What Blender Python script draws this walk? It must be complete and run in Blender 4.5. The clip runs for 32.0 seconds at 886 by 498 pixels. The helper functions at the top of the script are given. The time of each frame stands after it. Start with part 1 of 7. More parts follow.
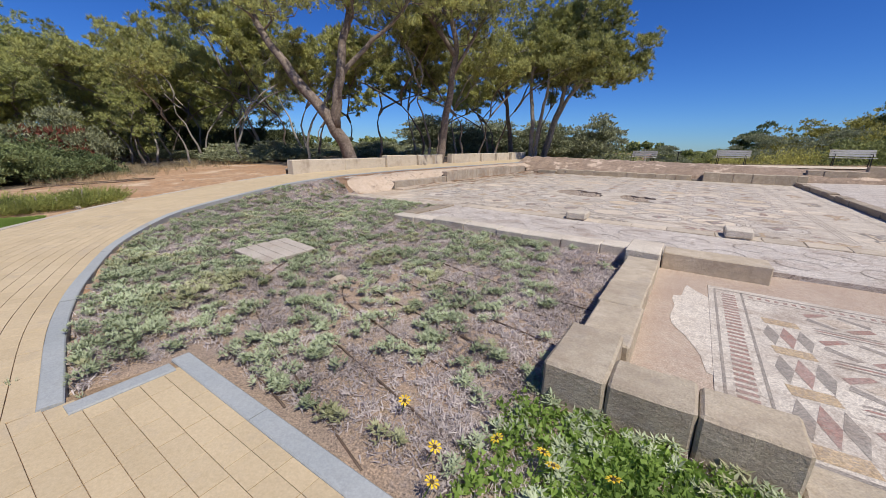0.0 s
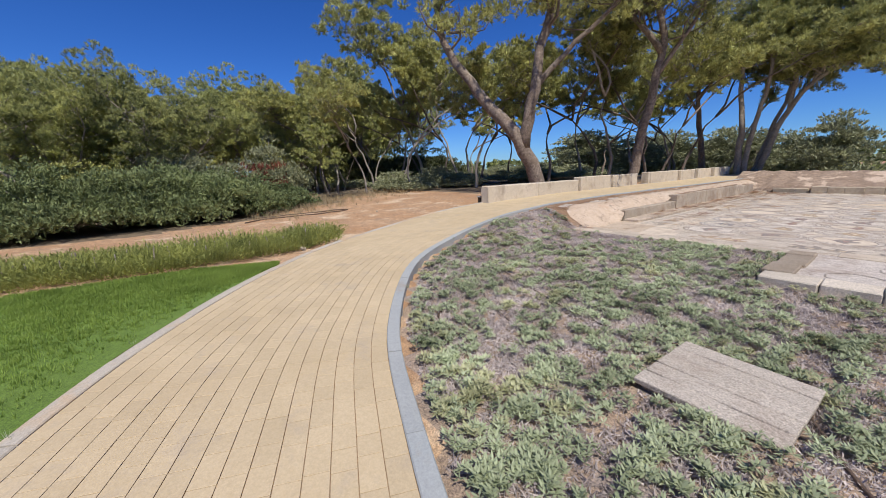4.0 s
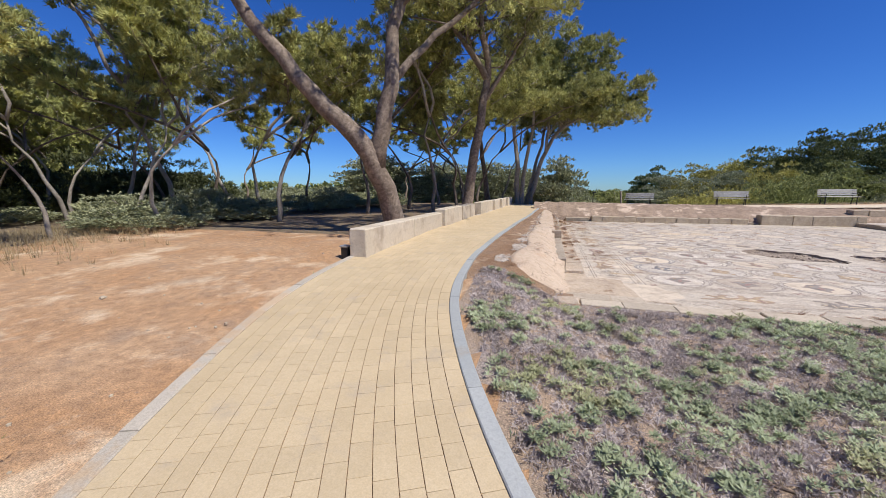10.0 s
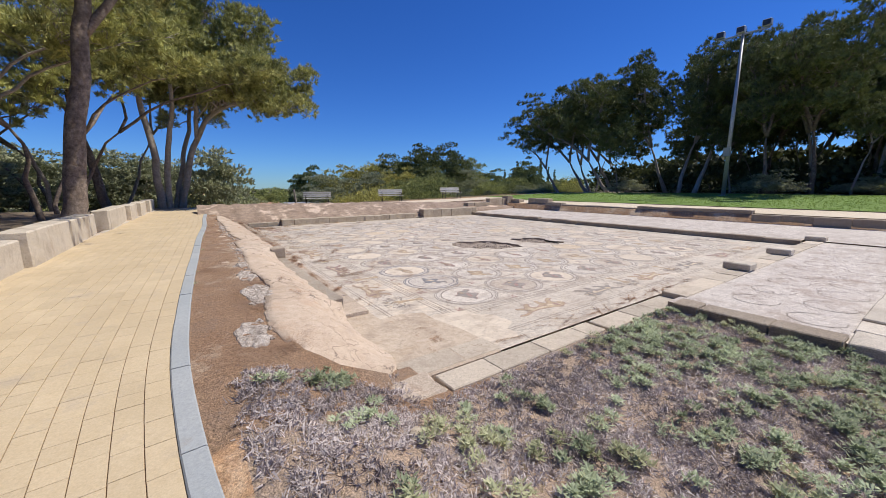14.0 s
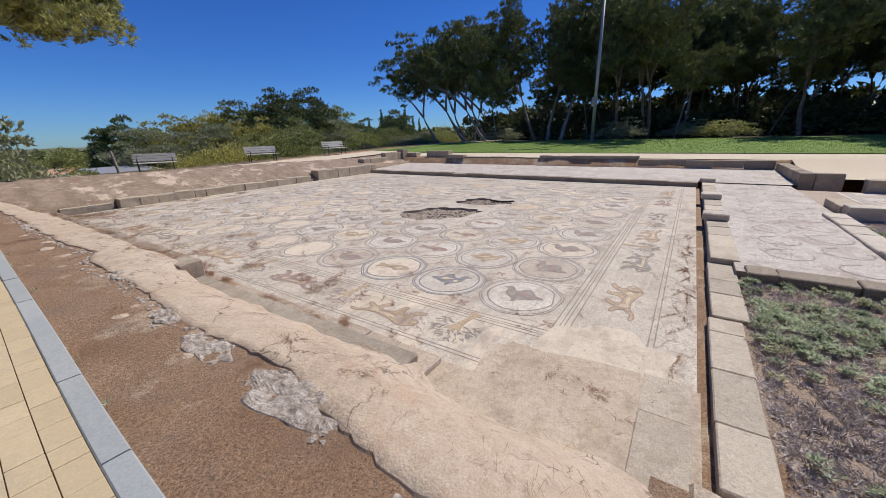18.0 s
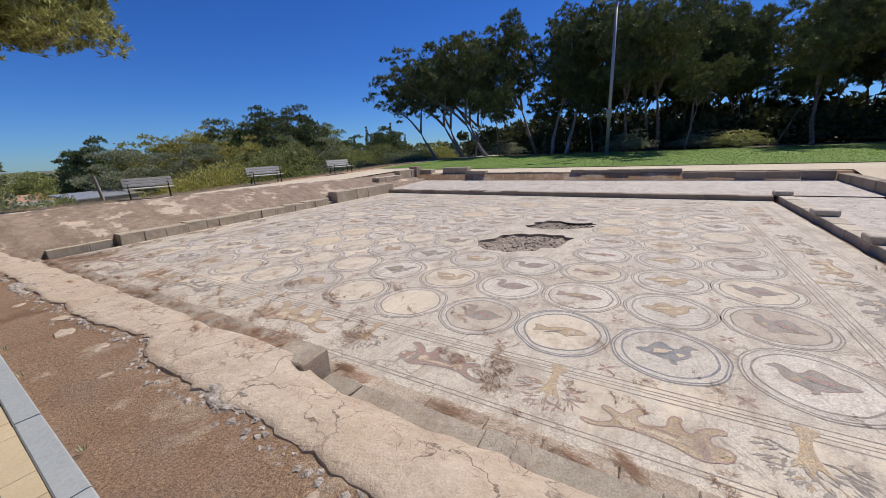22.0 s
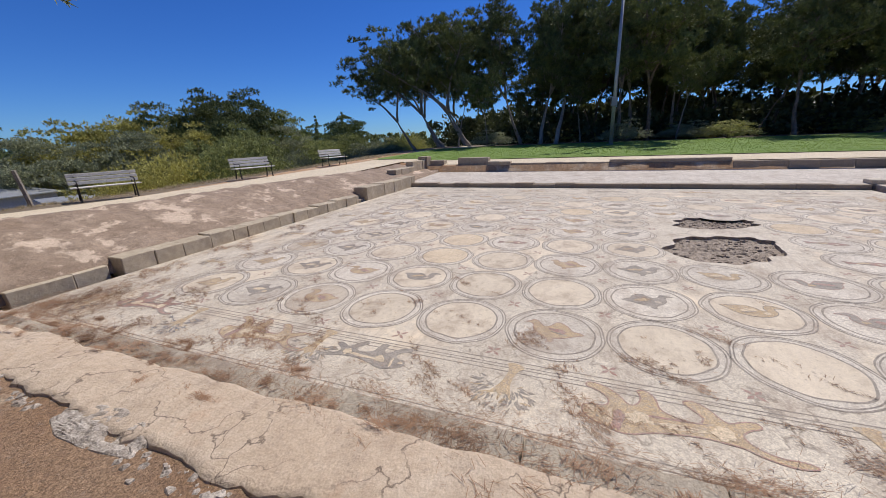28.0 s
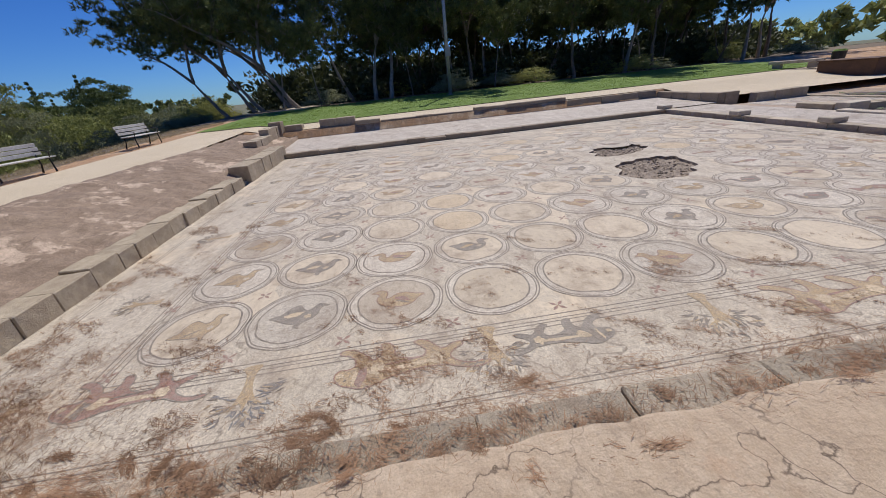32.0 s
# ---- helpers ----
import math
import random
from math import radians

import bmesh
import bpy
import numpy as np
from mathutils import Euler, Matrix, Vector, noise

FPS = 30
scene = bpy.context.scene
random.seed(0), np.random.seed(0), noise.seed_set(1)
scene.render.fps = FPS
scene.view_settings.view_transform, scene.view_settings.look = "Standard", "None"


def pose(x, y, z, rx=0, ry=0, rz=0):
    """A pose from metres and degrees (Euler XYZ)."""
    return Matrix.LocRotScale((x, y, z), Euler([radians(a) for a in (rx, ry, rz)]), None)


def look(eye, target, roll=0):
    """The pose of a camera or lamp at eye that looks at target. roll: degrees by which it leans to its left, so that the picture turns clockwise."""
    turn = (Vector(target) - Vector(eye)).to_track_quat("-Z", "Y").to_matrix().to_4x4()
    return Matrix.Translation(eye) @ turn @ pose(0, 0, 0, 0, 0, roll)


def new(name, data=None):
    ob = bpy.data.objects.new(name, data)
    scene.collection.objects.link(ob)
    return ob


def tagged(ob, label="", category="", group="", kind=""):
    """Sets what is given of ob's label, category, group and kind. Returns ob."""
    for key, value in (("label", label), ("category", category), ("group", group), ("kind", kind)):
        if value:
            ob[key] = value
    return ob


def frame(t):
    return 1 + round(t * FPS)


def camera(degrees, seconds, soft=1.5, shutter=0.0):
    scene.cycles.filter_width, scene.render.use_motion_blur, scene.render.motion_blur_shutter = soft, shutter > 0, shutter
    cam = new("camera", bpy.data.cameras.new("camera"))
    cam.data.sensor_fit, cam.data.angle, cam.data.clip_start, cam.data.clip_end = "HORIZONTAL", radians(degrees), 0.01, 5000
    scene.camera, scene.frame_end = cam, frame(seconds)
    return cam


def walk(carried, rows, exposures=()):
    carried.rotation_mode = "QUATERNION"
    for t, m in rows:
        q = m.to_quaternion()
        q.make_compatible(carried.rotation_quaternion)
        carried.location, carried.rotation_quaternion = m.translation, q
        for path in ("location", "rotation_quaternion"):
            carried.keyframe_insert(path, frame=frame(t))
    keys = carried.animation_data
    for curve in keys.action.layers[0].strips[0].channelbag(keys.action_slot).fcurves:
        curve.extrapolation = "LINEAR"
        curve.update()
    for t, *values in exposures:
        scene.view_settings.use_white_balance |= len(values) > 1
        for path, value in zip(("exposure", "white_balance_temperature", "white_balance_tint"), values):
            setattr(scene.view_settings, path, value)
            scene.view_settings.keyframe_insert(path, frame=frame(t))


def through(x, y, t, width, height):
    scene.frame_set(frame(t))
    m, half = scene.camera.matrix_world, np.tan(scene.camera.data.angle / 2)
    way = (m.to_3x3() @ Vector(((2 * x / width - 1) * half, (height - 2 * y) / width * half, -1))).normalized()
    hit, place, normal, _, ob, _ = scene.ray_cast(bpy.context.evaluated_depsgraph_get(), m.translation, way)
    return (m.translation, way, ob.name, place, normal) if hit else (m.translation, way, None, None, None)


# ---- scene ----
cam = camera(101.4, 32.0, 0.55)
PATH = [
    (0, (-1.909, 0.627, 1.604), (-2.986, 2.221, 1.057), 0.8),
    (0.5, (-2.422, 0.489, 1.597), (-3.458, 2.122, 1.089), 0.9),
    (1, (-2.948, 0.445, 1.577), (-4.054, 2.019, 1.03), -0.7),
    (1.5, (-3.478, 0.414, 1.568), (-4.67, 1.912, 0.989), 1.1),
    (2, (-3.973, 0.45, 1.563), (-5.147, 1.978, 1.029), -0.2),
    (2.5, (-4.513, 0.467, 1.558), (-5.744, 1.949, 1.022), -1.1),
    (3, (-5.073, 0.511, 1.581), (-6.483, 1.831, 1.062), -2.6),
    (3.5, (-5.621, 0.582, 1.587), (-7.171, 1.753, 1.111), -1.8),
    (5.5, (-7.399, 0.988, 1.607), (-8.905, 2.273, 1.326), -2.8),
    (6, (-7.942, 1.144, 1.623), (-9.438, 2.432, 1.304), -2.5),
    (6.5, (-8.454, 1.469, 1.642), (-9.757, 2.956, 1.342), -0.6),
    (7, (-8.92, 1.715, 1.647), (-10.081, 3.315, 1.34), 0.7),
    (7.5, (-9.398, 1.909, 1.733), (-10.486, 3.563, 1.449), -0.2),
    (8, (-9.832, 2.137, 1.735), (-10.866, 3.834, 1.505), -1.3),
    (8.5, (-10.298, 2.298, 1.723), (-11.433, 3.924, 1.462), -1.2),
    (9, (-10.683, 2.527, 1.694), (-11.647, 4.25, 1.374), 0.4),
    (9.5, (-11.077, 2.777, 1.707), (-11.904, 4.552, 1.302), 1.5),
    (10, (-11.461, 3.066, 1.739), (-12.008, 4.962, 1.414), -0.1),
    (10.5, (-11.718, 3.454, 1.723), (-12.025, 5.407, 1.418), -1.6),
    (11, (-11.952, 3.853, 1.693), (-11.771, 5.821, 1.392), 0.5),
    (11.5, (-12.138, 4.268, 1.706), (-11.581, 6.165, 1.405), 0.6),
    (12, (-12.274, 4.701, 1.725), (-11.58, 6.545, 1.383), 0.6),
    (12.5, (-12.407, 5.096, 1.729), (-11.59, 6.891, 1.393), -0.3),
    (13, (-12.433, 5.561, 1.728), (-11.398, 7.244, 1.423), 0.1),
    (13.5, (-12.515, 5.933, 1.73), (-11.462, 7.607, 1.431), 0.9),
    (14, (-12.619, 6.345, 1.753), (-11.49, 7.961, 1.415), -0.2),
    (14.5, (-12.709, 6.736, 1.794), (-11.569, 8.327, 1.386), -0.6),
    (16.5, (-13.118, 8.14, 1.921), (-11.755, 9.508, 1.402), -2.6),
    (17, (-13.012, 8.545, 1.91), (-11.544, 9.777, 1.337), -2.7),
    (17.5, (-12.994, 8.921, 1.924), (-11.473, 10.095, 1.369), -1.4),
    (18, (-12.991, 9.325, 1.954), (-11.409, 10.39, 1.352), -1.7),
    (18.5, (-12.915, 9.716, 1.986), (-11.309, 10.735, 1.368), 0.6),
    (19, (-12.96, 10.112, 1.996), (-11.39, 11.179, 1.365), 0.3),
    (19.5, (-12.915, 10.453, 2.0), (-11.339, 11.488, 1.334), -0.5),
    (20, (-12.841, 10.763, 2.029), (-11.267, 11.802, 1.364), -0.6),
    (20.5, (-12.856, 11.133, 2.013), (-11.277, 12.177, 1.365), -0.9),
    (21, (-12.833, 11.471, 2.017), (-11.216, 12.468, 1.391), -1.4),
    (21.5, (-12.79, 11.808, 2.043), (-11.157, 12.799, 1.451), -2.4),
    (22, (-12.841, 12.153, 2.05), (-11.187, 13.144, 1.52), -2.8),
    (22.5, (-12.812, 12.5, 2.033), (-11.065, 13.304, 1.481), -0.3),
    (23, (-12.783, 12.88, 2.06), (-11.043, 13.686, 1.491), -0.4),
    (23.5, (-12.842, 13.279, 2.073), (-11.079, 14.056, 1.535), -2.2),
    (24, (-12.791, 13.647, 2.04), (-11.01, 14.368, 1.486), -1.9),
    (24.5, (-12.761, 14.008, 2.053), (-10.974, 14.688, 1.467), -2.5),
    (26.5, (-12.568, 15.619, 2.064), (-10.792, 16.371, 1.536), -1.3),
    (27, (-12.542, 16.015, 2.066), (-10.813, 16.865, 1.528), -3.2),
    (27.5, (-12.587, 16.404, 2.057), (-10.831, 17.195, 1.52), -3.3),
    (28, (-12.602, 16.842, 2.016), (-10.83, 17.563, 1.434), -2.6),
    (28.5, (-12.667, 17.235, 2.021), (-10.99, 18.116, 1.38), -2.4),
    (29, (-12.694, 17.608, 2.039), (-10.978, 18.436, 1.431), -4.3),
    (29.5, (-12.591, 18.005, 2.026), (-10.829, 18.676, 1.36), -4.3),
    (30, (-12.544, 18.401, 2.019), (-10.703, 18.82, 1.36), -4.3),
    (30.5, (-12.476, 18.767, 2.053), (-10.629, 18.922, 1.303), -5.6),
    (31, (-12.367, 19.158, 2.076), (-10.535, 19.185, 1.273), -4.0),
    (31.5, (-12.375, 19.53, 2.092), (-10.542, 19.377, 1.307), -5.5),
    (32, (-12.373, 19.952, 2.084), (-10.564, 19.788, 1.247), -6.1),
]
walk(cam, [(t, look(eye, target, roll)) for t, eye, target, roll in PATH], [(0, -0.05), (4, 0.0), (6, 0.10), (13, 0.10), (17, -0.12), (23, -0.17), (28, -0.13), (30, -0.2), (32, -0.34)])


# ---- light ----
SUN_AZ, SUN_EL = radians(-22), radians(57)  # the sun stands towards +x, a little towards -y
world = bpy.data.worlds.new("sky")
scene.world = world
world.use_nodes = True
wn = world.node_tree.nodes
sky = wn.new("ShaderNodeTexSky")
sky.sky_type, sky.sun_disc = "NISHITA", False
sky.sun_elevation, sky.sun_rotation = SUN_EL, math.pi / 2 - SUN_AZ
sky.altitude, sky.air_density, sky.dust_density, sky.ozone_density = 800, 1.0, 0.0, 1.6
deep = wn.new("ShaderNodeHueSaturation")
deep.inputs["Saturation"].default_value = 1.22
tint = wn.new("ShaderNodeMix")
tint.data_type, tint.blend_type = "RGBA", "MULTIPLY"
tint.inputs[0].default_value = 1.0
tint.inputs[7].default_value = (0.48, 0.86, 1.62, 1)  # clear, deep blue summer air
wn["Background"].inputs["Strength"].default_value = 0.068
world.node_tree.links.new(sky.outputs[0], deep.inputs["Color"])
world.node_tree.links.new(deep.outputs[0], tint.inputs[6])
world.node_tree.links.new(tint.outputs[2], wn["Background"].inputs[0])
sun = new("sun", bpy.data.lights.new("sun", "SUN"))
sun.data.energy, sun.data.angle, sun.data.color = 4.8, radians(0.53), (1.0, 0.95, 0.87)
sun_from = Vector((math.cos(SUN_EL) * math.cos(SUN_AZ), math.cos(SUN_EL) * math.sin(SUN_AZ), math.sin(SUN_EL)))
sun.matrix_world = look(sun_from * 60, (0, 0, 0))


# ---- materials ----
def surface(name, c1, c2, scale=1.0, c3=None, fine=30.0, amount=0.5, rough=0.9, bump=0.3, bump_scale=60.0, random_value=0.0, cells=0.0, cell_gap=0.25, metal=0.0, crack=0.0, crack_scale=1.2, stain=None, stain_scale=0.8, stain_at=0.6, stain_edge=0.12, dirt=0.0, grain=0.42, streak=0.0):
    """Two-scale stone, soil or paint: c1 and c2 mixed by large noise, c3 by fine noise; cells: tesserae a metre; crack and stain: dark veins, blots."""
    m = bpy.data.materials.new(name)
    m.use_nodes = True
    n, l = m.node_tree.nodes, m.node_tree.links
    bsdf = n["Principled BSDF"]
    geo = n.new("ShaderNodeNewGeometry")

    def noise_of(size, detail=5.0, roughness=0.6):
        t = n.new("ShaderNodeTexNoise")
        t.inputs["Scale"].default_value, t.inputs["Detail"].default_value, t.inputs["Roughness"].default_value = size, detail, roughness
        l.new(geo.outputs["Position"], t.inputs["Vector"])
        return t.outputs["Fac"]

    def ramp(src, lo, hi):
        r = n.new("ShaderNodeMapRange")
        r.inputs["From Min"].default_value, r.inputs["From Max"].default_value = lo, hi
        l.new(src, r.inputs["Value"])
        return r.outputs["Result"]

    def mix(fac, a, b, mode="MIX"):
        x = n.new("ShaderNodeMix")
        x.data_type, x.blend_type = "RGBA", mode
        for socket, v in ((x.inputs[0], fac), (x.inputs[6], a), (x.inputs[7], b)):
            if hasattr(v, "is_linked"):
                l.new(v, socket)
            else:
                socket.default_value = v if isinstance(v, float) else (*v, 1)
        return x.outputs[2]

    big, small = noise_of(scale), noise_of(fine, 4.0)
    col = mix(ramp(big, 0.35, 0.65), c1, c2)
    if c3:
        col = mix(ramp(small, 0.5 - 0.3 * amount, 0.5 + 0.45 / max(amount, 0.01) * 0.5), col, c3)
    height = small
    if cells:
        v = n.new("ShaderNodeTexVoronoi")
        v.feature = "DISTANCE_TO_EDGE"
        v.inputs["Scale"].default_value = cells
        l.new(geo.outputs["Position"], v.inputs["Vector"])
        v2 = n.new("ShaderNodeTexVoronoi")
        v2.inputs["Scale"].default_value = cells
        l.new(geo.outputs["Position"], v2.inputs["Vector"])
        g = n.new("ShaderNodeRGBToBW")
        l.new(v2.outputs["Color"], g.inputs[0])
        col = mix(ramp(g.outputs[0], 0.45, 1.1), col, (0.36, 0.31, 0.265), "MIX")
        gap = ramp(v.outputs["Distance"], 0.0, cell_gap)
        col = mix(gap, mix(0.5, col, (0.22, 0.18, 0.15)), col)
    if crack:
        vc = n.new("ShaderNodeTexVoronoi")
        vc.feature = "DISTANCE_TO_EDGE"
        vc.inputs["Scale"].default_value = crack_scale
        warp = n.new("ShaderNodeVectorMath")
        warp.operation = "MULTIPLY_ADD"
        wt = n.new("ShaderNodeTexNoise")
        wt.inputs["Scale"].default_value = 2.5
        wt.inputs["Detail"].default_value = 6.0
        l.new(geo.outputs["Position"], wt.inputs["Vector"])
        l.new(wt.outputs["Color"], warp.inputs[0])
        warp.inputs[1].default_value = (0.9, 0.9, 0.9)
        l.new(geo.outputs["Position"], warp.inputs[2])
        l.new(warp.outputs[0], vc.inputs["Vector"])
        vein = ramp(vc.outputs["Distance"], 0.018, 0.0)
        gate = ramp(noise_of(1.7), 0.40, 0.54)
        both = n.new("ShaderNodeMath")
        both.operation = "MULTIPLY"
        l.new(vein, both.inputs[0]), l.new(gate, both.inputs[1])
        soft = n.new("ShaderNodeMath")
        soft.operation = "MULTIPLY"
        soft.inputs[1].default_value = crack
        l.new(both.outputs[0], soft.inputs[0])
        col = mix(soft.outputs[0], col, (0.09, 0.06, 0.045))
    if stain:
        col = mix(ramp(noise_of(stain_scale, 8.0, 0.7), stain_at, stain_at + stain_edge), col, stain)
    if dirt:
        grime = noise_of(1.9, 9.0, 0.72)
        soft2 = n.new("ShaderNodeMath")
        soft2.operation = "MULTIPLY"
        soft2.inputs[1].default_value = dirt
        l.new(ramp(grime, 0.50, 0.66), soft2.inputs[0])
        col = mix(soft2.outputs[0], col, (0.26, 0.19, 0.14))
        specks = n.new("ShaderNodeMath")
        specks.operation = "MULTIPLY"
        specks.inputs[1].default_value = dirt * 0.9
        l.new(ramp(noise_of(23.0, 3.0, 0.6), 0.60, 0.70), specks.inputs[0])
        col = mix(specks.outputs[0], col, (0.24, 0.19, 0.15))
    if streak:
        bend = n.new("ShaderNodeMapping")
        bend.inputs["Rotation"].default_value = (0, 0, 0.9)
        bend.inputs["Scale"].default_value = (0.55, 2.2, 1.0)
        l.new(geo.outputs["Position"], bend.inputs["Vector"])
        st = n.new("ShaderNodeTexNoise")
        st.inputs["Scale"].default_value, st.inputs["Detail"].default_value, st.inputs["Roughness"].default_value = 1.6, 10.0, 0.74
        l.new(bend.outputs[0], st.inputs["Vector"])
        weak = n.new("ShaderNodeMath")
        weak.operation = "MULTIPLY"
        weak.inputs[1].default_value = streak
        l.new(ramp(st.outputs["Fac"], 0.50, 0.66), weak.inputs[0])
        col = mix(weak.outputs[0], col, (0.30, 0.225, 0.17))
    if grain:
        speck = n.new("ShaderNodeHueSaturation")
        sr = n.new("ShaderNodeMapRange")
        sr.inputs["From Min"].default_value, sr.inputs["From Max"].default_value = 0.3, 0.7
        sr.inputs["To Min"].default_value, sr.inputs["To Max"].default_value = 1 - grain, 1 + grain
        l.new(noise_of(85.0, 3.0, 0.7), sr.inputs["Value"])
        l.new(sr.outputs["Result"], speck.inputs["Value"])
        l.new(col, speck.inputs["Color"])
        col = speck.outputs[0]
    if random_value:
        info = n.new("ShaderNodeObjectInfo")
        hsv = n.new("ShaderNodeHueSaturation")
        both, wrap = n.new("ShaderNodeMath"), n.new("ShaderNodeMath")
        both.operation, wrap.operation = "ADD", "FRACT"
        l.new(info.outputs["Random"], both.inputs[0]), l.new(geo.outputs["Random Per Island"], both.inputs[1])
        l.new(both.outputs[0], wrap.inputs[0])
        l.new(ramp(wrap.outputs[0], 0.0, 1.0), hsv.inputs["Value"])
        r = hsv.inputs["Value"].links[0].from_node
        r.inputs["To Min"].default_value, r.inputs["To Max"].default_value = 1 - random_value, 1 + random_value
        l.new(col, hsv.inputs["Color"])
        col = hsv.outputs[0]
    l.new(col, bsdf.inputs["Base Color"])
    bsdf.inputs["Roughness"].default_value, bsdf.inputs["Metallic"].default_value = rough, metal
    if bump:
        b = n.new("ShaderNodeBump")
        b.inputs["Strength"].default_value, b.inputs["Distance"].default_value = bump, 0.02
        l.new(noise_of(bump_scale, 6.0, 0.7), b.inputs["Height"])
        l.new(b.outputs[0], bsdf.inputs["Normal"])
    return m


def leafy(name, c1, c2, rough=0.7, through=0.3, sheen=0.0):
    """Leaf or needle: colour varied leaf by leaf, some light passing through."""
    m = bpy.data.materials.new(name)
    m.use_nodes = True
    n, l = m.node_tree.nodes, m.node_tree.links
    bsdf = n["Principled BSDF"]
    geo, r, info = n.new("ShaderNodeNewGeometry"), n.new("ShaderNodeValToRGB"), n.new("ShaderNodeObjectInfo")
    r.color_ramp.elements[0].color, r.color_ramp.elements[1].color = (*c1, 1), (*c2, 1)
    add, half = n.new("ShaderNodeMath"), n.new("ShaderNodeMath")
    add.operation, half.operation = "ADD", "MULTIPLY"
    half.inputs[1].default_value = 0.35
    l.new(info.outputs["Random"], half.inputs[0])
    t = n.new("ShaderNodeTexNoise")
    t.inputs["Scale"].default_value = 2.0
    l.new(geo.outputs["Position"], t.inputs["Vector"])
    mul = n.new("ShaderNodeMath")
    mul.operation = "MULTIPLY_ADD"
    mul.inputs[1].default_value = 0.38
    low = n.new("ShaderNodeMath")
    low.operation = "MULTIPLY_ADD"
    low.inputs[1].default_value, low.inputs[2].default_value = 1.7, -0.64
    l.new(t.outputs["Fac"], low.inputs[0])
    l.new(geo.outputs["Random Per Island"], mul.inputs[0]), l.new(low.outputs[0], mul.inputs[2])
    l.new(mul.outputs[0], add.inputs[0]), l.new(half.outputs[0], add.inputs[1])
    l.new(add.outputs[0], r.inputs[0])
    l.new(r.outputs[0], bsdf.inputs["Base Color"])
    bsdf.inputs["Roughness"].default_value = rough
    tr, ms = n.new("ShaderNodeBsdfTranslucent"), n.new("ShaderNodeMixShader")
    ms.inputs[0].default_value = through
    l.new(r.outputs[0], tr.inputs[0])
    l.new(bsdf.outputs[0], ms.inputs[1]), l.new(tr.outputs[0], ms.inputs[2])
    l.new(ms.outputs[0], n["Material Output"].inputs[0])
    return m


M_SOIL = surface("orange_soil", (0.50, 0.285, 0.14), (0.57, 0.375, 0.22), 0.8, (0.27, 0.16, 0.09), 9, 0.75, bump=0.8, bump_scale=25, stain=(0.62, 0.47, 0.32), stain_scale=0.9, stain_at=0.52, dirt=0.5, grain=0.5)
M_GARDEN = surface("garden_soil", (0.39, 0.295, 0.215), (0.51, 0.365, 0.245), 1.4, (0.25, 0.19, 0.15), 30, 0.6, bump=1.0, bump_scale=45, stain=(0.37, 0.31, 0.275), stain_scale=1.6, stain_at=0.52, grain=0.6)
M_NEEDLE = surface("needle_earth", (0.34, 0.205, 0.115), (0.43, 0.285, 0.175), 1.6, (0.15, 0.085, 0.05), 45, 0.7, bump=0.9, bump_scale=55, stain=(0.46, 0.345, 0.24), stain_scale=1.1, stain_at=0.56, stain_edge=0.06, dirt=0.5, grain=0.5)
M_WOODFLOOR = surface("woodland_floor", (0.17, 0.125, 0.08), (0.24, 0.18, 0.11), 0.3, (0.10, 0.075, 0.05), 6, 0.6, bump=0.6, bump_scale=12)
M_FAR = surface("far_land", (0.12, 0.125, 0.06), (0.22, 0.19, 0.11), 0.03, (0.08, 0.095, 0.04), 0.3, 0.6, bump=0)
M_SAND = surface("pale_sand", (0.60, 0.50, 0.36), (0.66, 0.56, 0.42), 0.8, (0.50, 0.41, 0.29), 40, 0.4, bump=0.3, bump_scale=70)
M_LAWN = surface("mown_grass_base", (0.13, 0.22, 0.03), (0.18, 0.27, 0.05), 0.6, (0.09, 0.15, 0.02), 30, 0.6, bump=0.8, bump_scale=60)
M_PAVER = surface("yellow_paver", (0.505, 0.395, 0.245), (0.56, 0.445, 0.285), 1.3, (0.465, 0.35, 0.205), 30, 0.35, rough=0.85, bump=0.2, bump_scale=120, random_value=0.05, stain=(0.46, 0.37, 0.255), stain_scale=2.2, stain_at=0.56, grain=0.10)
M_JOINT = surface("joint_sand", (0.30, 0.205, 0.12), (0.38, 0.265, 0.155), 3, (0.16, 0.10, 0.055), 50, 0.5, bump=0.5)
M_KERB = surface("grey_concrete", (0.33, 0.35, 0.35), (0.385, 0.395, 0.385), 1.5, (0.27, 0.28, 0.275), 40, 0.4, bump=0.15, bump_scale=90, random_value=0.06, grain=0.1, stain=(0.33, 0.29, 0.24), stain_scale=1.6, stain_at=0.6)
M_MOSAIC = surface("mosaic_tesserae", (0.74, 0.655, 0.53), (0.63, 0.555, 0.445), 0.7, (0.45, 0.38, 0.30), 9, 0.35, rough=0.8, bump=0.12, bump_scale=150, cells=70, cell_gap=0.12, crack=0.55, crack_scale=1.0, stain=(0.72, 0.60, 0.45), stain_scale=0.55, stain_at=0.55, dirt=0.5, grain=0.12, streak=0.55)
M_CORR = surface("corridor_mosaic", (0.72, 0.65, 0.57), (0.63, 0.57, 0.50), 0.9, (0.46, 0.40, 0.35), 7, 0.45, rough=0.8, bump=0.15, bump_scale=150, cells=60, cell_gap=0.12, crack=0.8, crack_scale=2.2, stain=(0.42, 0.31, 0.24), stain_scale=0.5, stain_at=0.62, dirt=0.55, streak=0.4)
M_LINE = surface("dark_tesserae", (0.125, 0.105, 0.09), (0.26, 0.22, 0.185), 2.6, (0.52, 0.45, 0.37), 13, 0.5, rough=0.8, bump=0.1, cells=70, cell_gap=0.12, dirt=0.2, streak=0.25)
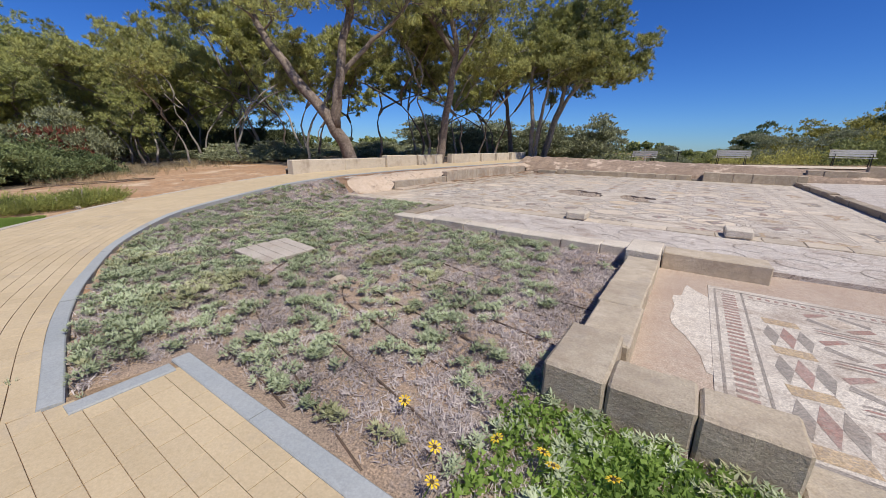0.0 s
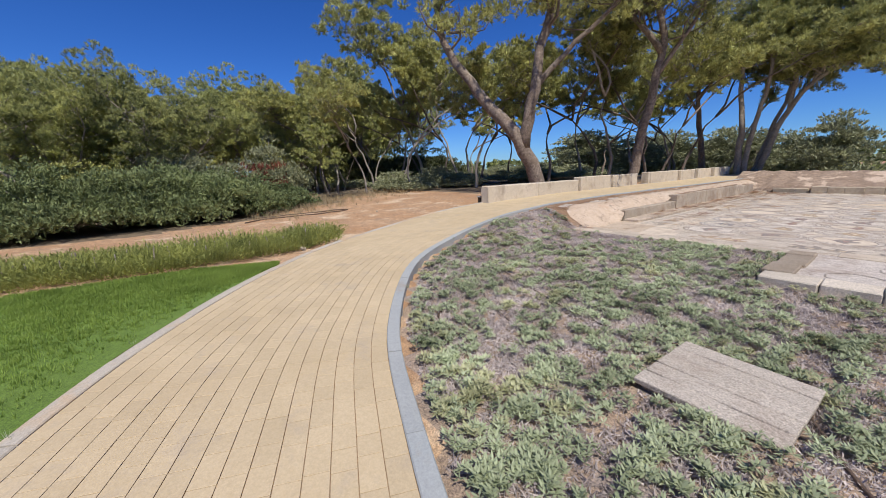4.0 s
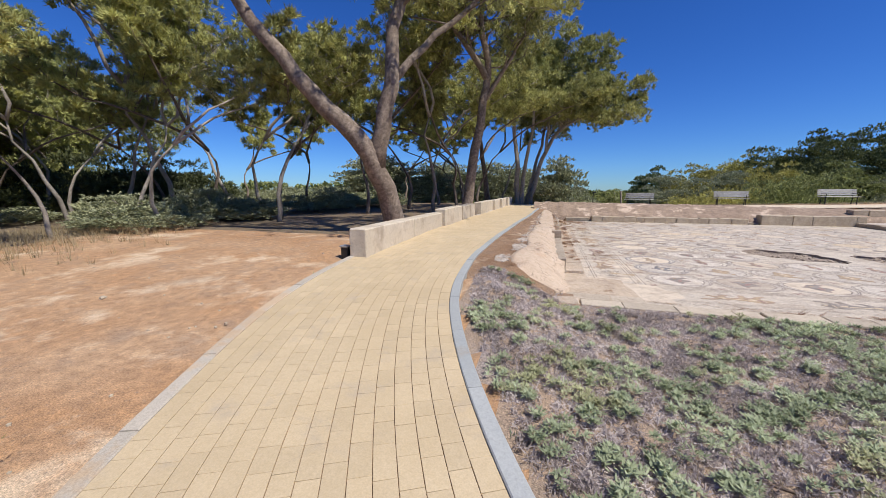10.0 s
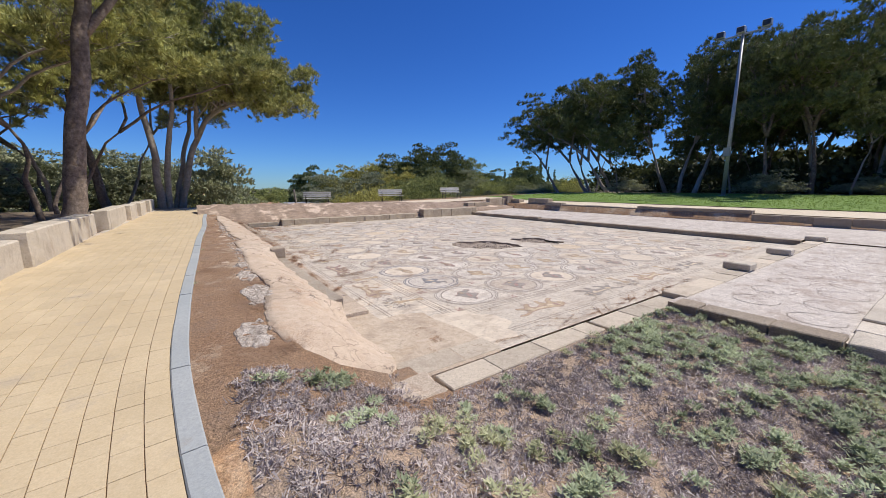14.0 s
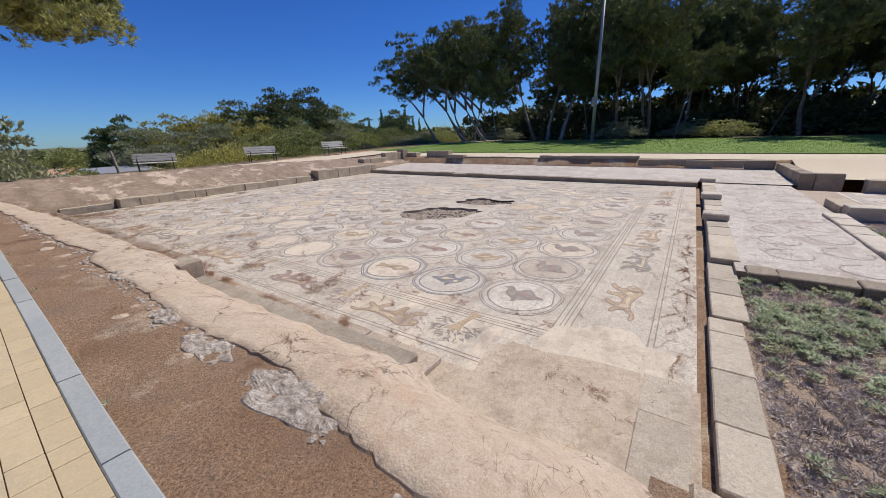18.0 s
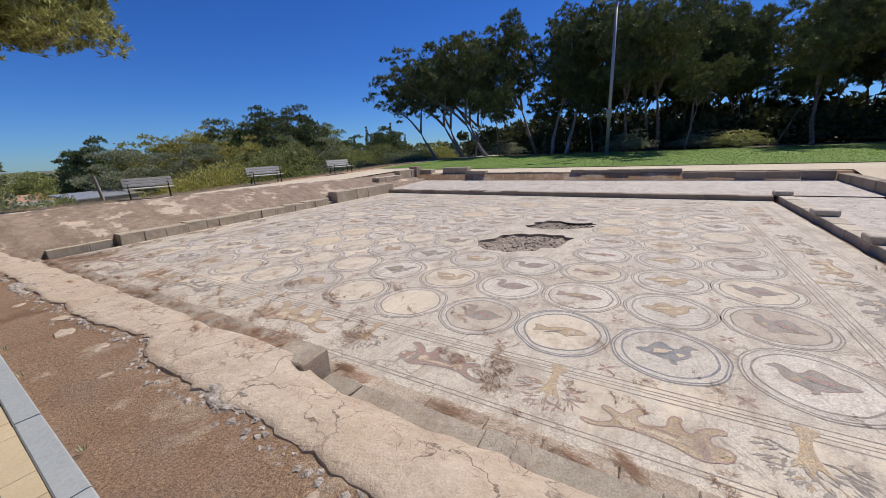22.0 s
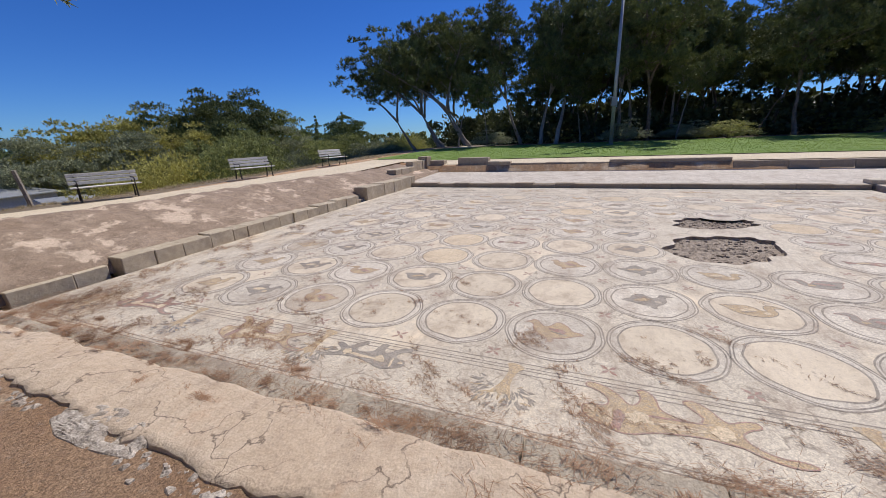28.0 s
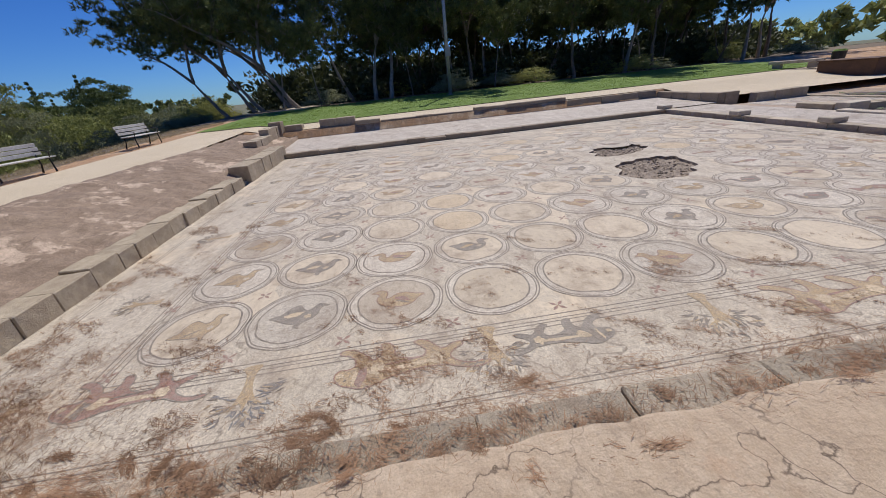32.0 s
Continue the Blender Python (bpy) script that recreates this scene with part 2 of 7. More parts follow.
M_BLUE = surface("blue_grey_tesserae", (0.12, 0.135, 0.165), (0.22, 0.23, 0.25), 3, (0.40, 0.38, 0.35), 8, 0.4, rough=0.8, bump=0.1, cells=70, cell_gap=0.12, dirt=0.55)
M_FIELD = surface("white_tesserae", (0.76, 0.685, 0.575), (0.67, 0.60, 0.50), 1.2, (0.50, 0.44, 0.38), 12, 0.35, rough=0.8, bump=0.15, bump_scale=150, cells=75, cell_gap=0.12, random_value=0.07, dirt=0.55, grain=0.15, streak=0.5)
M_CREAM = surface("cream_mortar_fill", (0.66, 0.565, 0.44), (0.60, 0.51, 0.395), 1.5, (0.50, 0.42, 0.335), 14, 0.4, bump=0.2, bump_scale=80, random_value=0.07, dirt=0.6, grain=0.15, streak=0.35)
M_CORNER = surface("worn_tan_mortar", (0.52, 0.42, 0.315), (0.59, 0.485, 0.37), 1.4, (0.38, 0.29, 0.20), 16, 0.5, bump=0.4, bump_scale=60, crack=0.4, crack_scale=1.4, stain=(0.43, 0.325, 0.225), stain_scale=1.8, stain_at=0.54, dirt=0.6, grain=0.14)
M_TAN = surface("tan_mortar_fill", (0.57, 0.46, 0.325), (0.61, 0.505, 0.375), 1.8, (0.52, 0.40, 0.27), 14, 0.4, bump=0.2, bump_scale=80, random_value=0.06, dirt=0.5, streak=0.3)
M_GREYFILL = surface("grey_mortar_fill", (0.50, 0.43, 0.345), (0.56, 0.48, 0.385), 2.0, (0.40, 0.33, 0.265), 12, 0.4, bump=0.2, bump_scale=80, random_value=0.08, dirt=0.55, streak=0.45)
M_OCHRE = surface("ochre_tesserae", (0.50, 0.36, 0.20), (0.61, 0.48, 0.31), 5, (0.37, 0.24, 0.13), 10, 0.5, rough=0.8, bump=0.1, cells=75, cell_gap=0.12, dirt=0.55)
M_RED = surface("red_brown_tesserae", (0.36, 0.185, 0.145), (0.47, 0.32, 0.27), 5, (0.25, 0.16, 0.14), 10, 0.5, rough=0.8, bump=0.1, cells=75, cell_gap=0.12, dirt=0.55)
M_GREYFIG = surface("grey_tesserae", (0.19, 0.17, 0.15), (0.31, 0.275, 0.235), 5, (0.44, 0.385, 0.325), 9, 0.5, rough=0.8, bump=0.1, cells=75, cell_gap=0.12, dirt=0.55)
M_PIT = surface("dark_pit_rubble", (0.34, 0.275, 0.215), (0.46, 0.375, 0.295), 5, (0.18, 0.14, 0.11), 18, 0.65, bump=1.0, bump_scale=25, grain=0.5)
M_CRUST = surface("grey_mortar_crust", (0.44, 0.375, 0.315), (0.60, 0.53, 0.46), 9, (0.17, 0.125, 0.09), 16, 0.6, bump=1.0, bump_scale=22, crack=0.8, crack_scale=9.0, grain=0.4)
M_PLASTER = surface("pink_lime_plaster", (0.56, 0.435, 0.32), (0.63, 0.515, 0.40), 0.9, (0.43, 0.315, 0.22), 11, 0.55, bump=0.8, bump_scale=28, crack=0.85, crack_scale=1.7, stain=(0.50, 0.345, 0.235), stain_scale=1.5, stain_at=0.58, dirt=0.35, grain=0.13)
M_BANK = surface("earth_bank", (0.29, 0.205, 0.145), (0.42, 0.315, 0.235), 1.3, (0.17, 0.12, 0.085), 7, 0.7, bump=1.0, bump_scale=9, stain=(0.56, 0.435, 0.335), stain_scale=1.15, stain_at=0.535, stain_edge=0.04, dirt=0.6, grain=0.55, streak=0.4, crack=0.5, crack_scale=1.6)
M_STONE = surface("sandstone_block", (0.46, 0.38, 0.275), (0.545, 0.465, 0.35), 2.6, (0.34, 0.27, 0.195), 9, 0.6, bump=0.6, bump_scale=34, random_value=0.10, stain=(0.40, 0.34, 0.27), stain_scale=2.4, stain_at=0.56, dirt=0.3, grain=0.16)
M_STONE2 = surface("grey_cut_stone", (0.53, 0.465, 0.375), (0.60, 0.53, 0.435), 2.0, (0.43, 0.37, 0.295), 35, 0.4, bump=0.4, bump_scale=60, random_value=0.10, stain=(0.40, 0.33, 0.26), stain_scale=1.6, stain_at=0.58, dirt=0.3)
M_SLAB = surface("beige_floor_slab", (0.52, 0.44, 0.34), (0.59, 0.505, 0.395), 2.2, (0.36, 0.30, 0.23), 28, 0.45, bump=0.5, bump_scale=50, random_value=0.16, stain=(0.38, 0.31, 0.235), stain_scale=2.2, stain_at=0.56, dirt=0.45, grain=0.16)
M_PLINTH = surface("pinkish_plinth_stone", (0.50, 0.405, 0.31), (0.585, 0.49, 0.385), 2.0, (0.38, 0.285, 0.205), 22, 0.5, bump=0.6, bump_scale=45, random_value=0.16, stain=(0.40, 0.29, 0.21), stain_scale=2.0, stain_at=0.55, dirt=0.45, grain=0.35)
M_BEAM = surface("grey_beam_stone", (0.41, 0.345, 0.265), (0.49, 0.415, 0.325), 2.4, (0.31, 0.265, 0.21), 26, 0.5, bump=0.7, bump_scale=45, random_value=0.12, stain=(0.35, 0.265, 0.185), stain_scale=2.0, stain_at=0.52, dirt=0.6, grain=0.2)
M_DARKSTONE = surface("weathered_block", (0.36, 0.29, 0.215), (0.42, 0.35, 0.27), 2.5, (0.22, 0.17, 0.12), 30, 0.55, bump=0.8, bump_scale=40, random_value=0.12)
M_PINKFLOOR = surface("pink_earth_floor", (0.42, 0.325, 0.25), (0.49, 0.40, 0.315), 1.8, (0.34, 0.23, 0.165), 25, 0.5, bump=0.3, bump_scale=50)
M_SEAT = surface("pale_seat_stone", (0.56, 0.485, 0.375), (0.62, 0.545, 0.435), 1.2, (0.47, 0.395, 0.30), 30, 0.45, bump=0.35, bump_scale=40, random_value=0.06, stain=(0.46, 0.37, 0.27), stain_scale=1.6, stain_at=0.57, dirt=0.45, grain=0.14)
_n, _l = M_SEAT.node_tree.nodes, M_SEAT.node_tree.links
_geo, _map, _run, _sharp, _mix = _n.new("ShaderNodeNewGeometry"), _n.new("ShaderNodeMapping"), _n.new("ShaderNodeTexNoise"), _n.new("ShaderNodeMapRange"), _n.new("ShaderNodeMix")
_map.inputs["Scale"].default_value = (1.0, 1.5, 0.22)
_map.inputs["Rotation"].default_value = (0.35, 0, 0)
_run.inputs["Scale"].default_value, _run.inputs["Detail"].default_value = 1.3, 6.0
_sharp.inputs["From Min"].default_value, _sharp.inputs["From Max"].default_value, _sharp.inputs["To Max"].default_value = 0.58, 0.66, 0.62
_mix.data_type = "RGBA"
_mix.inputs[7].default_value = (0.27, 0.215, 0.16, 1)  # dark slanting streaks
_l.new(_geo.outputs["Position"], _map.inputs["Vector"]), _l.new(_map.outputs[0], _run.inputs["Vector"]), _l.new(_run.outputs["Fac"], _sharp.inputs["Value"])
_l.new(_n["Principled BSDF"].inputs["Base Color"].links[0].from_socket, _mix.inputs[6]), _l.new(_sharp.outputs[0], _mix.inputs[0]), _l.new(_mix.outputs[2], _n["Principled BSDF"].inputs["Base Color"])
M_BARK = surface("pine_bark", (0.22, 0.165, 0.125), (0.37, 0.295, 0.23), 3.0, (0.06, 0.042, 0.032), 11, 0.75, bump=1.0, bump_scale=11, random_value=0.15, crack=0.9, crack_scale=5.0)
M_GREYBARK = surface("grey_bark", (0.31, 0.265, 0.22), (0.44, 0.39, 0.33), 3.0, (0.16, 0.135, 0.11), 14, 0.5, bump=0.8, bump_scale=18, random_value=0.2)
M_STEEL = surface("galvanised_steel", (0.42, 0.43, 0.43), (0.48, 0.49, 0.49), 2.0, (0.36, 0.37, 0.37), 20, 0.4, rough=0.5, bump=0.0, metal=0.6)
M_IRON = surface("black_iron", (0.02, 0.02, 0.02), (0.035, 0.033, 0.03), 3.0, (0.05, 0.045, 0.04), 40, 0.4, rough=0.5, bump=0.1, metal=0.3)
M_SLAT = surface("grey_bench_slat", (0.60, 0.60, 0.57), (0.70, 0.69, 0.66), 3.0, (0.36, 0.29, 0.26), 30, 0.4, rough=0.7, bump=0.2)
M_HOSE = surface("brown_drip_pipe", (0.10, 0.065, 0.045), (0.14, 0.09, 0.06), 6.0, (0.07, 0.05, 0.035), 40, 0.4, rough=0.6, bump=0.1)
M_WHITEWALL = surface("white_render", (0.66, 0.65, 0.62), (0.72, 0.70, 0.66), 0.6, (0.58, 0.56, 0.52), 6, 0.4, bump=0)
M_ROOF = surface("red_roof_tile", (0.40, 0.22, 0.15), (0.46, 0.28, 0.20), 0.8, (0.34, 0.18, 0.12), 6, 0.4, bump=0)
M_GLASSY = surface("window_dark", (0.03, 0.035, 0.04), (0.05, 0.055, 0.06), 1.0, None, rough=0.15, bump=0)
M_CORTEN = surface("rusty_steel", (0.10, 0.055, 0.035), (0.15, 0.08, 0.045), 2.0, (0.07, 0.04, 0.03), 30, 0.5, rough=0.8, bump=0.2)
M_YELLOW = surface("yellow_petal", (0.75, 0.48, 0.02), (0.80, 0.55, 0.04), 9.0, None, bump=0)
M_LITTER = leafy("dry_pine_needles", (0.16, 0.088, 0.046), (0.45, 0.26, 0.15), through=0.1)
M_LITTERPALE = leafy("pale_pine_needles", (0.20, 0.115, 0.065), (0.50, 0.32, 0.20), through=0.1)
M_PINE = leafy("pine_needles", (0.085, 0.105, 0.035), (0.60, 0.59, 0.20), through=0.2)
# eastern pines' backlit shade is in this colour; cypresses and a grove share it
M_DARKBACKLIT = leafy("dark_backlit_needles", (0.04, 0.058, 0.022), (0.235, 0.26, 0.082), through=0.12)
# the shade under the pines is put into this leaf colour
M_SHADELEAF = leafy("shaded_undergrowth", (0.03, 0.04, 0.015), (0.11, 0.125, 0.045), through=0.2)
M_LEAF = leafy("shrub_leaves", (0.07, 0.095, 0.03), (0.50, 0.52, 0.18), through=0.18)
M_HEDGE = leafy("dark_hedge_leaves", (0.045, 0.07, 0.025), (0.26, 0.31, 0.12), through=0.12)
M_OLIVE = leafy("grey_green_leaves", (0.14, 0.16, 0.08), (0.46, 0.47, 0.28), through=0.22)
M_YELLOWGREEN = leafy("yellow_green_leaves", (0.17, 0.16, 0.035), (0.72, 0.66, 0.20), through=0.2)
M_TUFT = leafy("green_tuft_blades", (0.14, 0.17, 0.08), (0.57, 0.625, 0.395), through=0.22)
M_TUFTPALE = leafy("pale_tuft_blades", (0.19, 0.195, 0.085), (0.62, 0.62, 0.37), through=0.22)
# western wood's front-lit brightness is put into its needle colour
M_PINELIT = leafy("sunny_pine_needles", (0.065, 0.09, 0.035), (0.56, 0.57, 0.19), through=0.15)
M_DRY = leafy("dry_grey_blades", (0.14, 0.105, 0.095), (0.65, 0.57, 0.53), through=0.15)
M_GRASS = leafy("grass_blades", (0.13, 0.20, 0.025), (0.30, 0.41, 0.08), through=0.35)
M_ROSE = leafy("rosemary_needles", (0.10, 0.125, 0.03), (0.40, 0.42, 0.11), through=0.2)
M_DRYGRASS = leafy("straw_grass", (0.30, 0.23, 0.13), (0.50, 0.41, 0.25), through=0.3)
M_RED_LEAF = leafy("red_leaves", (0.15, 0.05, 0.03), (0.30, 0.10, 0.06), through=0.25)


# ---- builders ----
def mesh_of(name, verts, faces, mat, smooth=False):
    me = bpy.data.meshes.new(name)
    me.from_pydata([tuple(v) for v in verts], [], [tuple(f) for f in faces])
    for one in mat if isinstance(mat, (list, tuple)) else [mat]:
        me.materials.append(one)
    if smooth:
        me.polygons.foreach_set("use_smooth", [True] * len(me.polygons))
    return me


def fast_mesh(name, verts, size, mat):
    """verts: an array (n, size, 3) of n separate triangles or quads."""
    n = len(verts)
    me = bpy.data.meshes.new(name)
    me.vertices.add(n * size), me.loops.add(n * size), me.polygons.add(n)
    me.vertices.foreach_set("co", np.ascontiguousarray(verts, np.float32).ravel())
    me.loops.foreach_set("vertex_index", np.arange(n * size, dtype=np.int32))
    me.polygons.foreach_set("loop_start", np.arange(n, dtype=np.int32) * size)
    me.materials.append(mat)
    me.update(calc_edges=True)
    return me


def part(name, mesh, parent=None, label="", at=None):
    """Links a mesh (a bmesh becomes one) as one object, under a thing or a part if given."""
    ob = new(name, mesh)
    if parent:
        ob.parent = parent
    if at is not None:
        ob.matrix_basis = at
    if label:
        ob["label"] = label
    return ob


def from_bm(name, bm, mat, smooth=False):
    me = bpy.data.meshes.new(name)
    bm.to_mesh(me)
    bm.free()
    me.materials.append(mat)
    if smooth:
        me.polygons.foreach_set("use_smooth", [True] * len(me.polygons))
    return me


def box(name, x0, x1, y0, y1, z0, z1, mat, bevel=0.015, rough=0.0, cuts=0, seed=0):
    """A box with worn edges; rough: how far its surface is knocked about."""
    bm = bmesh.new()
    bmesh.ops.create_cube(bm, size=1, matrix=Matrix.LocRotScale(((x0 + x1) / 2, (y0 + y1) / 2, (z0 + z1) / 2), None, (x1 - x0, y1 - y0, z1 - z0)))
    if bevel:
        bmesh.ops.bevel(bm, geom=bm.edges[:], offset=bevel, segments=1, affect="EDGES")
    if cuts:
        long = [e for e in bm.edges if e.calc_length() > 0.25]
        bmesh.ops.subdivide_edges(bm, edges=long, cuts=cuts, use_grid_fill=True)
    if rough:
        for v in bm.verts:
            p = v.co * 5 + Vector((seed * 7.3, seed * 1.7, 0))
            v.co += Vector((noise.noise(p), noise.noise(p + Vector((9, 0, 0))), noise.noise(p + Vector((0, 9, 0))))) * rough
    return from_bm(name, bm, mat)


def tube(points, radii, sides=7):
    """Verts and faces of a tube through points, capped by its shrinking end."""
    pts = [Vector(p) for p in points]
    verts, faces = [], []
    for i, p in enumerate(pts):
        d = (pts[min(i + 1, len(pts) - 1)] - pts[max(i - 1, 0)]).normalized()
        a = d.cross(Vector((0.31, 0.95, 0.1))).normalized()
        b = d.cross(a)
        for k in range(sides):
            w = 2 * math.pi * k / sides
            verts.append(p + (a * math.cos(w) + b * math.sin(w)) * radii[i])
    for i in range(len(pts) - 1):
        for k in range(sides):
            q = (k + 1) % sides
            faces.append((i * sides + k, i * sides + q, (i + 1) * sides + q, (i + 1) * sides + k))
    faces += [tuple(range(sides))[::-1], tuple(range((len(pts) - 1) * sides, len(pts) * sides))]
    return verts, faces


def joined(name, pieces, mat, smooth=False):
    verts, faces = [], []
    for v, f in pieces:
        o = len(verts)
        verts += list(v)
        faces += [tuple(i + o for i in one) for one in f]
    return mesh_of(name, verts, faces, mat, smooth)


def spline(points, step=0.25):
    """A smooth line through plan points, sampled at even steps."""
    p = np.array([points[0], *points, points[-1]], float)
    p[0], p[-1] = 2 * p[1] - p[2], 2 * p[-2] - p[-3]
    out = []
    for i in range(1, len(p) - 2):
        for u in np.linspace(0, 1, 12, endpoint=False):
            a, b, c, d = p[i - 1 : i + 3]
            out.append(0.5 * (2 * b + (c - a) * u + (2 * a - 5 * b + 4 * c - d) * u**2 + (3 * b - a - 3 * c + d) * u**3))
    out = np.array([*out, p[-2]])
    s = np.r_[0, np.cumsum(np.linalg.norm(np.diff(out, axis=0), axis=1))]
    t = np.arange(0, s[-1], step)
    return np.stack([np.interp(t, s, out[:, k]) for k in range(out.shape[1])], 1)


def smooth_step(v, a, b):
    t = np.clip((np.asarray(v, float) - a) / (b - a), 0, 1)
    return t * t * (3 - 2 * t)


def path_height(x, y):
    return np.interp(y, [2, 5, 8, 10, 13, 24, 28, 34], [0.10, 0.22, 0.40, 0.49, 0.55, 0.58, 0.62, 0.66])


def ground(x, y):
    x, y = np.asarray(x, float), np.asarray(y, float)
    west = np.interp(y, [-40, 2, 5, 8, 10, 13, 24, 27, 31, 34, 60, 140, 500], [0.3, 0.06, 0.17, 0.36, 0.45, 0.51, 0.54, 0.64, 0.68, 0.45, -2.5, -6, -9])
    garden = 0.08 - 0.06 * smooth_step(y, 2.5, 7.5)
    east_edge = -10.0 - 1.2 * smooth_step(y, 7.2, 8.8)
    g = smooth_step((x + 12.4) / (east_edge + 12.4), 0.0, 1.0) * (1 - smooth_step(y, 9.5, 9.9))
    z = west * (1 - g) + garden * g
    east = np.interp(x, [3, 6.2, 8, 16, 20, 45, 120, 500], [0.2, 0.58, 0.72, 1.06, 1.15, 1.0, -3, -9])
    e = smooth_step(x, 3.0, 6.2) * (1 - smooth_step(y, 30, 42))
    z = z * (1 - e) + east * e
    north = np.interp(x, [-12, -5, 0, 6, 12, 20], [0.62, 0.52, 0.66, 0.80, 0.95, 1.1])
    nw = smooth_step(y, 26.0, 27.0) * (1 - smooth_step(y, 31.5, 36)) * smooth_step(x, -13, -11)
    z = z * (1 - nw) + north * nw
    z = z - 2.2 * smooth_step(y, 33, 42) * smooth_step(x, -14, -8) * (1 - smooth_step(x, 14, 24))
    z = z - 9 * smooth_step(-x, 60, 400) - 9 * smooth_step(-y, 60, 400)
    return z


rng = np.random.default_rng(7)


def scatter(x0, x1, y0, y1, n):
    return np.stack([rng.uniform(x0, x1, n), rng.uniform(y0, y1, n)], 1)


def blades(pts, per, length, width, lean=0.8, base=0.02, low=0.1):
    """Thin upright triangles in tufts at pts (n, 3)."""
    n = len(pts)
    a = rng.uniform(0, 2 * np.pi, (n, per))
    out = rng.uniform(low, lean, (n, per))
    h = length * rng.uniform(0.5, 1.15, (n, per)) * rng.uniform(0.7, 1.2, (n, 1))
    foot = np.repeat(pts[:, None], per, 1) + np.stack([np.cos(a), np.sin(a), 0 * a], -1) * (base * rng.uniform(0, 1, (n, per)))[..., None]
    tip = foot + np.stack([np.cos(a) * out, np.sin(a) * out, np.sqrt(np.maximum(1 - out**2, 0.05))], -1) * h[..., None]
    side = np.stack([-np.sin(a), np.cos(a), 0 * a], -1) * width / 2
    return np.stack([foot - side, foot + side, tip], 2).reshape(-1, 3, 3)


def leaves(centres, radii, n, size, thin=0.25, flat=0.75, up=0.3):
    """n small pointed leaves round each centre, thicker towards the outside of the clump."""
    m = len(centres)
    d = rng.normal(size=(m, n, 3))
    d /= np.linalg.norm(d, axis=-1, keepdims=True)
    r = rng.uniform(0.25, 1, (m, n)) ** 0.6
    p = centres[:, None] + d * (r * radii[:, None])[..., None] * np.array([1, 1, flat])
    axis = d + rng.normal(scale=0.6, size=d.shape) + np.array([0, 0, up])
    axis /= np.linalg.norm(axis, axis=-1, keepdims=True)
    side = np.cross(axis, rng.normal(size=d.shape))
    side /= np.linalg.norm(side, axis=-1, keepdims=True)
    s = size * rng.uniform(0.6, 1.3, (m, n))[..., None]
    return np.stack([p - axis * s * 0.5 - side * s * thin, p - axis * s * 0.5 + side * s * thin, p + axis * s * 0.5], 2).reshape(-1, 3, 3)


def tufts(centres, radii, n, size, wide=0.10, fan=12, flat=0.62, low=-0.25):
    """Cushions of needles or leaves: each clump carries n // fan tufts on its upper shell, each a fan of blades."""
    m, k = len(centres), max(2, n // fan)
    d = rng.normal(size=(m, k, 3))
    d /= np.linalg.norm(d, axis=-1, keepdims=True)
    d[..., 2] = np.where(d[..., 2] < low, -d[..., 2] * 0.6, d[..., 2])
    p = centres[:, None] + d * (radii[:, None] * rng.uniform(0.55, 1.08, (m, k)))[..., None] * np.array([1.12, 1.12, flat])
    axis = d[:, :, None] * 0.8 + np.array([0, 0, 0.55]) + rng.normal(scale=0.62, size=(m, k, fan, 3))
    axis /= np.linalg.norm(axis, axis=-1, keepdims=True)
    side = np.cross(axis, rng.normal(size=axis.shape))
    side /= np.linalg.norm(side, axis=-1, keepdims=True)
    h = size * 1.2 * rng.uniform(0.6, 1.25, (m, k, fan))[..., None]
    foot = p[:, :, None] + rng.normal(scale=0.03, size=axis.shape)
    return np.stack([foot - side * h * wide, foot + side * h * wide, foot + axis * h], 3).reshape(-1, 3, 3)


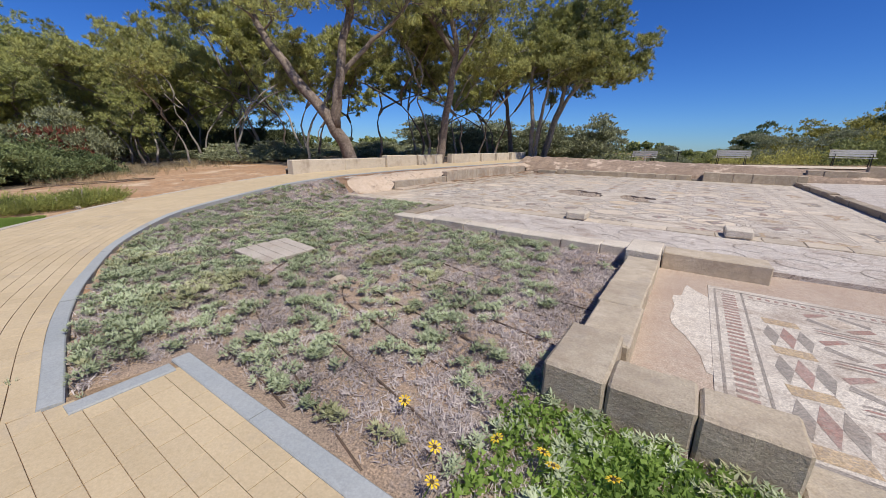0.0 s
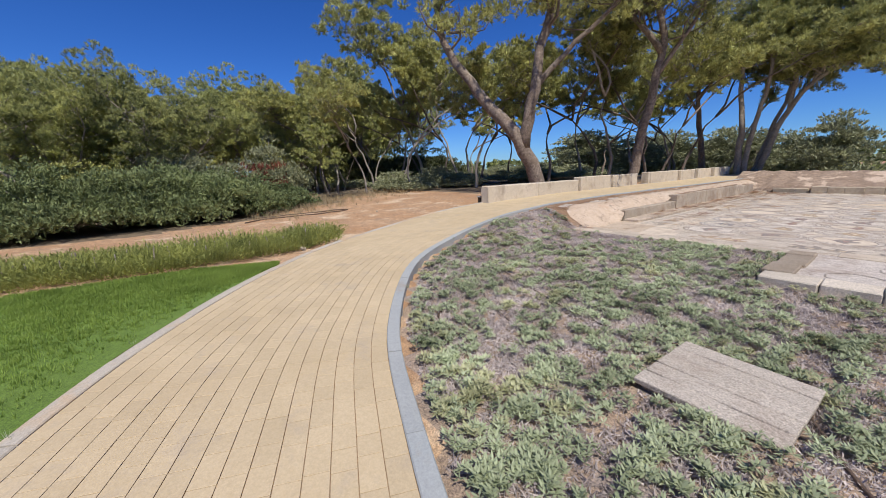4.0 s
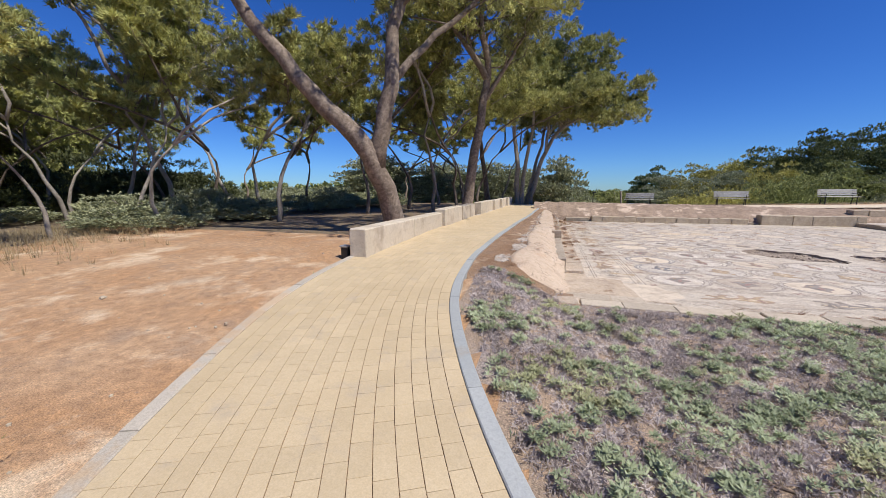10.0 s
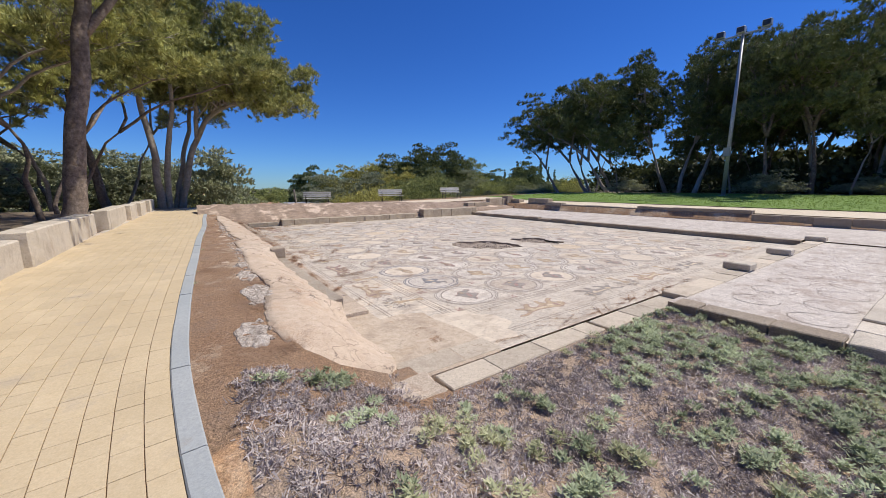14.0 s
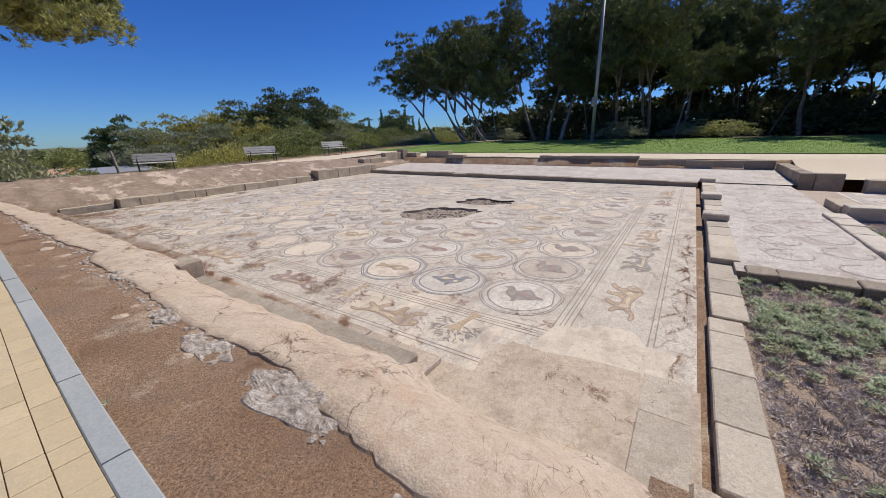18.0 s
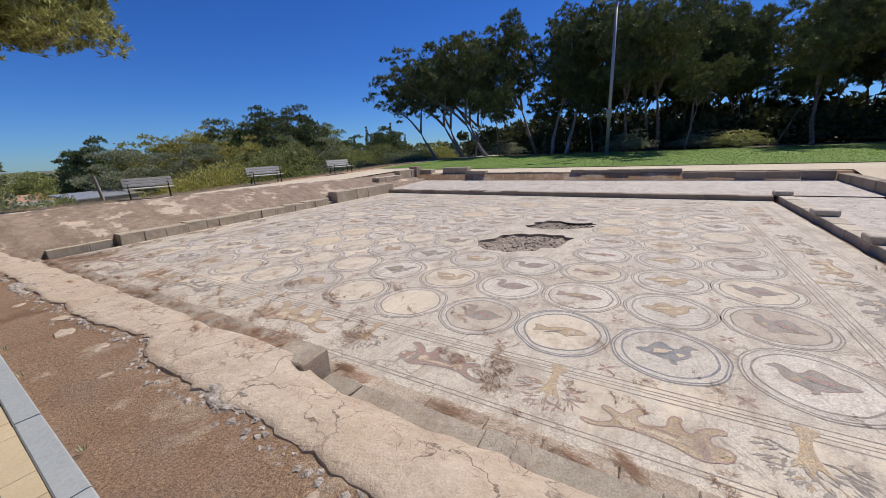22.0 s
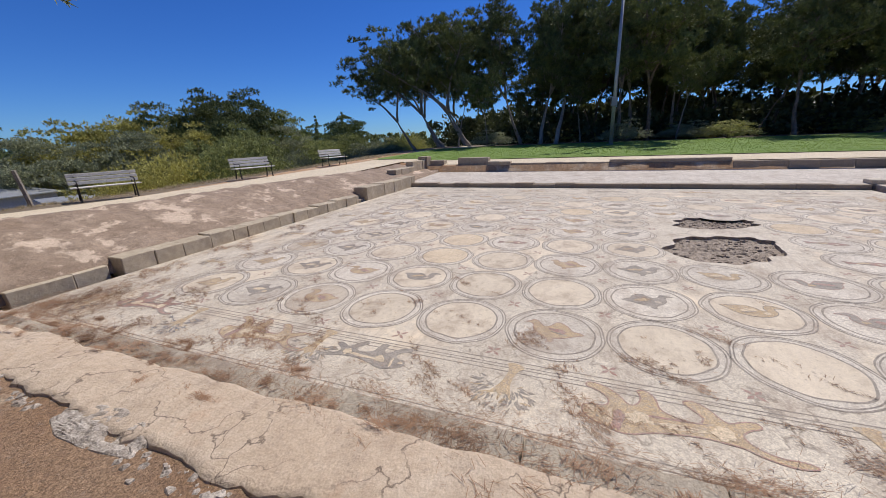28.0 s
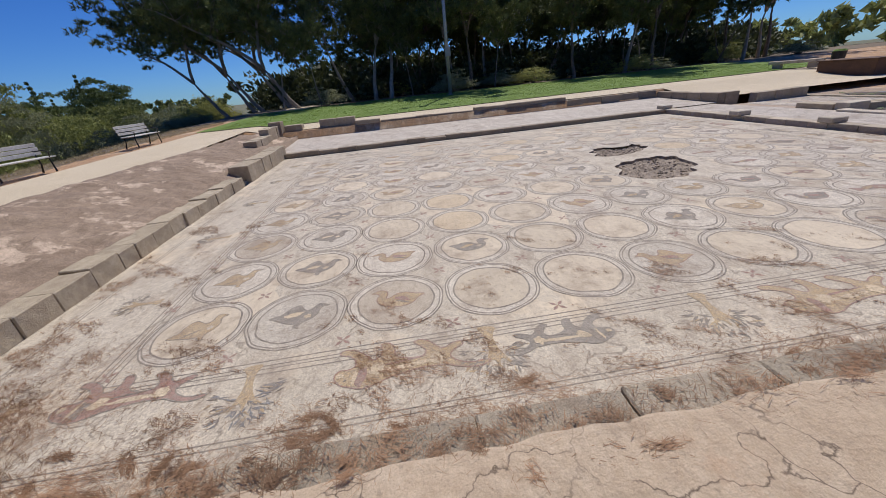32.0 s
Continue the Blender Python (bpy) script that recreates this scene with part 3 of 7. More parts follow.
def pine_parts(seed, height=10.0, girth=0.2, lean=(0.0, 0.0), fork=0.4, crown=(0.45, 1.0), spread=3.0, clumps=70, per=80, size=0.3, forks=2, bark=None, needles=None, skeleton=None, crook=0.2):
    """Meshes of a pine: bent trunk with limbs, and a crown of needle clumps with gaps."""
    r = random.Random(seed)
    pieces, tips = [], []

    def limb(start, way, length, rad, steps, depth):
        pts, rads, p, d = [Vector(start)], [rad], Vector(start), Vector(way).normalized()
        for i in range(steps):
            d = (d + Vector((r.uniform(-1, 1), r.uniform(-1, 1), r.uniform(-0.25, 0.6))) * (crook if depth == 0 else 0.75)).normalized()
            p = p + d * length / steps
            pts.append(p.copy()), rads.append(rad * (1 - 0.72 * (i + 1) / steps))
        pieces.append(tube(pts, rads, 8 if depth == 0 else 5 if depth == 1 else 3))
        return pts, rads, d

    tops = []
    for line, rad in skeleton or ():
        p = [Vector(v) + Vector((r.uniform(-1, 1), r.uniform(-1, 1), 0)) * (0.05 if i else 0.0) for i, v in enumerate(spline(line, 0.55))] + [Vector(line[-1])]
        rads = [rad * (1 - 0.7 * i / (len(p) - 1)) for i in range(len(p))]
        if line[0][2] < 0:
            rads[0] *= 1.35
        pieces.append(tube(p, rads, 9))
        tops.append((p, rads))
    main, mr, md = (tops[0][0], tops[0][1], None) if skeleton else limb((0, 0, -0.3), (lean[0], lean[1], 1), height * fork, girth, 6, 0)
    mr[0] *= 1.0 if skeleton else 1.35
    for k in range(0 if skeleton else forks):
        w = 2 * math.pi * k / forks + r.uniform(-0.5, 0.5)
        out = r.uniform(0.25, 0.55) if forks > 1 else 0.1
        pts, rads, d = limb(main[-1], md + Vector((math.cos(w), math.sin(w), 0)) * out, height * (1 - fork) * r.uniform(0.85, 1.0), mr[-1] * 2.3 if forks == 1 else girth * 0.62, 7, 0)
        tops.append((pts, rads))
    for pts, rads in [(main, mr)] * (1 if fork > 0.5 and not skeleton else 0) + tops:
        for i in range(1, len(pts)):
            frac = pts[i].z / height
            if frac < crown[0] - 0.06:
                continue
            for _ in range(3 if frac > crown[0] else 1):
                w = r.uniform(0, 2 * math.pi)
                reach = spread * r.uniform(0.45, 1.0) * (1.15 - 0.75 * max(0, (frac - crown[0]) / (1.02 - crown[0])) ** 1.5)
                lp, lr, ld = limb(pts[i], (math.cos(w), math.sin(w), r.uniform(-0.1, 1.2)), reach, max(rads[i] * 0.36, 0.018), 5, 1)
                for j in (5, 4, 3, 2):
                    tips.append(lp[j] + Vector((r.gauss(0, 0.16), r.gauss(0, 0.16), r.gauss(-0.02, 0.12))))
                    if r.random() < 0.6:
                        q, _, _ = limb(lp[j - 1], ld + Vector((r.uniform(-1, 1), r.uniform(-1, 1), r.uniform(-0.2, 0.8))), reach * 0.4, 0.018, 3, 2)
                        tips.append(q[-1])
        tips.append(pts[-1])
    r.shuffle(tips)
    puffs = []
    for t in tips:
        if t.z > crown[0] * height * 0.85 and all((t - q).length > 0.285 * spread for q in puffs):
            puffs.append(t)
    each = max(3, clumps // len(puffs))
    c = np.array([tuple(t) for t in puffs])[:, None] + rng.normal(scale=0.125 * spread, size=(len(puffs), each, 3)) * (1.0, 1.0, 0.9)
    c = c.reshape(-1, 3)
    rad = rng.uniform(0.22, 0.46, len(c)) * spread / 3.0
    crown_mesh = fast_mesh("crown", tufts(c, rad, int(per * 0.62), size * 1.45, 0.10, 12, 0.9, -0.5), 3, needles or M_PINE)
    return joined("trunk", pieces, bark or M_BARK, True), crown_mesh


def tree(meshes, x, y, turn=0.0, scale=1.0, label="", name="pine_tree", category="tree", group="", sink=0.0):
    base = tagged(new(name), label, category, group)
    base.matrix_basis = Matrix.LocRotScale((x, y, float(ground(x, y)) - sink), Euler((0, 0, radians(turn))), (scale,) * 3)
    part("trunk", meshes[0], base), part("crown", meshes[1], base)
    return base


def bush_parts(seed, w, h, clumps=40, per=90, size=0.16, mat=None, stems=6, thin=0.3, full=1.0, dome=False):
    """Meshes of a shrub: a few stems, and an uneven mound of leafy clumps."""
    r, c = random.Random(seed), []
    for _ in range(clumps):
        a, q = r.uniform(0, 2 * math.pi), math.sqrt(r.random())
        top = h * (1 - 0.75 * q * q) * r.uniform(0.75, 1.1) if not dome else h * (0.35 + 0.62 * math.sqrt(max(0.0, 1 - 0.9 * q * q))) * r.uniform(0.72, 1.08)
        c.append((math.cos(a) * q * w / 2, math.sin(a) * q * w / 2, top * (r.uniform(0.25, 0.92) if not dome else 1 - 0.75 * r.random() ** 2)))
    c = np.array(c)
    rad = rng.uniform(0.12, 0.24, clumps) * (w + h) / 2 * full
    stem = [tube([(0, 0, -0.1), tuple(np.array(c[k]) * (0.35, 0.35, 0.5)), tuple(c[k])], [0.05, 0.03, 0.012], 5) for k in range(min(stems, clumps))]
    return joined("stem", stem, M_GREYBARK, True), fast_mesh("foliage", tufts(c, rad, per, size, thin * 0.75, 6), 3, mat or M_LEAF)


def bush(meshes, x, y, turn=0.0, scale=(1, 1, 1), label="", name="shrub", category="shrub", group="", z=None):
    base = tagged(new(name), label, category, group)
    base.matrix_basis = Matrix.LocRotScale((x, y, float(ground(x, y)) if z is None else z), Euler((0, 0, radians(turn))), scale)
    part("stem", meshes[0], base), part("foliage", meshes[1], base)
    return base


# ---- the path's inner edge ----
INNER = spline([(-4.78, 0.88), (-6.3, 1.2), (-7.65, 1.68), (-9.1, 2.38), (-10.75, 3.7), (-11.7, 5.2), (-12.45, 7.2), (-12.7, 9), (-12.7, 11), (-12.55, 14), (-12.4, 17), (-12.2, 20), (-12.05, 24), (-11.8, 28), (-11.55, 31.3)], 0.1)
TAN = np.gradient(INNER, axis=0)
TAN /= np.linalg.norm(TAN, axis=1, keepdims=True)
NOR = np.stack([-TAN[:, 1], TAN[:, 0]], 1)
WIDTH, KERB = 2.42, 0.12



# ---- the ground ----
xs = np.unique(np.r_[-2500, -900, -400, np.arange(-200, -60, 20.0), np.arange(-60, -20, 2.0), np.arange(-20, -13, 0.5), np.arange(-13, 8, 0.25), np.arange(8, 30, 1.0), np.arange(30, 100, 5.0), 120, 200, 400, 900, 2500, 6.1, 6.38, -11.15, -2.4])
ys = np.unique(np.r_[-2500, -900, -400, np.arange(-200, -40, 20.0), np.arange(-40, -4, 2.0), np.arange(-4, 10, 0.25), np.arange(10, 36, 0.5), np.arange(36, 90, 3.0), np.arange(90, 200, 15.0), 300, 500, 900, 2500])
X, Y = np.meshgrid(xs, ys)
Z = ground(X, Y)
bumps = np.array([noise.noise((a * 1.9, b * 1.9, 0)) + 0.5 * noise.noise((a * 5, b * 5, 3)) for a, b in zip(X.ravel(), Y.ravel())]).reshape(X.shape)
Z = Z + bumps * np.where((np.abs(X) < 40) & (np.abs(Y) < 60), 0.018, 0.0)
sunk = ((X > np.where(Y > 9.4, -11.2, -10.95)) & (X < 6.15) & (Y > np.where(X < -6.8, 8.9, 8.6)) & (Y < 26.6)) | ((X > -7.0) & (X < 6.15) & (Y > 6.8) & (Y < 9)) | ((X > -2.2) & (X < 6.15) & (Y > 2.7) & (Y < 9))
Z = np.where(sunk, -0.45, Z)
away = np.min([np.hypot(X - a, Y - b) for a, b in (INNER + NOR * 1.2)[::6]], axis=0)
Z = np.where((away < 1.12) | ((X > -4.6) & (X < 0.35) & (Y > -1.5) & (Y < 1.4)), Z - 0.12, Z)
Z = np.where((X > -12.55) & (X < -11) & (Y > 9.6) & (Y < 26.6), -0.45, Z)
idx = np.arange(X.size).reshape(X.shape)
quads = np.stack([idx[:-1, :-1], idx[:-1, 1:], idx[1:, 1:], idx[1:, :-1]], -1).reshape(-1, 4)
ground_mesh = mesh_of("ground", np.stack([X, Y, Z], -1).reshape(-1, 3), quads, [M_SOIL, M_GARDEN, M_NEEDLE, M_WOODFLOOR, M_FAR], True)
cx, cy = X.ravel()[quads].mean(1), Y.ravel()[quads].mean(1)
inner_x = np.interp(cy, [0, 2.4, 3.65, 5.2, 7.2, 9, 14, 20, 30], [-4, -9.1, -10.7, -11.7, -12.45, -12.7, -12.55, -12.2, -11.9])
which = np.zeros(len(quads), int)
which[(cx > inner_x) & (cx < 3) & (cy > 0) & (cy < 9.3)] = 1
which[(cx > inner_x - 0.3) & (cx < -10.6) & (cy > 8.6) & (cy < 27)] = 2
edge = -19.0 - 0.55 * np.clip(cy, 0, 14)
which[(cx < edge) | (cx > 19) | (cy > 31.4) | ((cx < -16.2) & (cy > 12))] = 3
which[(np.abs(cx) > 60) | (np.abs(cy) > 55)] = 4
ground_mesh.polygons.foreach_set("material_index", which.astype(np.int32))
tagged(part("ground", ground_mesh), "dry orange-brown soil with garden beds and woodland floor", "ground", kind="structure")

# ---- the paved path ----
def offset_line(d):
    return INNER + NOR * d


def with_z(line, up=0.0):
    return np.c_[line, path_height(line[:, 0], line[:, 1]) + up]


pavement = tagged(new("pavement"), "curving footpath of yellow concrete pavers", "path", kind="structure")
strips = [with_z(offset_line(d), -0.009) for d in np.linspace(0.02, WIDTH - 0.02, 9)]
n = len(INNER)
bed = mesh_of("bed", np.concatenate(strips), [(r * n + i, r * n + i + 1, r * n + n + i + 1, r * n + n + i) for r in range(8) for i in range(n - 1)], M_JOINT)
part("bed", bed, pavement)
part("bed", mesh_of("bed", [(-5.3, -1.6, 0.092), (0.4, -1.6, 0.092), (0.4, 1.5, 0.092), (-4.75, 1.5, 0.092)], [(0, 1, 2, 3)], M_JOINT), pavement)


def paver_mesh(length, wide=0.192):
    bm = bmesh.new()
    bmesh.ops.create_cube(bm, size=1, matrix=Matrix.LocRotScale((0, 0, -0.03), None, (length, wide, 0.06)))
    bmesh.ops.bevel(bm, geom=[e for e in bm.edges if e.verts[0].co.z > -0.01 and e.verts[1].co.z > -0.01], offset=0.0015, segments=1, affect="EDGES")
    bmesh.ops.delete(bm, geom=[f for f in bm.faces if f.normal.z < -0.9], context="FACES")
    return from_bm("paver", bm, M_PAVER)


LENGTHS = (0.16, 0.205, 0.235, 0.27)
PAVERS = [paver_mesh(v - 0.004, 0.1316) for v in LENGTHS]
places = []
rows = 16
pitch = (WIDTH - 2 * KERB) / rows
for k in range(rows):
    line = offset_line(KERB + pitch * (k + 0.5))
    s = np.r_[0, np.cumsum(np.linalg.norm(np.diff(line, axis=0), axis=1))]
    at = 0.002
    while at < s[-1] - 0.4:
        c = int(rng.integers(0, 4))
        mid = at + LENGTHS[c] / 2
        x, y = np.interp(mid, s, line[:, 0]), np.interp(mid, s, line[:, 1])
        i = min(int(np.searchsorted(s, mid)), len(s) - 1)
        places.append((x, y, float(path_height(x, y)) + rng.normal(0, 0.0006), math.atan2(TAN[i, 1], TAN[i, 0]), c))
        at += LENGTHS[c]
for k in range(22):
    y = -1.5 + 0.1345 * (k + 0.5)
    if y > 1.40:
        break
    at = -4.78 - 0.2 * (0.88 - y) if y < 0.88 else -4.655
    at += 0.001
    first = True
    while at < 0.3:
        c = int(rng.integers(0, 3)) if first else int(rng.integers(1, 3))
        first = False
        places.append((at + LENGTHS[c] / 2, y, 0.1 + rng.normal(0, 0.0006), 0.0, c))
        at += LENGTHS[c]
near = [p for p in places if -10.4 < p[0] < -8.7 and p[1] < 4.5][:300]
taken = set(map(id, near))
rest = [p for p in places if id(p) not in taken]


def gather(name, items, meshes, mat):
    """Many alike pieces (x, y, z, turn, kind) as one mesh."""
    verts, faces = [], []
    data = []
    for me in meshes:
        v = np.empty(len(me.vertices) * 3)
        me.vertices.foreach_get("co", v)
        data.append((v.reshape(-1, 3), [tuple(p.vertices) for p in me.polygons]))
    for x, y, z, turn, c in items:
        v, f = data[c]
        o = len(verts)
        ca, sa = math.cos(turn), math.sin(turn)
        rise = float(path_height(x, y + 0.1) - path_height(x, y - 0.1)) / 0.2
        verts += [(x + p[0] * ca - p[1] * sa, y + p[0] * sa + p[1] * ca, z + p[2] + rise * (p[0] * sa + p[1] * ca)) for p in v]
        faces += [tuple(i + o for i in one) for one in f]
    return mesh_of(name, verts, faces, mat)


def kerb_run(line, parent_ob, piece=1.0, mat=None):
    """Concrete kerb stones, a little proud of the pavers, along a line of points."""
    s = np.r_[0, np.cumsum(np.linalg.norm(np.diff(line, axis=0), axis=1))]
    count = max(1, int(round(s[-1] / piece)))
    for k in range(count):
        t = np.linspace(s[-1] * k / count + 0.004, s[-1] * (k + 1) / count - 0.004, 5)
        p = np.stack([np.interp(t, s, line[:, c]) for c in range(2)], 1)
        d = np.gradient(p, axis=0)
        d /= np.linalg.norm(d, axis=1, keepdims=True)
        nn = np.stack([-d[:, 1], d[:, 0]], 1)
        z = path_height(p[:, 0], p[:, 1]) + 0.012 + rng.normal(0, 0.002)
        rows_of = []
        for w, dz in ((0.0, -0.15), (0.0, -0.008), (0.008, 0.0), (KERB - 0.008, 0.0), (KERB, -0.008), (KERB, -0.15)):
            rows_of.append(np.c_[p + nn * w, z + dz])
        verts = np.concatenate(rows_of)
        faces = [(r * 5 + i, r * 5 + i + 1, r * 5 + 5 + i + 1, r * 5 + 5 + i) for r in range(5) for i in range(4)]
        faces += [tuple(r * 5 for r in range(6)), tuple(r * 5 + 4 for r in range(6))[::-1]]
        part("kerb_stone", mesh_of("kerb_stone", verts, [f[::-1] for f in faces], mat or M_KERB), parent_ob)


M_KERBSAND = surface("sandy_concrete", (0.44, 0.395, 0.33), (0.49, 0.43, 0.35), 1.5, (0.37, 0.33, 0.27), 30, 0.4, bump=0.15, bump_scale=90, random_value=0.06, grain=0.2, stain=(0.48, 0.36, 0.24), stain_scale=1.2, stain_at=0.5)
kerb = tagged(new("kerb"), "flush grey concrete kerb along the footpath", "kerb", kind="structure")
kerb_run(INNER, kerb)
kerb_run(offset_line(WIDTH - KERB), kerb, 1.0, M_KERBSAND)
kerb_run(np.array([(-4.62, 0.86), (-4.62, 1.2), (-4.62, 1.40)]), kerb)
kerb_run(np.array([(-4.78, 1.425), (-3, 1.42), (0.4, 1.42)]), kerb)
kerb_run(np.array([(0.4, -1.55), (-5.26, -1.55)]), kerb)

# ---- the mosaic court ----
MX0, MX1, MY0, MY1 = -10.66, 2.1, 9.02, 24.22
mosaic = tagged(new("floor"), "worn pale mosaic floor with rows of ringed medallions", "mosaic floor", kind="structure")


def blob(cx, cy, rx, ry, turn, seed, jag=0.18, n=36, freq=2.0):
    out = []
    for i in range(n):
        w = 2 * math.pi * i / n
        q = 1 + jag * noise.noise((math.cos(w) * freq + seed * 3.1, math.sin(w) * freq, seed)) * 1.8
        x, y = rx * q * math.cos(w), ry * q * math.sin(w)
        out.append((cx + x * math.cos(turn) - y * math.sin(turn), cy + x * math.sin(turn) + y * math.cos(turn)))
    return out


HOLES = [blob(-5.28, 14.6, 1.06, 0.74, radians(-48), 1, 0.13, 90, 3.0), blob(-3.27, 14.25, 0.86, 0.56, radians(-62), 2, 0.15, 90, 3.0)]
bm = bmesh.new()
edges = []
for loop in [[(MX0, MY0), (MX1, MY0), (MX1, MY1), (MX0, MY1)], *HOLES]:
    vs = [bm.verts.new((*p, 0)) for p in loop]
    edges += [bm.edges.new((vs[i], vs[(i + 1) % len(vs)])) for i in range(len(vs))]
bmesh.ops.triangle_fill(bm, use_beauty=True, use_dissolve=False, edges=edges, normal=(0, 0, 1))
part("tessera_ground", from_bm("tessera_ground", bm, M_MOSAIC), mosaic)
for k, loop in enumerate(HOLES):
    m, deep = len(loop), 0.07
    c = np.mean(loop, 0)
    verts, faces = [(x, y, 0) for x, y in loop], []
    steps = [0.985, *np.linspace(0.95, 0.05, 22)]
    for ring, f in enumerate(steps):
        for i, p in enumerate(loop):
            q = c + (np.array(p) - c) * f
            verts.append((*q, -deep + 0.02 * noise.noise((q[0] * 5, q[1] * 5, k)) + 0.05 * abs(noise.noise((q[0] * 11, q[1] * 11, k)))))
        faces += [(ring * m + i, ring * m + (i + 1) % m, ring * m + m + (i + 1) % m, ring * m + m + i) for i in range(m)]
    faces.append(tuple(len(steps) * m + i for i in range(m)))
    pit = part("worn_pit", mesh_of("worn_pit", verts, [f[::-1] for f in faces], M_PIT), mosaic, "shallow pit of grey rubble where the mosaic is lost")
    pieces = []
    for _ in range(120):
        w, q = rng.uniform(0, 2 * np.pi), math.sqrt(rng.uniform(0, 0.85))
        p = c + (np.array(loop[int(w / 6.284 * m) % m]) - c) * q
        s = rng.uniform(0.012, 0.04)
        pieces.append(tube([(p[0], p[1], -deep - 0.02), (p[0] + s * 0.2, p[1], -deep + s * 0.6), (p[0] + s * 0.4, p[1], -deep + s * 0.9)], [s, s * 0.9, s * 0.4], 5))
    rub = part("rubble", joined("rubble", [(v, [f[::-1] for f in fs]) for v, fs in pieces], M_PIT), mosaic)
    rub["kind"] = "stuff"


def flat(name, loop, z, mat, inner=None):
    """A flat inlay a hair above the floor: a polygon, or the band between two loops."""
    if inner:
        m = len(loop)
        v = [(*p, z) for p in loop] + [(*p, z) for p in inner]
        return mesh_of(name, v, [(i, (i + 1) % m, m + (i + 1) % m, m + i) for i in range(m)], mat)
    fb = bmesh.new()
    vs = [fb.verts.new((*p, z)) for p in loop]
    bmesh.ops.triangle_fill(fb, use_beauty=False, use_dissolve=False, edges=[fb.edges.new((vs[k], vs[(k + 1) % len(vs)])) for k in range(len(vs))], normal=(0, 0, 1))
    for one in fb.faces:
        one.normal_update()
        if one.normal.z < 0:
            one.normal_flip()
    return from_bm(name, fb, mat)


def ring_loop(cx, cy, r, seed, wob=0.03, n=48):
    return blob(cx, cy, r * 1.045, r, 0, seed, wob, n, 2.0)


def eased(loop, times=2):
    """The loop with its corners cut."""
    for _ in range(times):
        loop = [p for i in range(len(loop)) for a, b in ((loop[i], loop[(i + 1) % len(loop)]),) for p in ((0.75 * a[0] + 0.25 * b[0], 0.75 * a[1] + 0.25 * b[1]), (0.25 * a[0] + 0.75 * b[0], 0.25 * a[1] + 0.75 * b[1]))]
    return loop


def placed(pts, cx, cy, s, turn, seed, flip, wob=0.10):
    """A drawn outline, eased and set in place."""
    loop = eased([(x * (1 + wob * noise.noise((i * 0.5, seed, 0))), y * (1 + wob * noise.noise((i * 0.5, seed, 0)))) for i, (x, y) in enumerate(pts)], 2)
    c, d = math.cos(turn), math.sin(turn)
    return [(cx + s * (x * flip * c - y * d), cy + s * (x * flip * d + y * c)) for x, y in loop]


def outline(name, loop, w, z, mat):
    """A line of tesserae, w wide, along a closed outline."""
    quads = []
    for k in range(len(loop)):
        (ax, ay), (bx, by) = loop[k], loop[(k + 1) % len(loop)]
        ln = math.hypot(bx - ax, by - ay)
        if ln < 1e-5:
            continue
        tx, ty = (bx - ax) / ln * w * 0.2, (by - ay) / ln * w * 0.2
        nx, ny = -(by - ay) / ln * w / 2, (bx - ax) / ln * w / 2
        h_ = z + 3e-6 * k
        quads.append([(ax - tx - nx, ay - ty - ny, h_), (bx + tx - nx, by + ty - ny, h_), (bx + tx + nx, by + ty + ny, h_), (ax - tx + nx, ay - ty + ny, h_)])
    return fast_mesh(name, np.array(quads), 4, mat)


def bird_loop(cx, cy, s, turn, seed, flip):
    """A plump bird with a raised wing and a curved neck."""
    pts = [(-0.86, -0.06), (-0.7, 0.06), (-0.52, 0.1), (-0.44, 0.3), (-0.3, 0.5), (-0.12, 0.6), (0.0, 0.46), (0.1, 0.3), (0.26, 0.26), (0.36, 0.38), (0.42, 0.56), (0.54, 0.62), (0.66, 0.54), (0.84, 0.46), (0.62, 0.42), (0.56, 0.28), (0.58, 0.06), (0.46, -0.18), (0.22, -0.34), (0.14, -0.52), (0.22, -0.6), (0.02, -0.58), (0.04, -0.38), (-0.14, -0.36), (-0.4, -0.26), (-0.62, -0.14)]
    return placed(pts, cx, cy, s, turn, seed, flip)


def duck_loop(cx, cy, s, turn, seed, flip):
    """A swimming duck with its neck bent back."""
    pts = [(-0.9, 0.28), (-0.66, 0.1), (-0.56, -0.18), (-0.24, -0.38), (0.2, -0.36), (0.5, -0.16), (0.62, 0.12), (0.54, 0.3), (0.64, 0.42), (0.86, 0.38), (0.76, 0.5), (0.5, 0.6), (0.32, 0.48), (0.3, 0.26), (0.34, 0.1), (0.2, 0.12), (0.05, 0.34), (-0.2, 0.42), (-0.55, 0.3)]
    return placed(pts, cx, cy, s, turn, seed, flip)


def fish_loop(cx, cy, s, turn, seed, flip):
    """A fish with a forked tail."""
    pts = [(0.78, 0.0), (0.6, 0.16), (0.25, 0.26), (-0.1, 0.22), (-0.45, 0.08), (-0.62, 0.2), (-0.85, 0.26), (-0.74, 0.02), (-0.86, -0.22), (-0.62, -0.14), (-0.45, -0.04), (-0.1, -0.16), (0.1, -0.2), (0.16, -0.34), (0.3, -0.22), (0.6, -0.14)]
    return placed(pts, cx, cy, s, turn, seed, flip)


GX, GY, PX, PY = -9.0, 10.86, 1.09, 1.037
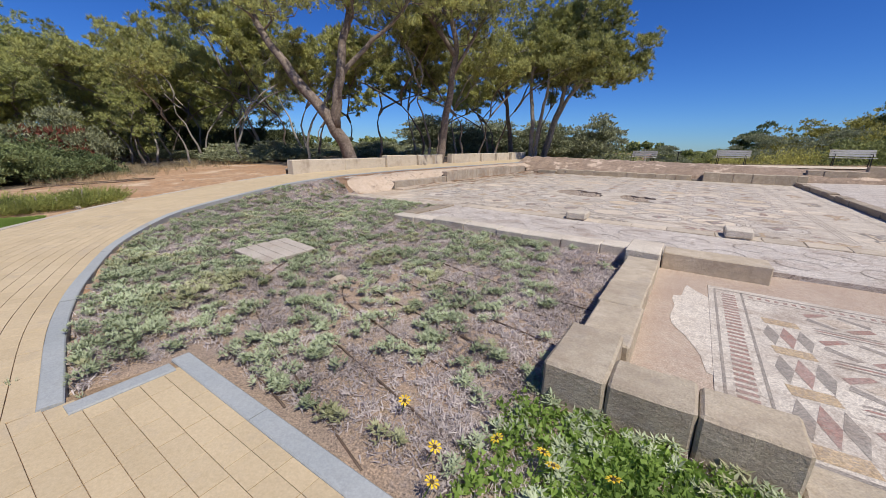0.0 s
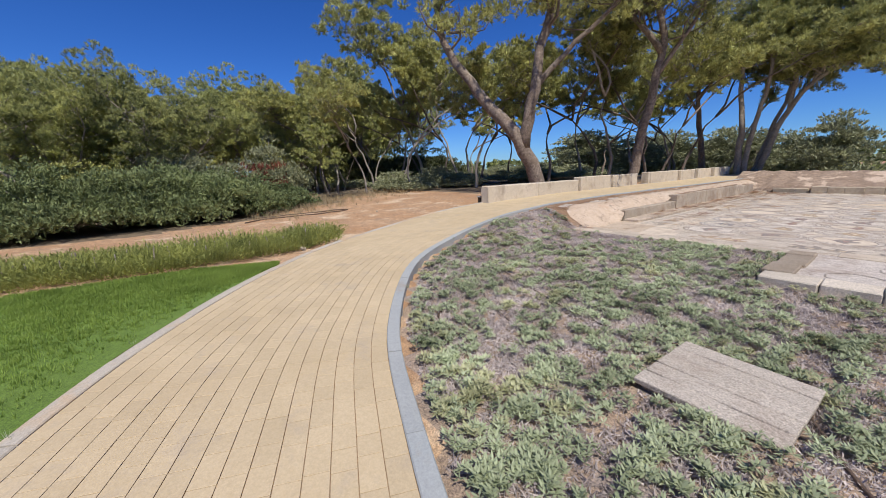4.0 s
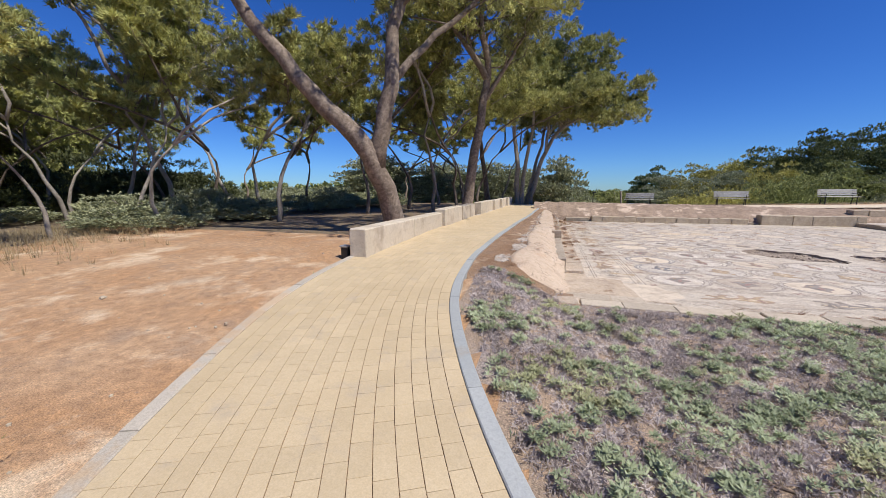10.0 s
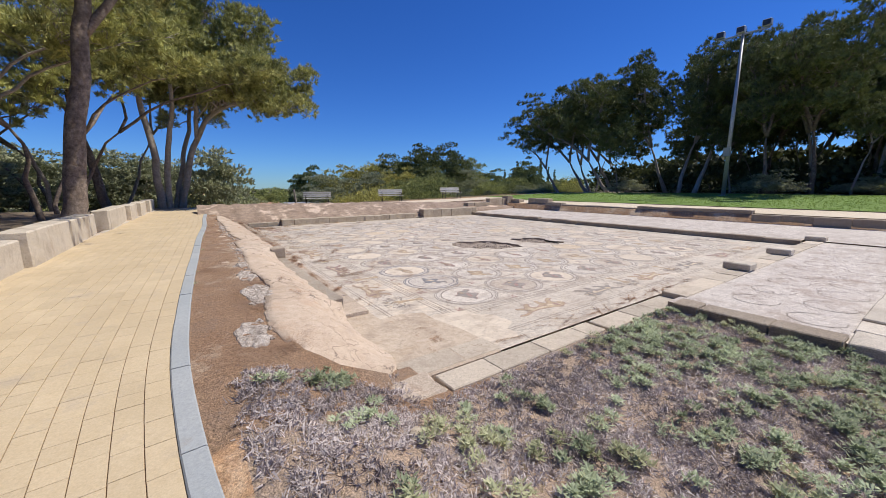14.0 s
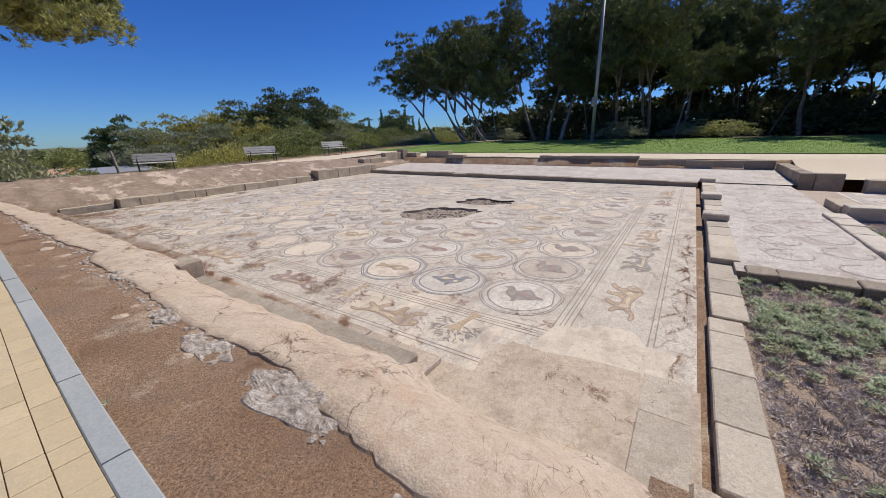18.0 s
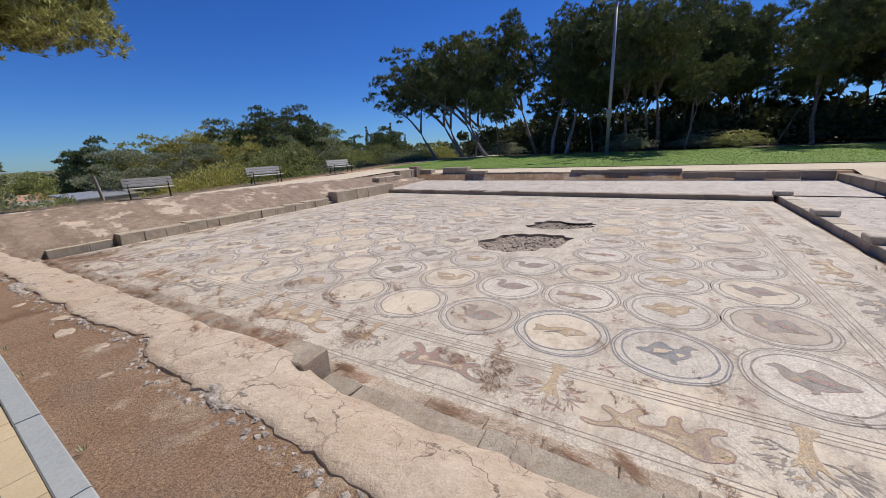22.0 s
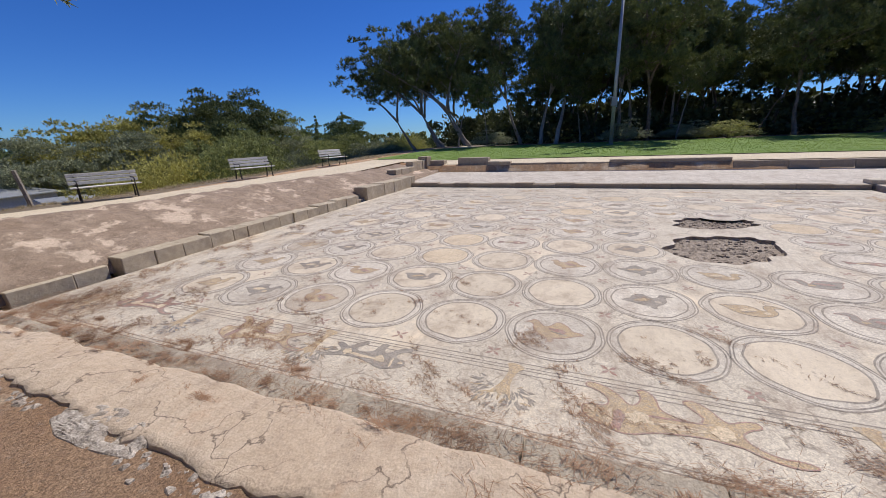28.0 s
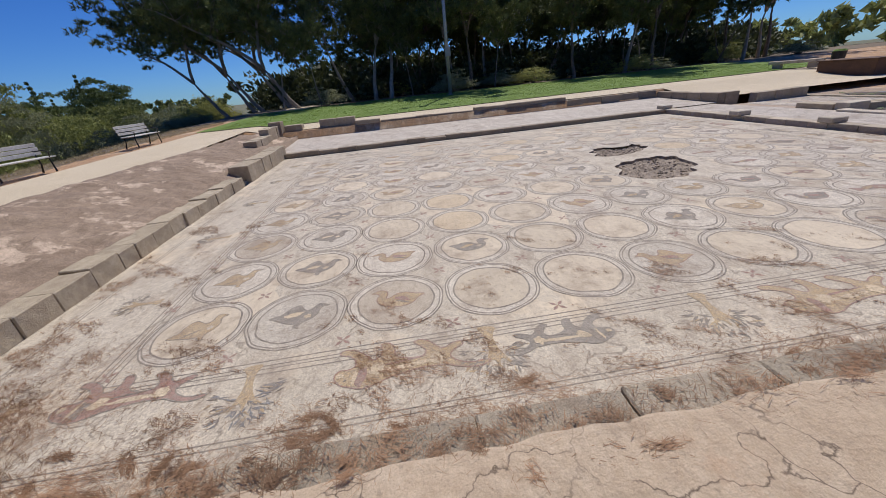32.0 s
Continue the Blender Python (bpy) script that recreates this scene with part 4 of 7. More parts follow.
# what each medallion holds: c bare cream, y tan, g grey mortar, b bird on white, o bird on cream
FILLS = ("bgobgcbobc", "bbbbobcbgb", "obobbycbob", "gbbobbbcbb", "cobbbbbbcb", "cbbobgobyb", "bcbcbbycbo", "cccbgbbobb", "coyybcbgcb", "gbccobbobc", "bobgbcobbb", "obgbobcbob")
for i in range(9):
    for j in range(12):
        x, y = GX + PX * i, GY + PY * j
        seed = i * 12 + j
        if math.hypot(x + 5.25, y - 14.6) < 1.0 or math.hypot(x + 3.25, y - 14.3) < 0.82:
            continue
        x += 0.03 * noise.noise((seed * 1.7, 0.3, 1))
        y += 0.03 * noise.noise((seed * 1.7, 1.4, 1))
        kind_of = FILLS[j][i]
        fill = {"c": M_CREAM, "y": M_TAN, "g": M_GREYFILL, "b": M_FIELD, "o": M_CREAM}[kind_of]
        blue = i == 0 and j in (1, 2)
        line_mat = M_BLUE if blue else M_LINE
        med = part("medallion", flat("medallion", ring_loop(x, y, 0.40, seed), 0.0010, fill), mosaic)
        part("band", flat("band", ring_loop(x, y, 0.50, seed + 0.2), 0.0007, M_FIELD, ring_loop(x, y, 0.40, seed)), med)
        w1 = 0.022 if blue else 0.019
        part("ring", flat("ring", ring_loop(x, y, 0.42, seed), 0.0014, line_mat, ring_loop(x, y, 0.42 - w1, seed)), med)
        part("ring", flat("ring", ring_loop(x, y, 0.485, seed + 0.2), 0.0016, line_mat, ring_loop(x, y, 0.485 - w1 * 0.7, seed + 0.2)), med)
        part("ring", flat("ring", ring_loop(x, y, 0.515, seed + 0.2), 0.0018, line_mat, ring_loop(x, y, 0.515 - w1 * 0.8, seed + 0.2)), med)
        if kind_of in "bog":
            fig = (M_GREYFIG, M_OCHRE, M_RED, M_GREYFIG, M_OCHRE)[(seed * 5 + j) % 5] if not blue else (M_BLUE, M_OCHRE)[j - 1]
            way, flip = radians(-90 + 26 * noise.noise((seed * 1.3, 9.2, 0))), 1 if seed % 3 else -1
            s_ = 0.36 + 0.05 * noise.noise((seed * 1.3, 4.1, 0))
            shape = (bird_loop, duck_loop, bird_loop, duck_loop, fish_loop)[(seed * 7 + i) % 5]
            loop = shape(x, y, s_, way, seed, flip)
            bird = part("bird_figure", flat("bird_figure", loop, 0.0020, fig), med)
            part("outline", outline("outline", loop, 0.011, 0.0026, M_LINE if seed % 3 else M_RED), bird)
            c, d = math.cos(way), math.sin(way)
            for name, a, b, ra, rb, tone in (("wing", -0.16, 0.06, 0.26, 0.10, (M_RED, M_TAN, M_OCHRE)[seed % 3]), ("breast", 0.30, -0.04, 0.10, 0.09, (M_OCHRE, M_TAN, M_GREYFILL)[seed % 3]), ("wing_edge", -0.20, -0.10, 0.26, 0.03, M_LINE)):
                a *= flip
                part(name, flat(name, blob(x + s_ * (a * c - b * d), y + s_ * (a * d + b * c), ra * s_, rb * s_, way + 0.35 * flip, seed + ra, 0.3), 0.0030 + 0.0004 * (name != "breast") + 0.0004 * (name == "wing_edge"), tone), bird)
bits = []
for i in range(10):
    for j in range(13):
        x, y = GX + PX * (i - 0.5), GY + PY * (j - 0.5)
        if math.hypot(x + 5.25, y - 14.6) < 1.15 or math.hypot(x + 3.25, y - 14.3) < 0.95:
            continue
        for k in range(4):
            w = math.pi / 4 + k * math.pi / 2
            c, s_ = math.cos(w), math.sin(w)
            bits.append([(x, y, 0.0009), (x + 0.05 * c - 0.02 * s_, y + 0.05 * s_ + 0.02 * c, 0.0009), (x + 0.10 * c, y + 0.10 * s_, 0.0009), (x + 0.05 * c + 0.02 * s_, y + 0.05 * s_ - 0.02 * c, 0.0009)])
ob = part("rosette_motifs", fast_mesh("rosette_motifs", np.array(bits)[:, ::-1], 4, M_RED), mosaic)
ob["kind"] = "stuff"


def frame_band(x0, x1, y0, y1, w, mat):
    o = [(x0, y0), (x1, y0), (x1, y1), (x0, y1)]
    q = [(x0 + w, y0 + w), (x1 - w, y0 + w), (x1 - w, y1 - w), (x0 + w, y1 - w)]
    return flat("border_band", o, 0.0010, mat, q)


for grow, w in ((0.0, 0.014), (0.06, 0.011), (0.10, 0.011), (0.16, 0.014)):
    part("border_band", frame_band(-9.68 - grow, 0.62 + grow, 10.27 - grow, 22.72 + grow, w, M_LINE), mosaic)
for grow, w in ((0.0, 0.012), (0.05, 0.012)):
    part("border_band", frame_band(-10.47 - grow, 1.72 + grow, 9.4 - grow, 23.85 + grow, w, M_LINE), mosaic)


def beast_loop(cx, cy, s, turn, flip, seed):
    """A big cat in profile: heavy maned head, deep chest, lean haunch, long tail."""
    pts = [(-0.62, 0.16), (-0.36, 0.13), (-0.05, 0.18), (0.2, 0.24), (0.4, 0.34), (0.58, 0.36), (0.74, 0.28), (0.86, 0.24), (0.97, 0.12), (0.98, 0.0), (0.88, -0.08), (0.76, -0.06), (0.66, -0.12), (0.66, -0.26), (0.78, -0.38), (0.94, -0.42), (0.92, -0.53), (0.72, -0.52), (0.52, -0.36), (0.42, -0.18), (0.3, -0.22), (0.24, -0.40), (0.30, -0.54), (0.14, -0.56), (0.06, -0.40), (0.06, -0.2), (-0.16, -0.10), (-0.36, -0.08), (-0.44, -0.22), (-0.34, -0.36), (-0.22, -0.46), (-0.36, -0.52), (-0.52, -0.42), (-0.62, -0.24), (-0.70, -0.20), (-0.86, -0.30), (-1.0, -0.32), (-1.02, -0.22), (-0.88, -0.16), (-0.76, -0.02), (-0.86, 0.12), (-1.06, 0.22), (-1.28, 0.18), (-1.36, 0.24), (-1.16, 0.32), (-0.9, 0.26), (-0.72, 0.16)]
    return placed(pts, cx, cy, s, turn, seed, flip, 0.05)


def beast(cx, cy, s, turn, flip, seed, mat):
    loop = beast_loop(cx, cy, s, turn, flip, seed)
    figure = part("animal_figure", flat("animal_figure", loop, 0.0020, mat), mosaic)
    part("outline", outline("outline", loop, 0.012, 0.0026, M_RED if mat is M_OCHRE else M_GREYFIG), figure)
    c, d = math.cos(turn), math.sin(turn)
    light, dark = (M_TAN, M_RED) if mat is M_OCHRE else (M_TAN, M_LINE)
    for k, (name, x, y, a, b, lean, tone) in enumerate((("flank", -0.12, 0.05, 0.42, 0.045, 0.05, light), ("belly_line", -0.05, -0.07, 0.36, 0.02, 0.1, dark), ("shoulder", 0.34, 0.02, 0.13, 0.10, 0.5, light), ("mane", 0.56, 0.12, 0.07, 0.20, -0.2, dark), ("mane", 0.66, 0.10, 0.03, 0.17, -0.15, light), ("muzzle", 0.88, 0.04, 0.06, 0.05, 0.0, light), ("eye", 0.80, 0.15, 0.022, 0.018, 0.0, M_LINE), ("haunch", -0.58, 0.0, 0.12, 0.11, 0.7, light))):
        x *= flip
        part(name, flat(name, blob(cx + s * (x * c - y * d), cy + s * (x * d + y * c), a * s, b * s, turn + lean * flip, seed + k, 0.3), 0.0030 + 0.0003 * k, tone), figure)


def tree_figure(cx, cy, s, turn, mat, seed):
    """A tree in mosaic: a flaring trunk, and a fan of feathered leaves away from it."""
    r, fronds = random.Random(seed * 7 + 3), []
    for k in range(96):
        w = turn + math.pi + r.uniform(-1.9, 1.9)
        q = 0.10 + 0.42 * math.sqrt(r.random()) * (1 - 0.12 * abs(w - turn - math.pi))
        x, y, h_ = cx + s * (0.16 * math.cos(turn) + q * math.cos(w)), cy + s * (0.16 * math.sin(turn) + q * math.sin(w)), 0.0016 + k * 1.2e-5
        w += r.choice((-0.55, 0.0, 0.55))
        a, b = s * r.uniform(0.05, 0.10), s * r.uniform(0.012, 0.022)
        ca, sa = math.cos(w), math.sin(w)
        fronds.append([(x - a * ca, y - a * sa, h_), (x + b * sa, y - b * ca, h_), (x + a * ca, y + a * sa, h_), (x - b * sa, y + b * ca, h_)])
    t = part("tree_figure", fast_mesh("tree_figure", np.array(fronds)[::2], 4, mat), mosaic)
    part("fronds", fast_mesh("fronds", np.array(fronds)[1::4], 4, M_GREYFIG if mat is M_RED else M_LINE), t)
    part("fronds", fast_mesh("fronds", np.array(fronds)[3::8], 4, M_OCHRE), t)
    pts = [(-0.12, -0.20), (0.16, -0.07), (0.36, -0.05), (0.55, -0.06), (0.70, -0.17), (0.74, 0.16), (0.55, 0.06), (0.36, 0.05), (0.16, 0.08), (-0.14, 0.20), (0.08, 0.04), (-0.2, 0.0), (0.08, -0.04)]
    part("trunk_figure", flat("trunk_figure", placed(pts, cx, cy, s, turn, seed, 1), 0.0030, M_OCHRE), t)


for y, x, s_, flip, mat in ((11.95, -10.22, 0.42, -1, M_OCHRE), (13.92, -10.14, 0.43, 1, M_RED), (16.2, -10.07, 0.58, 1, M_OCHRE), (18.75, -10.0, 0.42, -1, M_GREYFIG), (20.2, -10.0, 0.55, 1, M_OCHRE), (22.45, -9.85, 0.52, 1, M_RED)):
    beast(x, y, s_, radians(90), flip, y, mat)
for k, (y, mat) in enumerate(((11.15, M_GREYFIG), (12.8, M_RED), (14.92, M_GREYFIG), (17.4, M_GREYFIG), (19.4, M_GREYFIG), (21.4, M_BLUE), (23.4, M_GREYFIG))):
    tree_figure(-10.14, y, 0.62, radians(8 * (k % 3 - 1)), mat, k)
for k, (x, mat) in enumerate(((-8.45, M_OCHRE), (-7.0, M_GREYFIG), (-5.3, M_OCHRE), (-3.4, M_GREYFIG), (-1.5, M_RED), (0.3, M_OCHRE))):
    beast(x, 9.72, 0.44, radians(180), 1 if k % 3 else -1, k + 20, mat)
for k, x in enumerate((-6.1, -4.3, -0.6)):
    tree_figure(x, 9.72, 0.55, radians(90), M_GREYFIG, k + 9)
for k in range(5):
    tree_figure(-8.2 + 2.1 * k, 23.4, 0.5, radians(-90), M_GREYFIG, k + 30)
    beast(1.2, 11.0 + 2.6 * k, 0.46, radians(90), 1, k + 40, (M_GREYFIG, M_OCHRE)[k % 2])
for k, (x, y, a, b, w) in enumerate(((-6.2, 18.4, 1.5, 1.0, 0.4), (-4.6, 11.9, 0.9, 0.5, 0.2), (-7.6, 13.3, 0.5, 0.3, 1.0), (-1.6, 17.0, 1.1, 0.6, 0.7), (-10.1, 12.4, 0.34, 0.3, 0.0), (-10.0, 13.1, 0.3, 0.24, 0.0), (-2.2, 11.2, 0.9, 0.4, 0.1), (-8.4, 21.9, 0.6, 0.3, 0.5))):
    part("worn_patch", flat("worn_patch", blob(x, y, a, b, w, 60 + k, 0.3, 40, 2.5), 0.0005, (M_CREAM, M_GREYFILL)[k % 3 == 2]), mosaic)
part("mortar_patch", flat("mortar_patch", blob(-9.95, 9.72, 0.72, 0.62, 0.2, 5, 0.2), 0.0022, M_CREAM), mosaic, "bare cream mortar at the corner")

# ---- stone courses round the court ----
def course(parent_ob, name, x0, x1, y0, y1, z0, z1, mat, piece, gap=0.005, rough=0.012, along="x", bevel=0.013, uneven=0.010):
    """A row of separate blocks."""
    a0, a1 = (x0, x1) if along == "x" else (y0, y1)
    at, k = a0, 0
    while at < a1 - 0.05:
        ln = min(piece * rng.uniform(0.8, 1.25), a1 - at)
        if a1 - at - ln < piece * 0.35:
            ln = a1 - at
        dz, dy = rng.normal(0, uneven), rng.normal(0, uneven)
        if along == "x":
            me = box(name, at + gap / 2, at + ln - gap / 2, y0 + dy, y1 + dy, z0, z1 + dz, mat, bevel, rough, 1, k + at)
        else:
            me = box(name, x0 + dy, x1 + dy, at + gap / 2, at + ln - gap / 2, z0, z1 + dz, mat, bevel, rough, 1, k + at)
        part(name, me, parent_ob)
        at += ln
        k += 1


south = tagged(new("wall_south"), "low course of sandstone blocks along the court", "stone course", kind="structure")
course(south, "block", -10.92, -8.6, 8.64, 8.93, -0.4, 0.045, M_SLAB, 0.6, 0.006, 0.004, "x", 0.010, 0.002)
course(south, "block", -8.59, -6.7, 8.58, 8.90, -0.4, 0.065, M_SLAB, 0.6, 0.006, 0.004, "x", 0.010, 0.003)
course(south, "inner_slab", -11.12, -9.93, 9.045, 9.385, -0.3, 0.011, M_SLAB, 0.6, 0.006, 0.004, "x", 0.010, 0.002)
part("end_stone", box("end_stone", -11.38, -10.93, 8.67, 9.07, -0.3, 0.035, M_PLINTH, 0.03, 0.03, 3, 4), south, "worn stone half buried in earth")
course(south, "block", -6.7, 2.5, 8.52, 8.87, -0.4, 0.14, M_SLAB, 0.62, 0.006, 0.004, "x", 0.01, 0.005)
for x in (-4.05, -1.3, 2.3):
    t = tagged(part("stone_block", box("stone_block", x, x + 0.4, 8.5, 8.94, 0.14, 0.28, M_STONE2, 0.02, 0.008, 1, x)), "squared sandstone block lying on the low court wall", "stone block", "blocks on the court wall")
corner_fill = [(-9.96, 9.37), (-9.98, 9.8), (-10.06, 10.2), (-10.05, 10.52), (-10.35, 10.66), (-10.66, 10.62), (-10.66, 10.98), (-10.7, 11.3), (-11.3, 11.3), (-11.3, 9.0), (-10.0, 9.0)]
part("mortar_bed", mesh_of("mortar_bed", [(x, y, -0.2) for x, y in corner_fill] + [(x, y, 0.005) for x, y in corner_fill], [tuple(range(11, 22))[::-1]] + [(k, k + 11, (k + 1) % 11 + 11, (k + 1) % 11) for k in range(11)], M_CORNER), south, "plain cream mortar where the mosaic is lost")
part("joint_fill", box("joint_fill", -10.9, 2.1, 8.80, 9.022, -0.3, -0.05, M_NEEDLE, 0), south)
westc = tagged(new("wall_west"), "long grey stone beams and plinth below the plaster bank", "stone course", kind="structure")
course(westc, "plinth_slab", -11.08, -10.68, 10.92, 24.2, -0.3, 0.07, M_PLINTH, 0.45, along="y", uneven=0.004, bevel=0.01, rough=0.004)
course(westc, "beam", -11.34, -11.06, 10.9, 14.36, -0.1, 0.30, M_BEAM, 0.95, along="y", uneven=0.006, bevel=0.012)
course(westc, "beam", -11.31, -11.03, 14.38, 21.2, -0.1, 0.50, M_BEAM, 0.9, along="y", uneven=0.006, bevel=0.012)
course(westc, "beam", -11.33, -11.06, 21.24, 23.6, -0.1, 0.44, M_BEAM, 0.9, along="y", uneven=0.012, bevel=0.02)
north = tagged(new("wall_north"), "low row of squared sandstone blocks under the earth bank", "stone course", kind="structure")
course(north, "block", -10.5, -9.25, 24.45, 24.85, -0.3, 0.17, M_STONE, 0.65)
course(north, "block", -9.15, -2.0, 24.22, 24.62, -0.3, 0.27, M_STONE, 0.48)
course(north, "block", -1.5, 2.5, 24.2, 24.75, -0.3, 0.46, M_STONE, 0.7)
course(north, "block", -2.0, -1.5, 24.3, 24.65, -0.3, 0.08, M_DARKSTONE, 0.3)
eastc = tagged(new("wall_court_east"), "dark low stone edge between court and corridor", "stone course", kind="structure")
course(eastc, "edge_stone", 2.1, 2.4, 8.98, 24.2, -0.3, 0.17, M_DARKSTONE, 0.8, along="y")
eastw = tagged(new("wall_east"), "low rubble wall of weathered blocks below the lawn", "stone wall", kind="structure")
course(eastw, "block", 6.3, 6.68, 16.0, 20.6, -0.3, 0.66, M_DARKSTONE, 0.9, along="y")
course(eastw, "block", 6.3, 6.68, 11.3, 15.98, -0.3, 0.74, M_DARKSTONE, 0.9, along="y")
course(eastw, "block", 6.2, 6.55, 6.5, 11.28, -0.3, 0.60, M_DARKSTONE, 0.9, along="y")
course(eastw, "block", 6.25, 6.75, 20.62, 21.8, -0.3, 0.76, M_STONE, 0.6, along="y")
course(eastw, "tall_block", 6.5, 6.95, 21.82, 23.5, -0.3, 0.98, M_STONE, 0.85, along="y")
course(eastw, "block", 6.7, 7.05, 23.5, 24.3, -0.3, 0.62, M_DARKSTONE, 0.8, along="y")
course(eastw, "block", 6.5, 7.0, 24.32, 25.15, -0.3, 0.88, M_STONE, 0.85, along="y")
course(eastw, "pillar_block", 6.2, 6.75, 25.2, 25.75, -0.3, 1.1, M_DARKSTONE, 0.55)
course(eastw, "block", 4.6, 6.15, 25.3, 25.7, -0.3, 0.95, M_STONE, 0.5)
course(eastw, "step_block", 2.6, 4.6, 25.2, 25.7, -0.3, 0.72, M_STONE, 0.7)

# ---- corridors and the room ----
def slab_floor(name, x0, x1, y0, y1, z, mat, label):
    me = mesh_of(name, [(x, y, h_) for h_ in (z - 0.3, z) for x, y in ((x0, y0), (x1, y0), (x1, y1), (x0, y1))], [(4, 5, 6, 7), (0, 1, 5, 4), (1, 2, 6, 5), (2, 3, 7, 6), (3, 0, 4, 7)], mat)
    return tagged(part(name, me), label, "mosaic floor", kind="structure")


slab_floor("floor_corridor_south", -7.1, 2.45, 6.6, 8.6, 0.12, M_CORR, "faded mosaic floor of a corridor")
me = mesh_of("floor_corridor_east", [(2.38, 6.4, 0.15), (6.75, 6.4, 0.28), (6.75, 25.4, 0.28), (2.38, 25.4, 0.15)], [(0, 1, 2, 3)], M_CORR)
tagged(part("floor_corridor_east", me), "pale mosaic floor of a corridor", "mosaic floor", kind="structure")
outer = tagged(new("wall_corridor"), "low corridor wall of cut stone blocks", "stone wall", kind="structure")
course(outer, "block", -7.2, -2.45, 6.5, 6.85, -0.4, 0.17, M_STONE2, 0.6)
course(outer, "end_block", -7.22, -6.9, 6.86, 8.5, -0.4, 0.15, M_DARKSTONE, 0.6, along="y")
room = tagged(new("wall_room"), "thick low sandstone walls round a small mosaic room", "stone wall", kind="structure")
course(room, "block", -2.46, -2.1, 3.22, 5.75, -0.3, 0.27, M_STONE, 0.62, along="y")
for k, (x0, x1, y1, top) in enumerate(((-2.48, -2.122, 3.215, 0.36), (-2.116, -1.693, 2.88, 0.355), (-1.687, -1.27, 2.87, 0.35))):
    part("block", box("block", x0, x1, 2.57, y1, -0.1, top, M_STONE, 0.018, 0.007, 4, k + 5), room)
course(room, "low_block", -1.265, 2.3, 2.5, 2.87, -0.1, 0.10, M_STONE, 0.62, 0.012, 0.012)
course(room, "block", 1.9, 2.28, 2.78, 5.1, -0.3, 0.42, M_STONE, 0.7, along="y")
course(room, "block", 2.4, 6.2, 6.1, 6.45, -0.3, 0.52, M_DARKSTONE, 0.8)
course(room, "block", 2.4, 2.75, 5.45, 6.08, -0.3, 0.52, M_STONE, 0.6, along="y")
course(room, "corner_block", -2.5, -2.1, 5.8, 6.5, -0.3, 0.34, M_STONE2, 0.7, along="y")
course(room, "rough_block", -2.08, -0.95, 6.15, 6.55, -0.3, 0.28, M_STONE, 1.2)
slab_floor("floor_room", -2.1, 1.95, 2.7, 6.6, 0.058, M_PINKFLOOR, "bare pink floor of a small room")
slab_floor("floor_room_mosaic", -1.56, 1.9, 2.875, 5.72, 0.064, M_FIELD, "geometric mosaic in grey, cream and red")

# ---- plaster bank and earth bank ----
def bank(name, lines, mat, amp, seed, sharp=0):
    """A lumpy sheet through rows of points (each row the same length)."""
    rows_n, cols = len(lines), len(lines[0])
    verts = []
    for r, line in enumerate(lines):
        for p in line:
            q = amp * (noise.noise((p[0] * 2.2 + seed, p[1] * 2.2, 0)) + 0.5 * noise.noise((p[0] * 6 + seed, p[1] * 6, 2)))
            verts.append((p[0], p[1], p[2] + (q if 0 < r < rows_n - 1 else 0)))
    faces = [(r * cols + i, r * cols + i + 1, (r + 1) * cols + i + 1, (r + 1) * cols + i) for r in range(rows_n - 1) for i in range(cols - 1)]
    me = mesh_of(name, verts, faces, mat, True)
    if sharp:
        me.polygons.foreach_set("use_smooth", [k >= sharp * (cols - 1) for k in range(len(faces))])
    return me


yy = np.arange(9.15, 24.6, 0.06)
ragged = np.interp(yy, [9.1, 9.35, 9.6, 9.95, 10.8, 11.3, 11.8, 12.6, 14.2, 15.6, 16.0, 17, 19, 20.5, 22, 24.6], [-11.62, -11.95, -12.08, -12.13, -12.04, -11.88, -11.9, -11.97, -11.87, -11.87, -11.68, -11.8, -11.8, -11.74, -11.8, -11.7]) + 0.05 * np.array([noise.noise((v * 2.1, 3, 0)) + 0.8 * noise.noise((v * 6, 1, 0)) + 0.9 * noise.noise((v * 13, 5, 0)) for v in yy])
fall = smooth_step(yy, 9.05, 9.9)
wob = np.array([noise.noise((v * 1.3, 8, 0)) + 0.7 * noise.noise((v * 4.1, 2, 0)) for v in yy])
low = np.where(yy < 10.9, np.interp(yy, [9.15, 9.27, 9.5], [-11.27, -11.13, -11.07]), -11.24) + 0.05 * wob
low_z = np.interp(yy, [10.7, 10.95, 14.1, 14.6, 21, 22, 24.6], [0.03, 0.315, 0.325, 0.52, 0.52, 0.46, 0.40])
lines = []
for f, drop in ((0.0, -0.25), (0.003, -0.03), (0.02, -0.004), (0.12, 0.0), (0.3, 0.04), (0.45, 0.12), (0.6, 0.28), (0.75, 0.52), (0.88, 0.78), (0.96, 0.94), (1.0, 1.0), (1.004, 1.5)):
    q = ragged + (low - ragged) * f
    top = path_height(q, yy) - 0.005
    z = top - (top - low_z) * max(drop, 0.0) if drop >= 0 and drop <= 1 else top + drop if drop < 0 else low_z - 0.06
    start = ground(q, np.full_like(q, 9.1)) + (0.05 if 0.01 < f < 1.002 else -0.1)
    lines.append(np.c_[q, yy, start * (1 - fall) + z * fall])
tagged(part("plaster_bank", bank("plaster_bank", lines, M_PLASTER, 0.018, 3, 2)), "cracked pinkish lime plaster sloping down to the court", "bank", kind="structure")
ys3 = np.arange(9.0, 26.8, 0.1)
kx = np.interp(ys3, INNER[:, 1], INNER[:, 0])
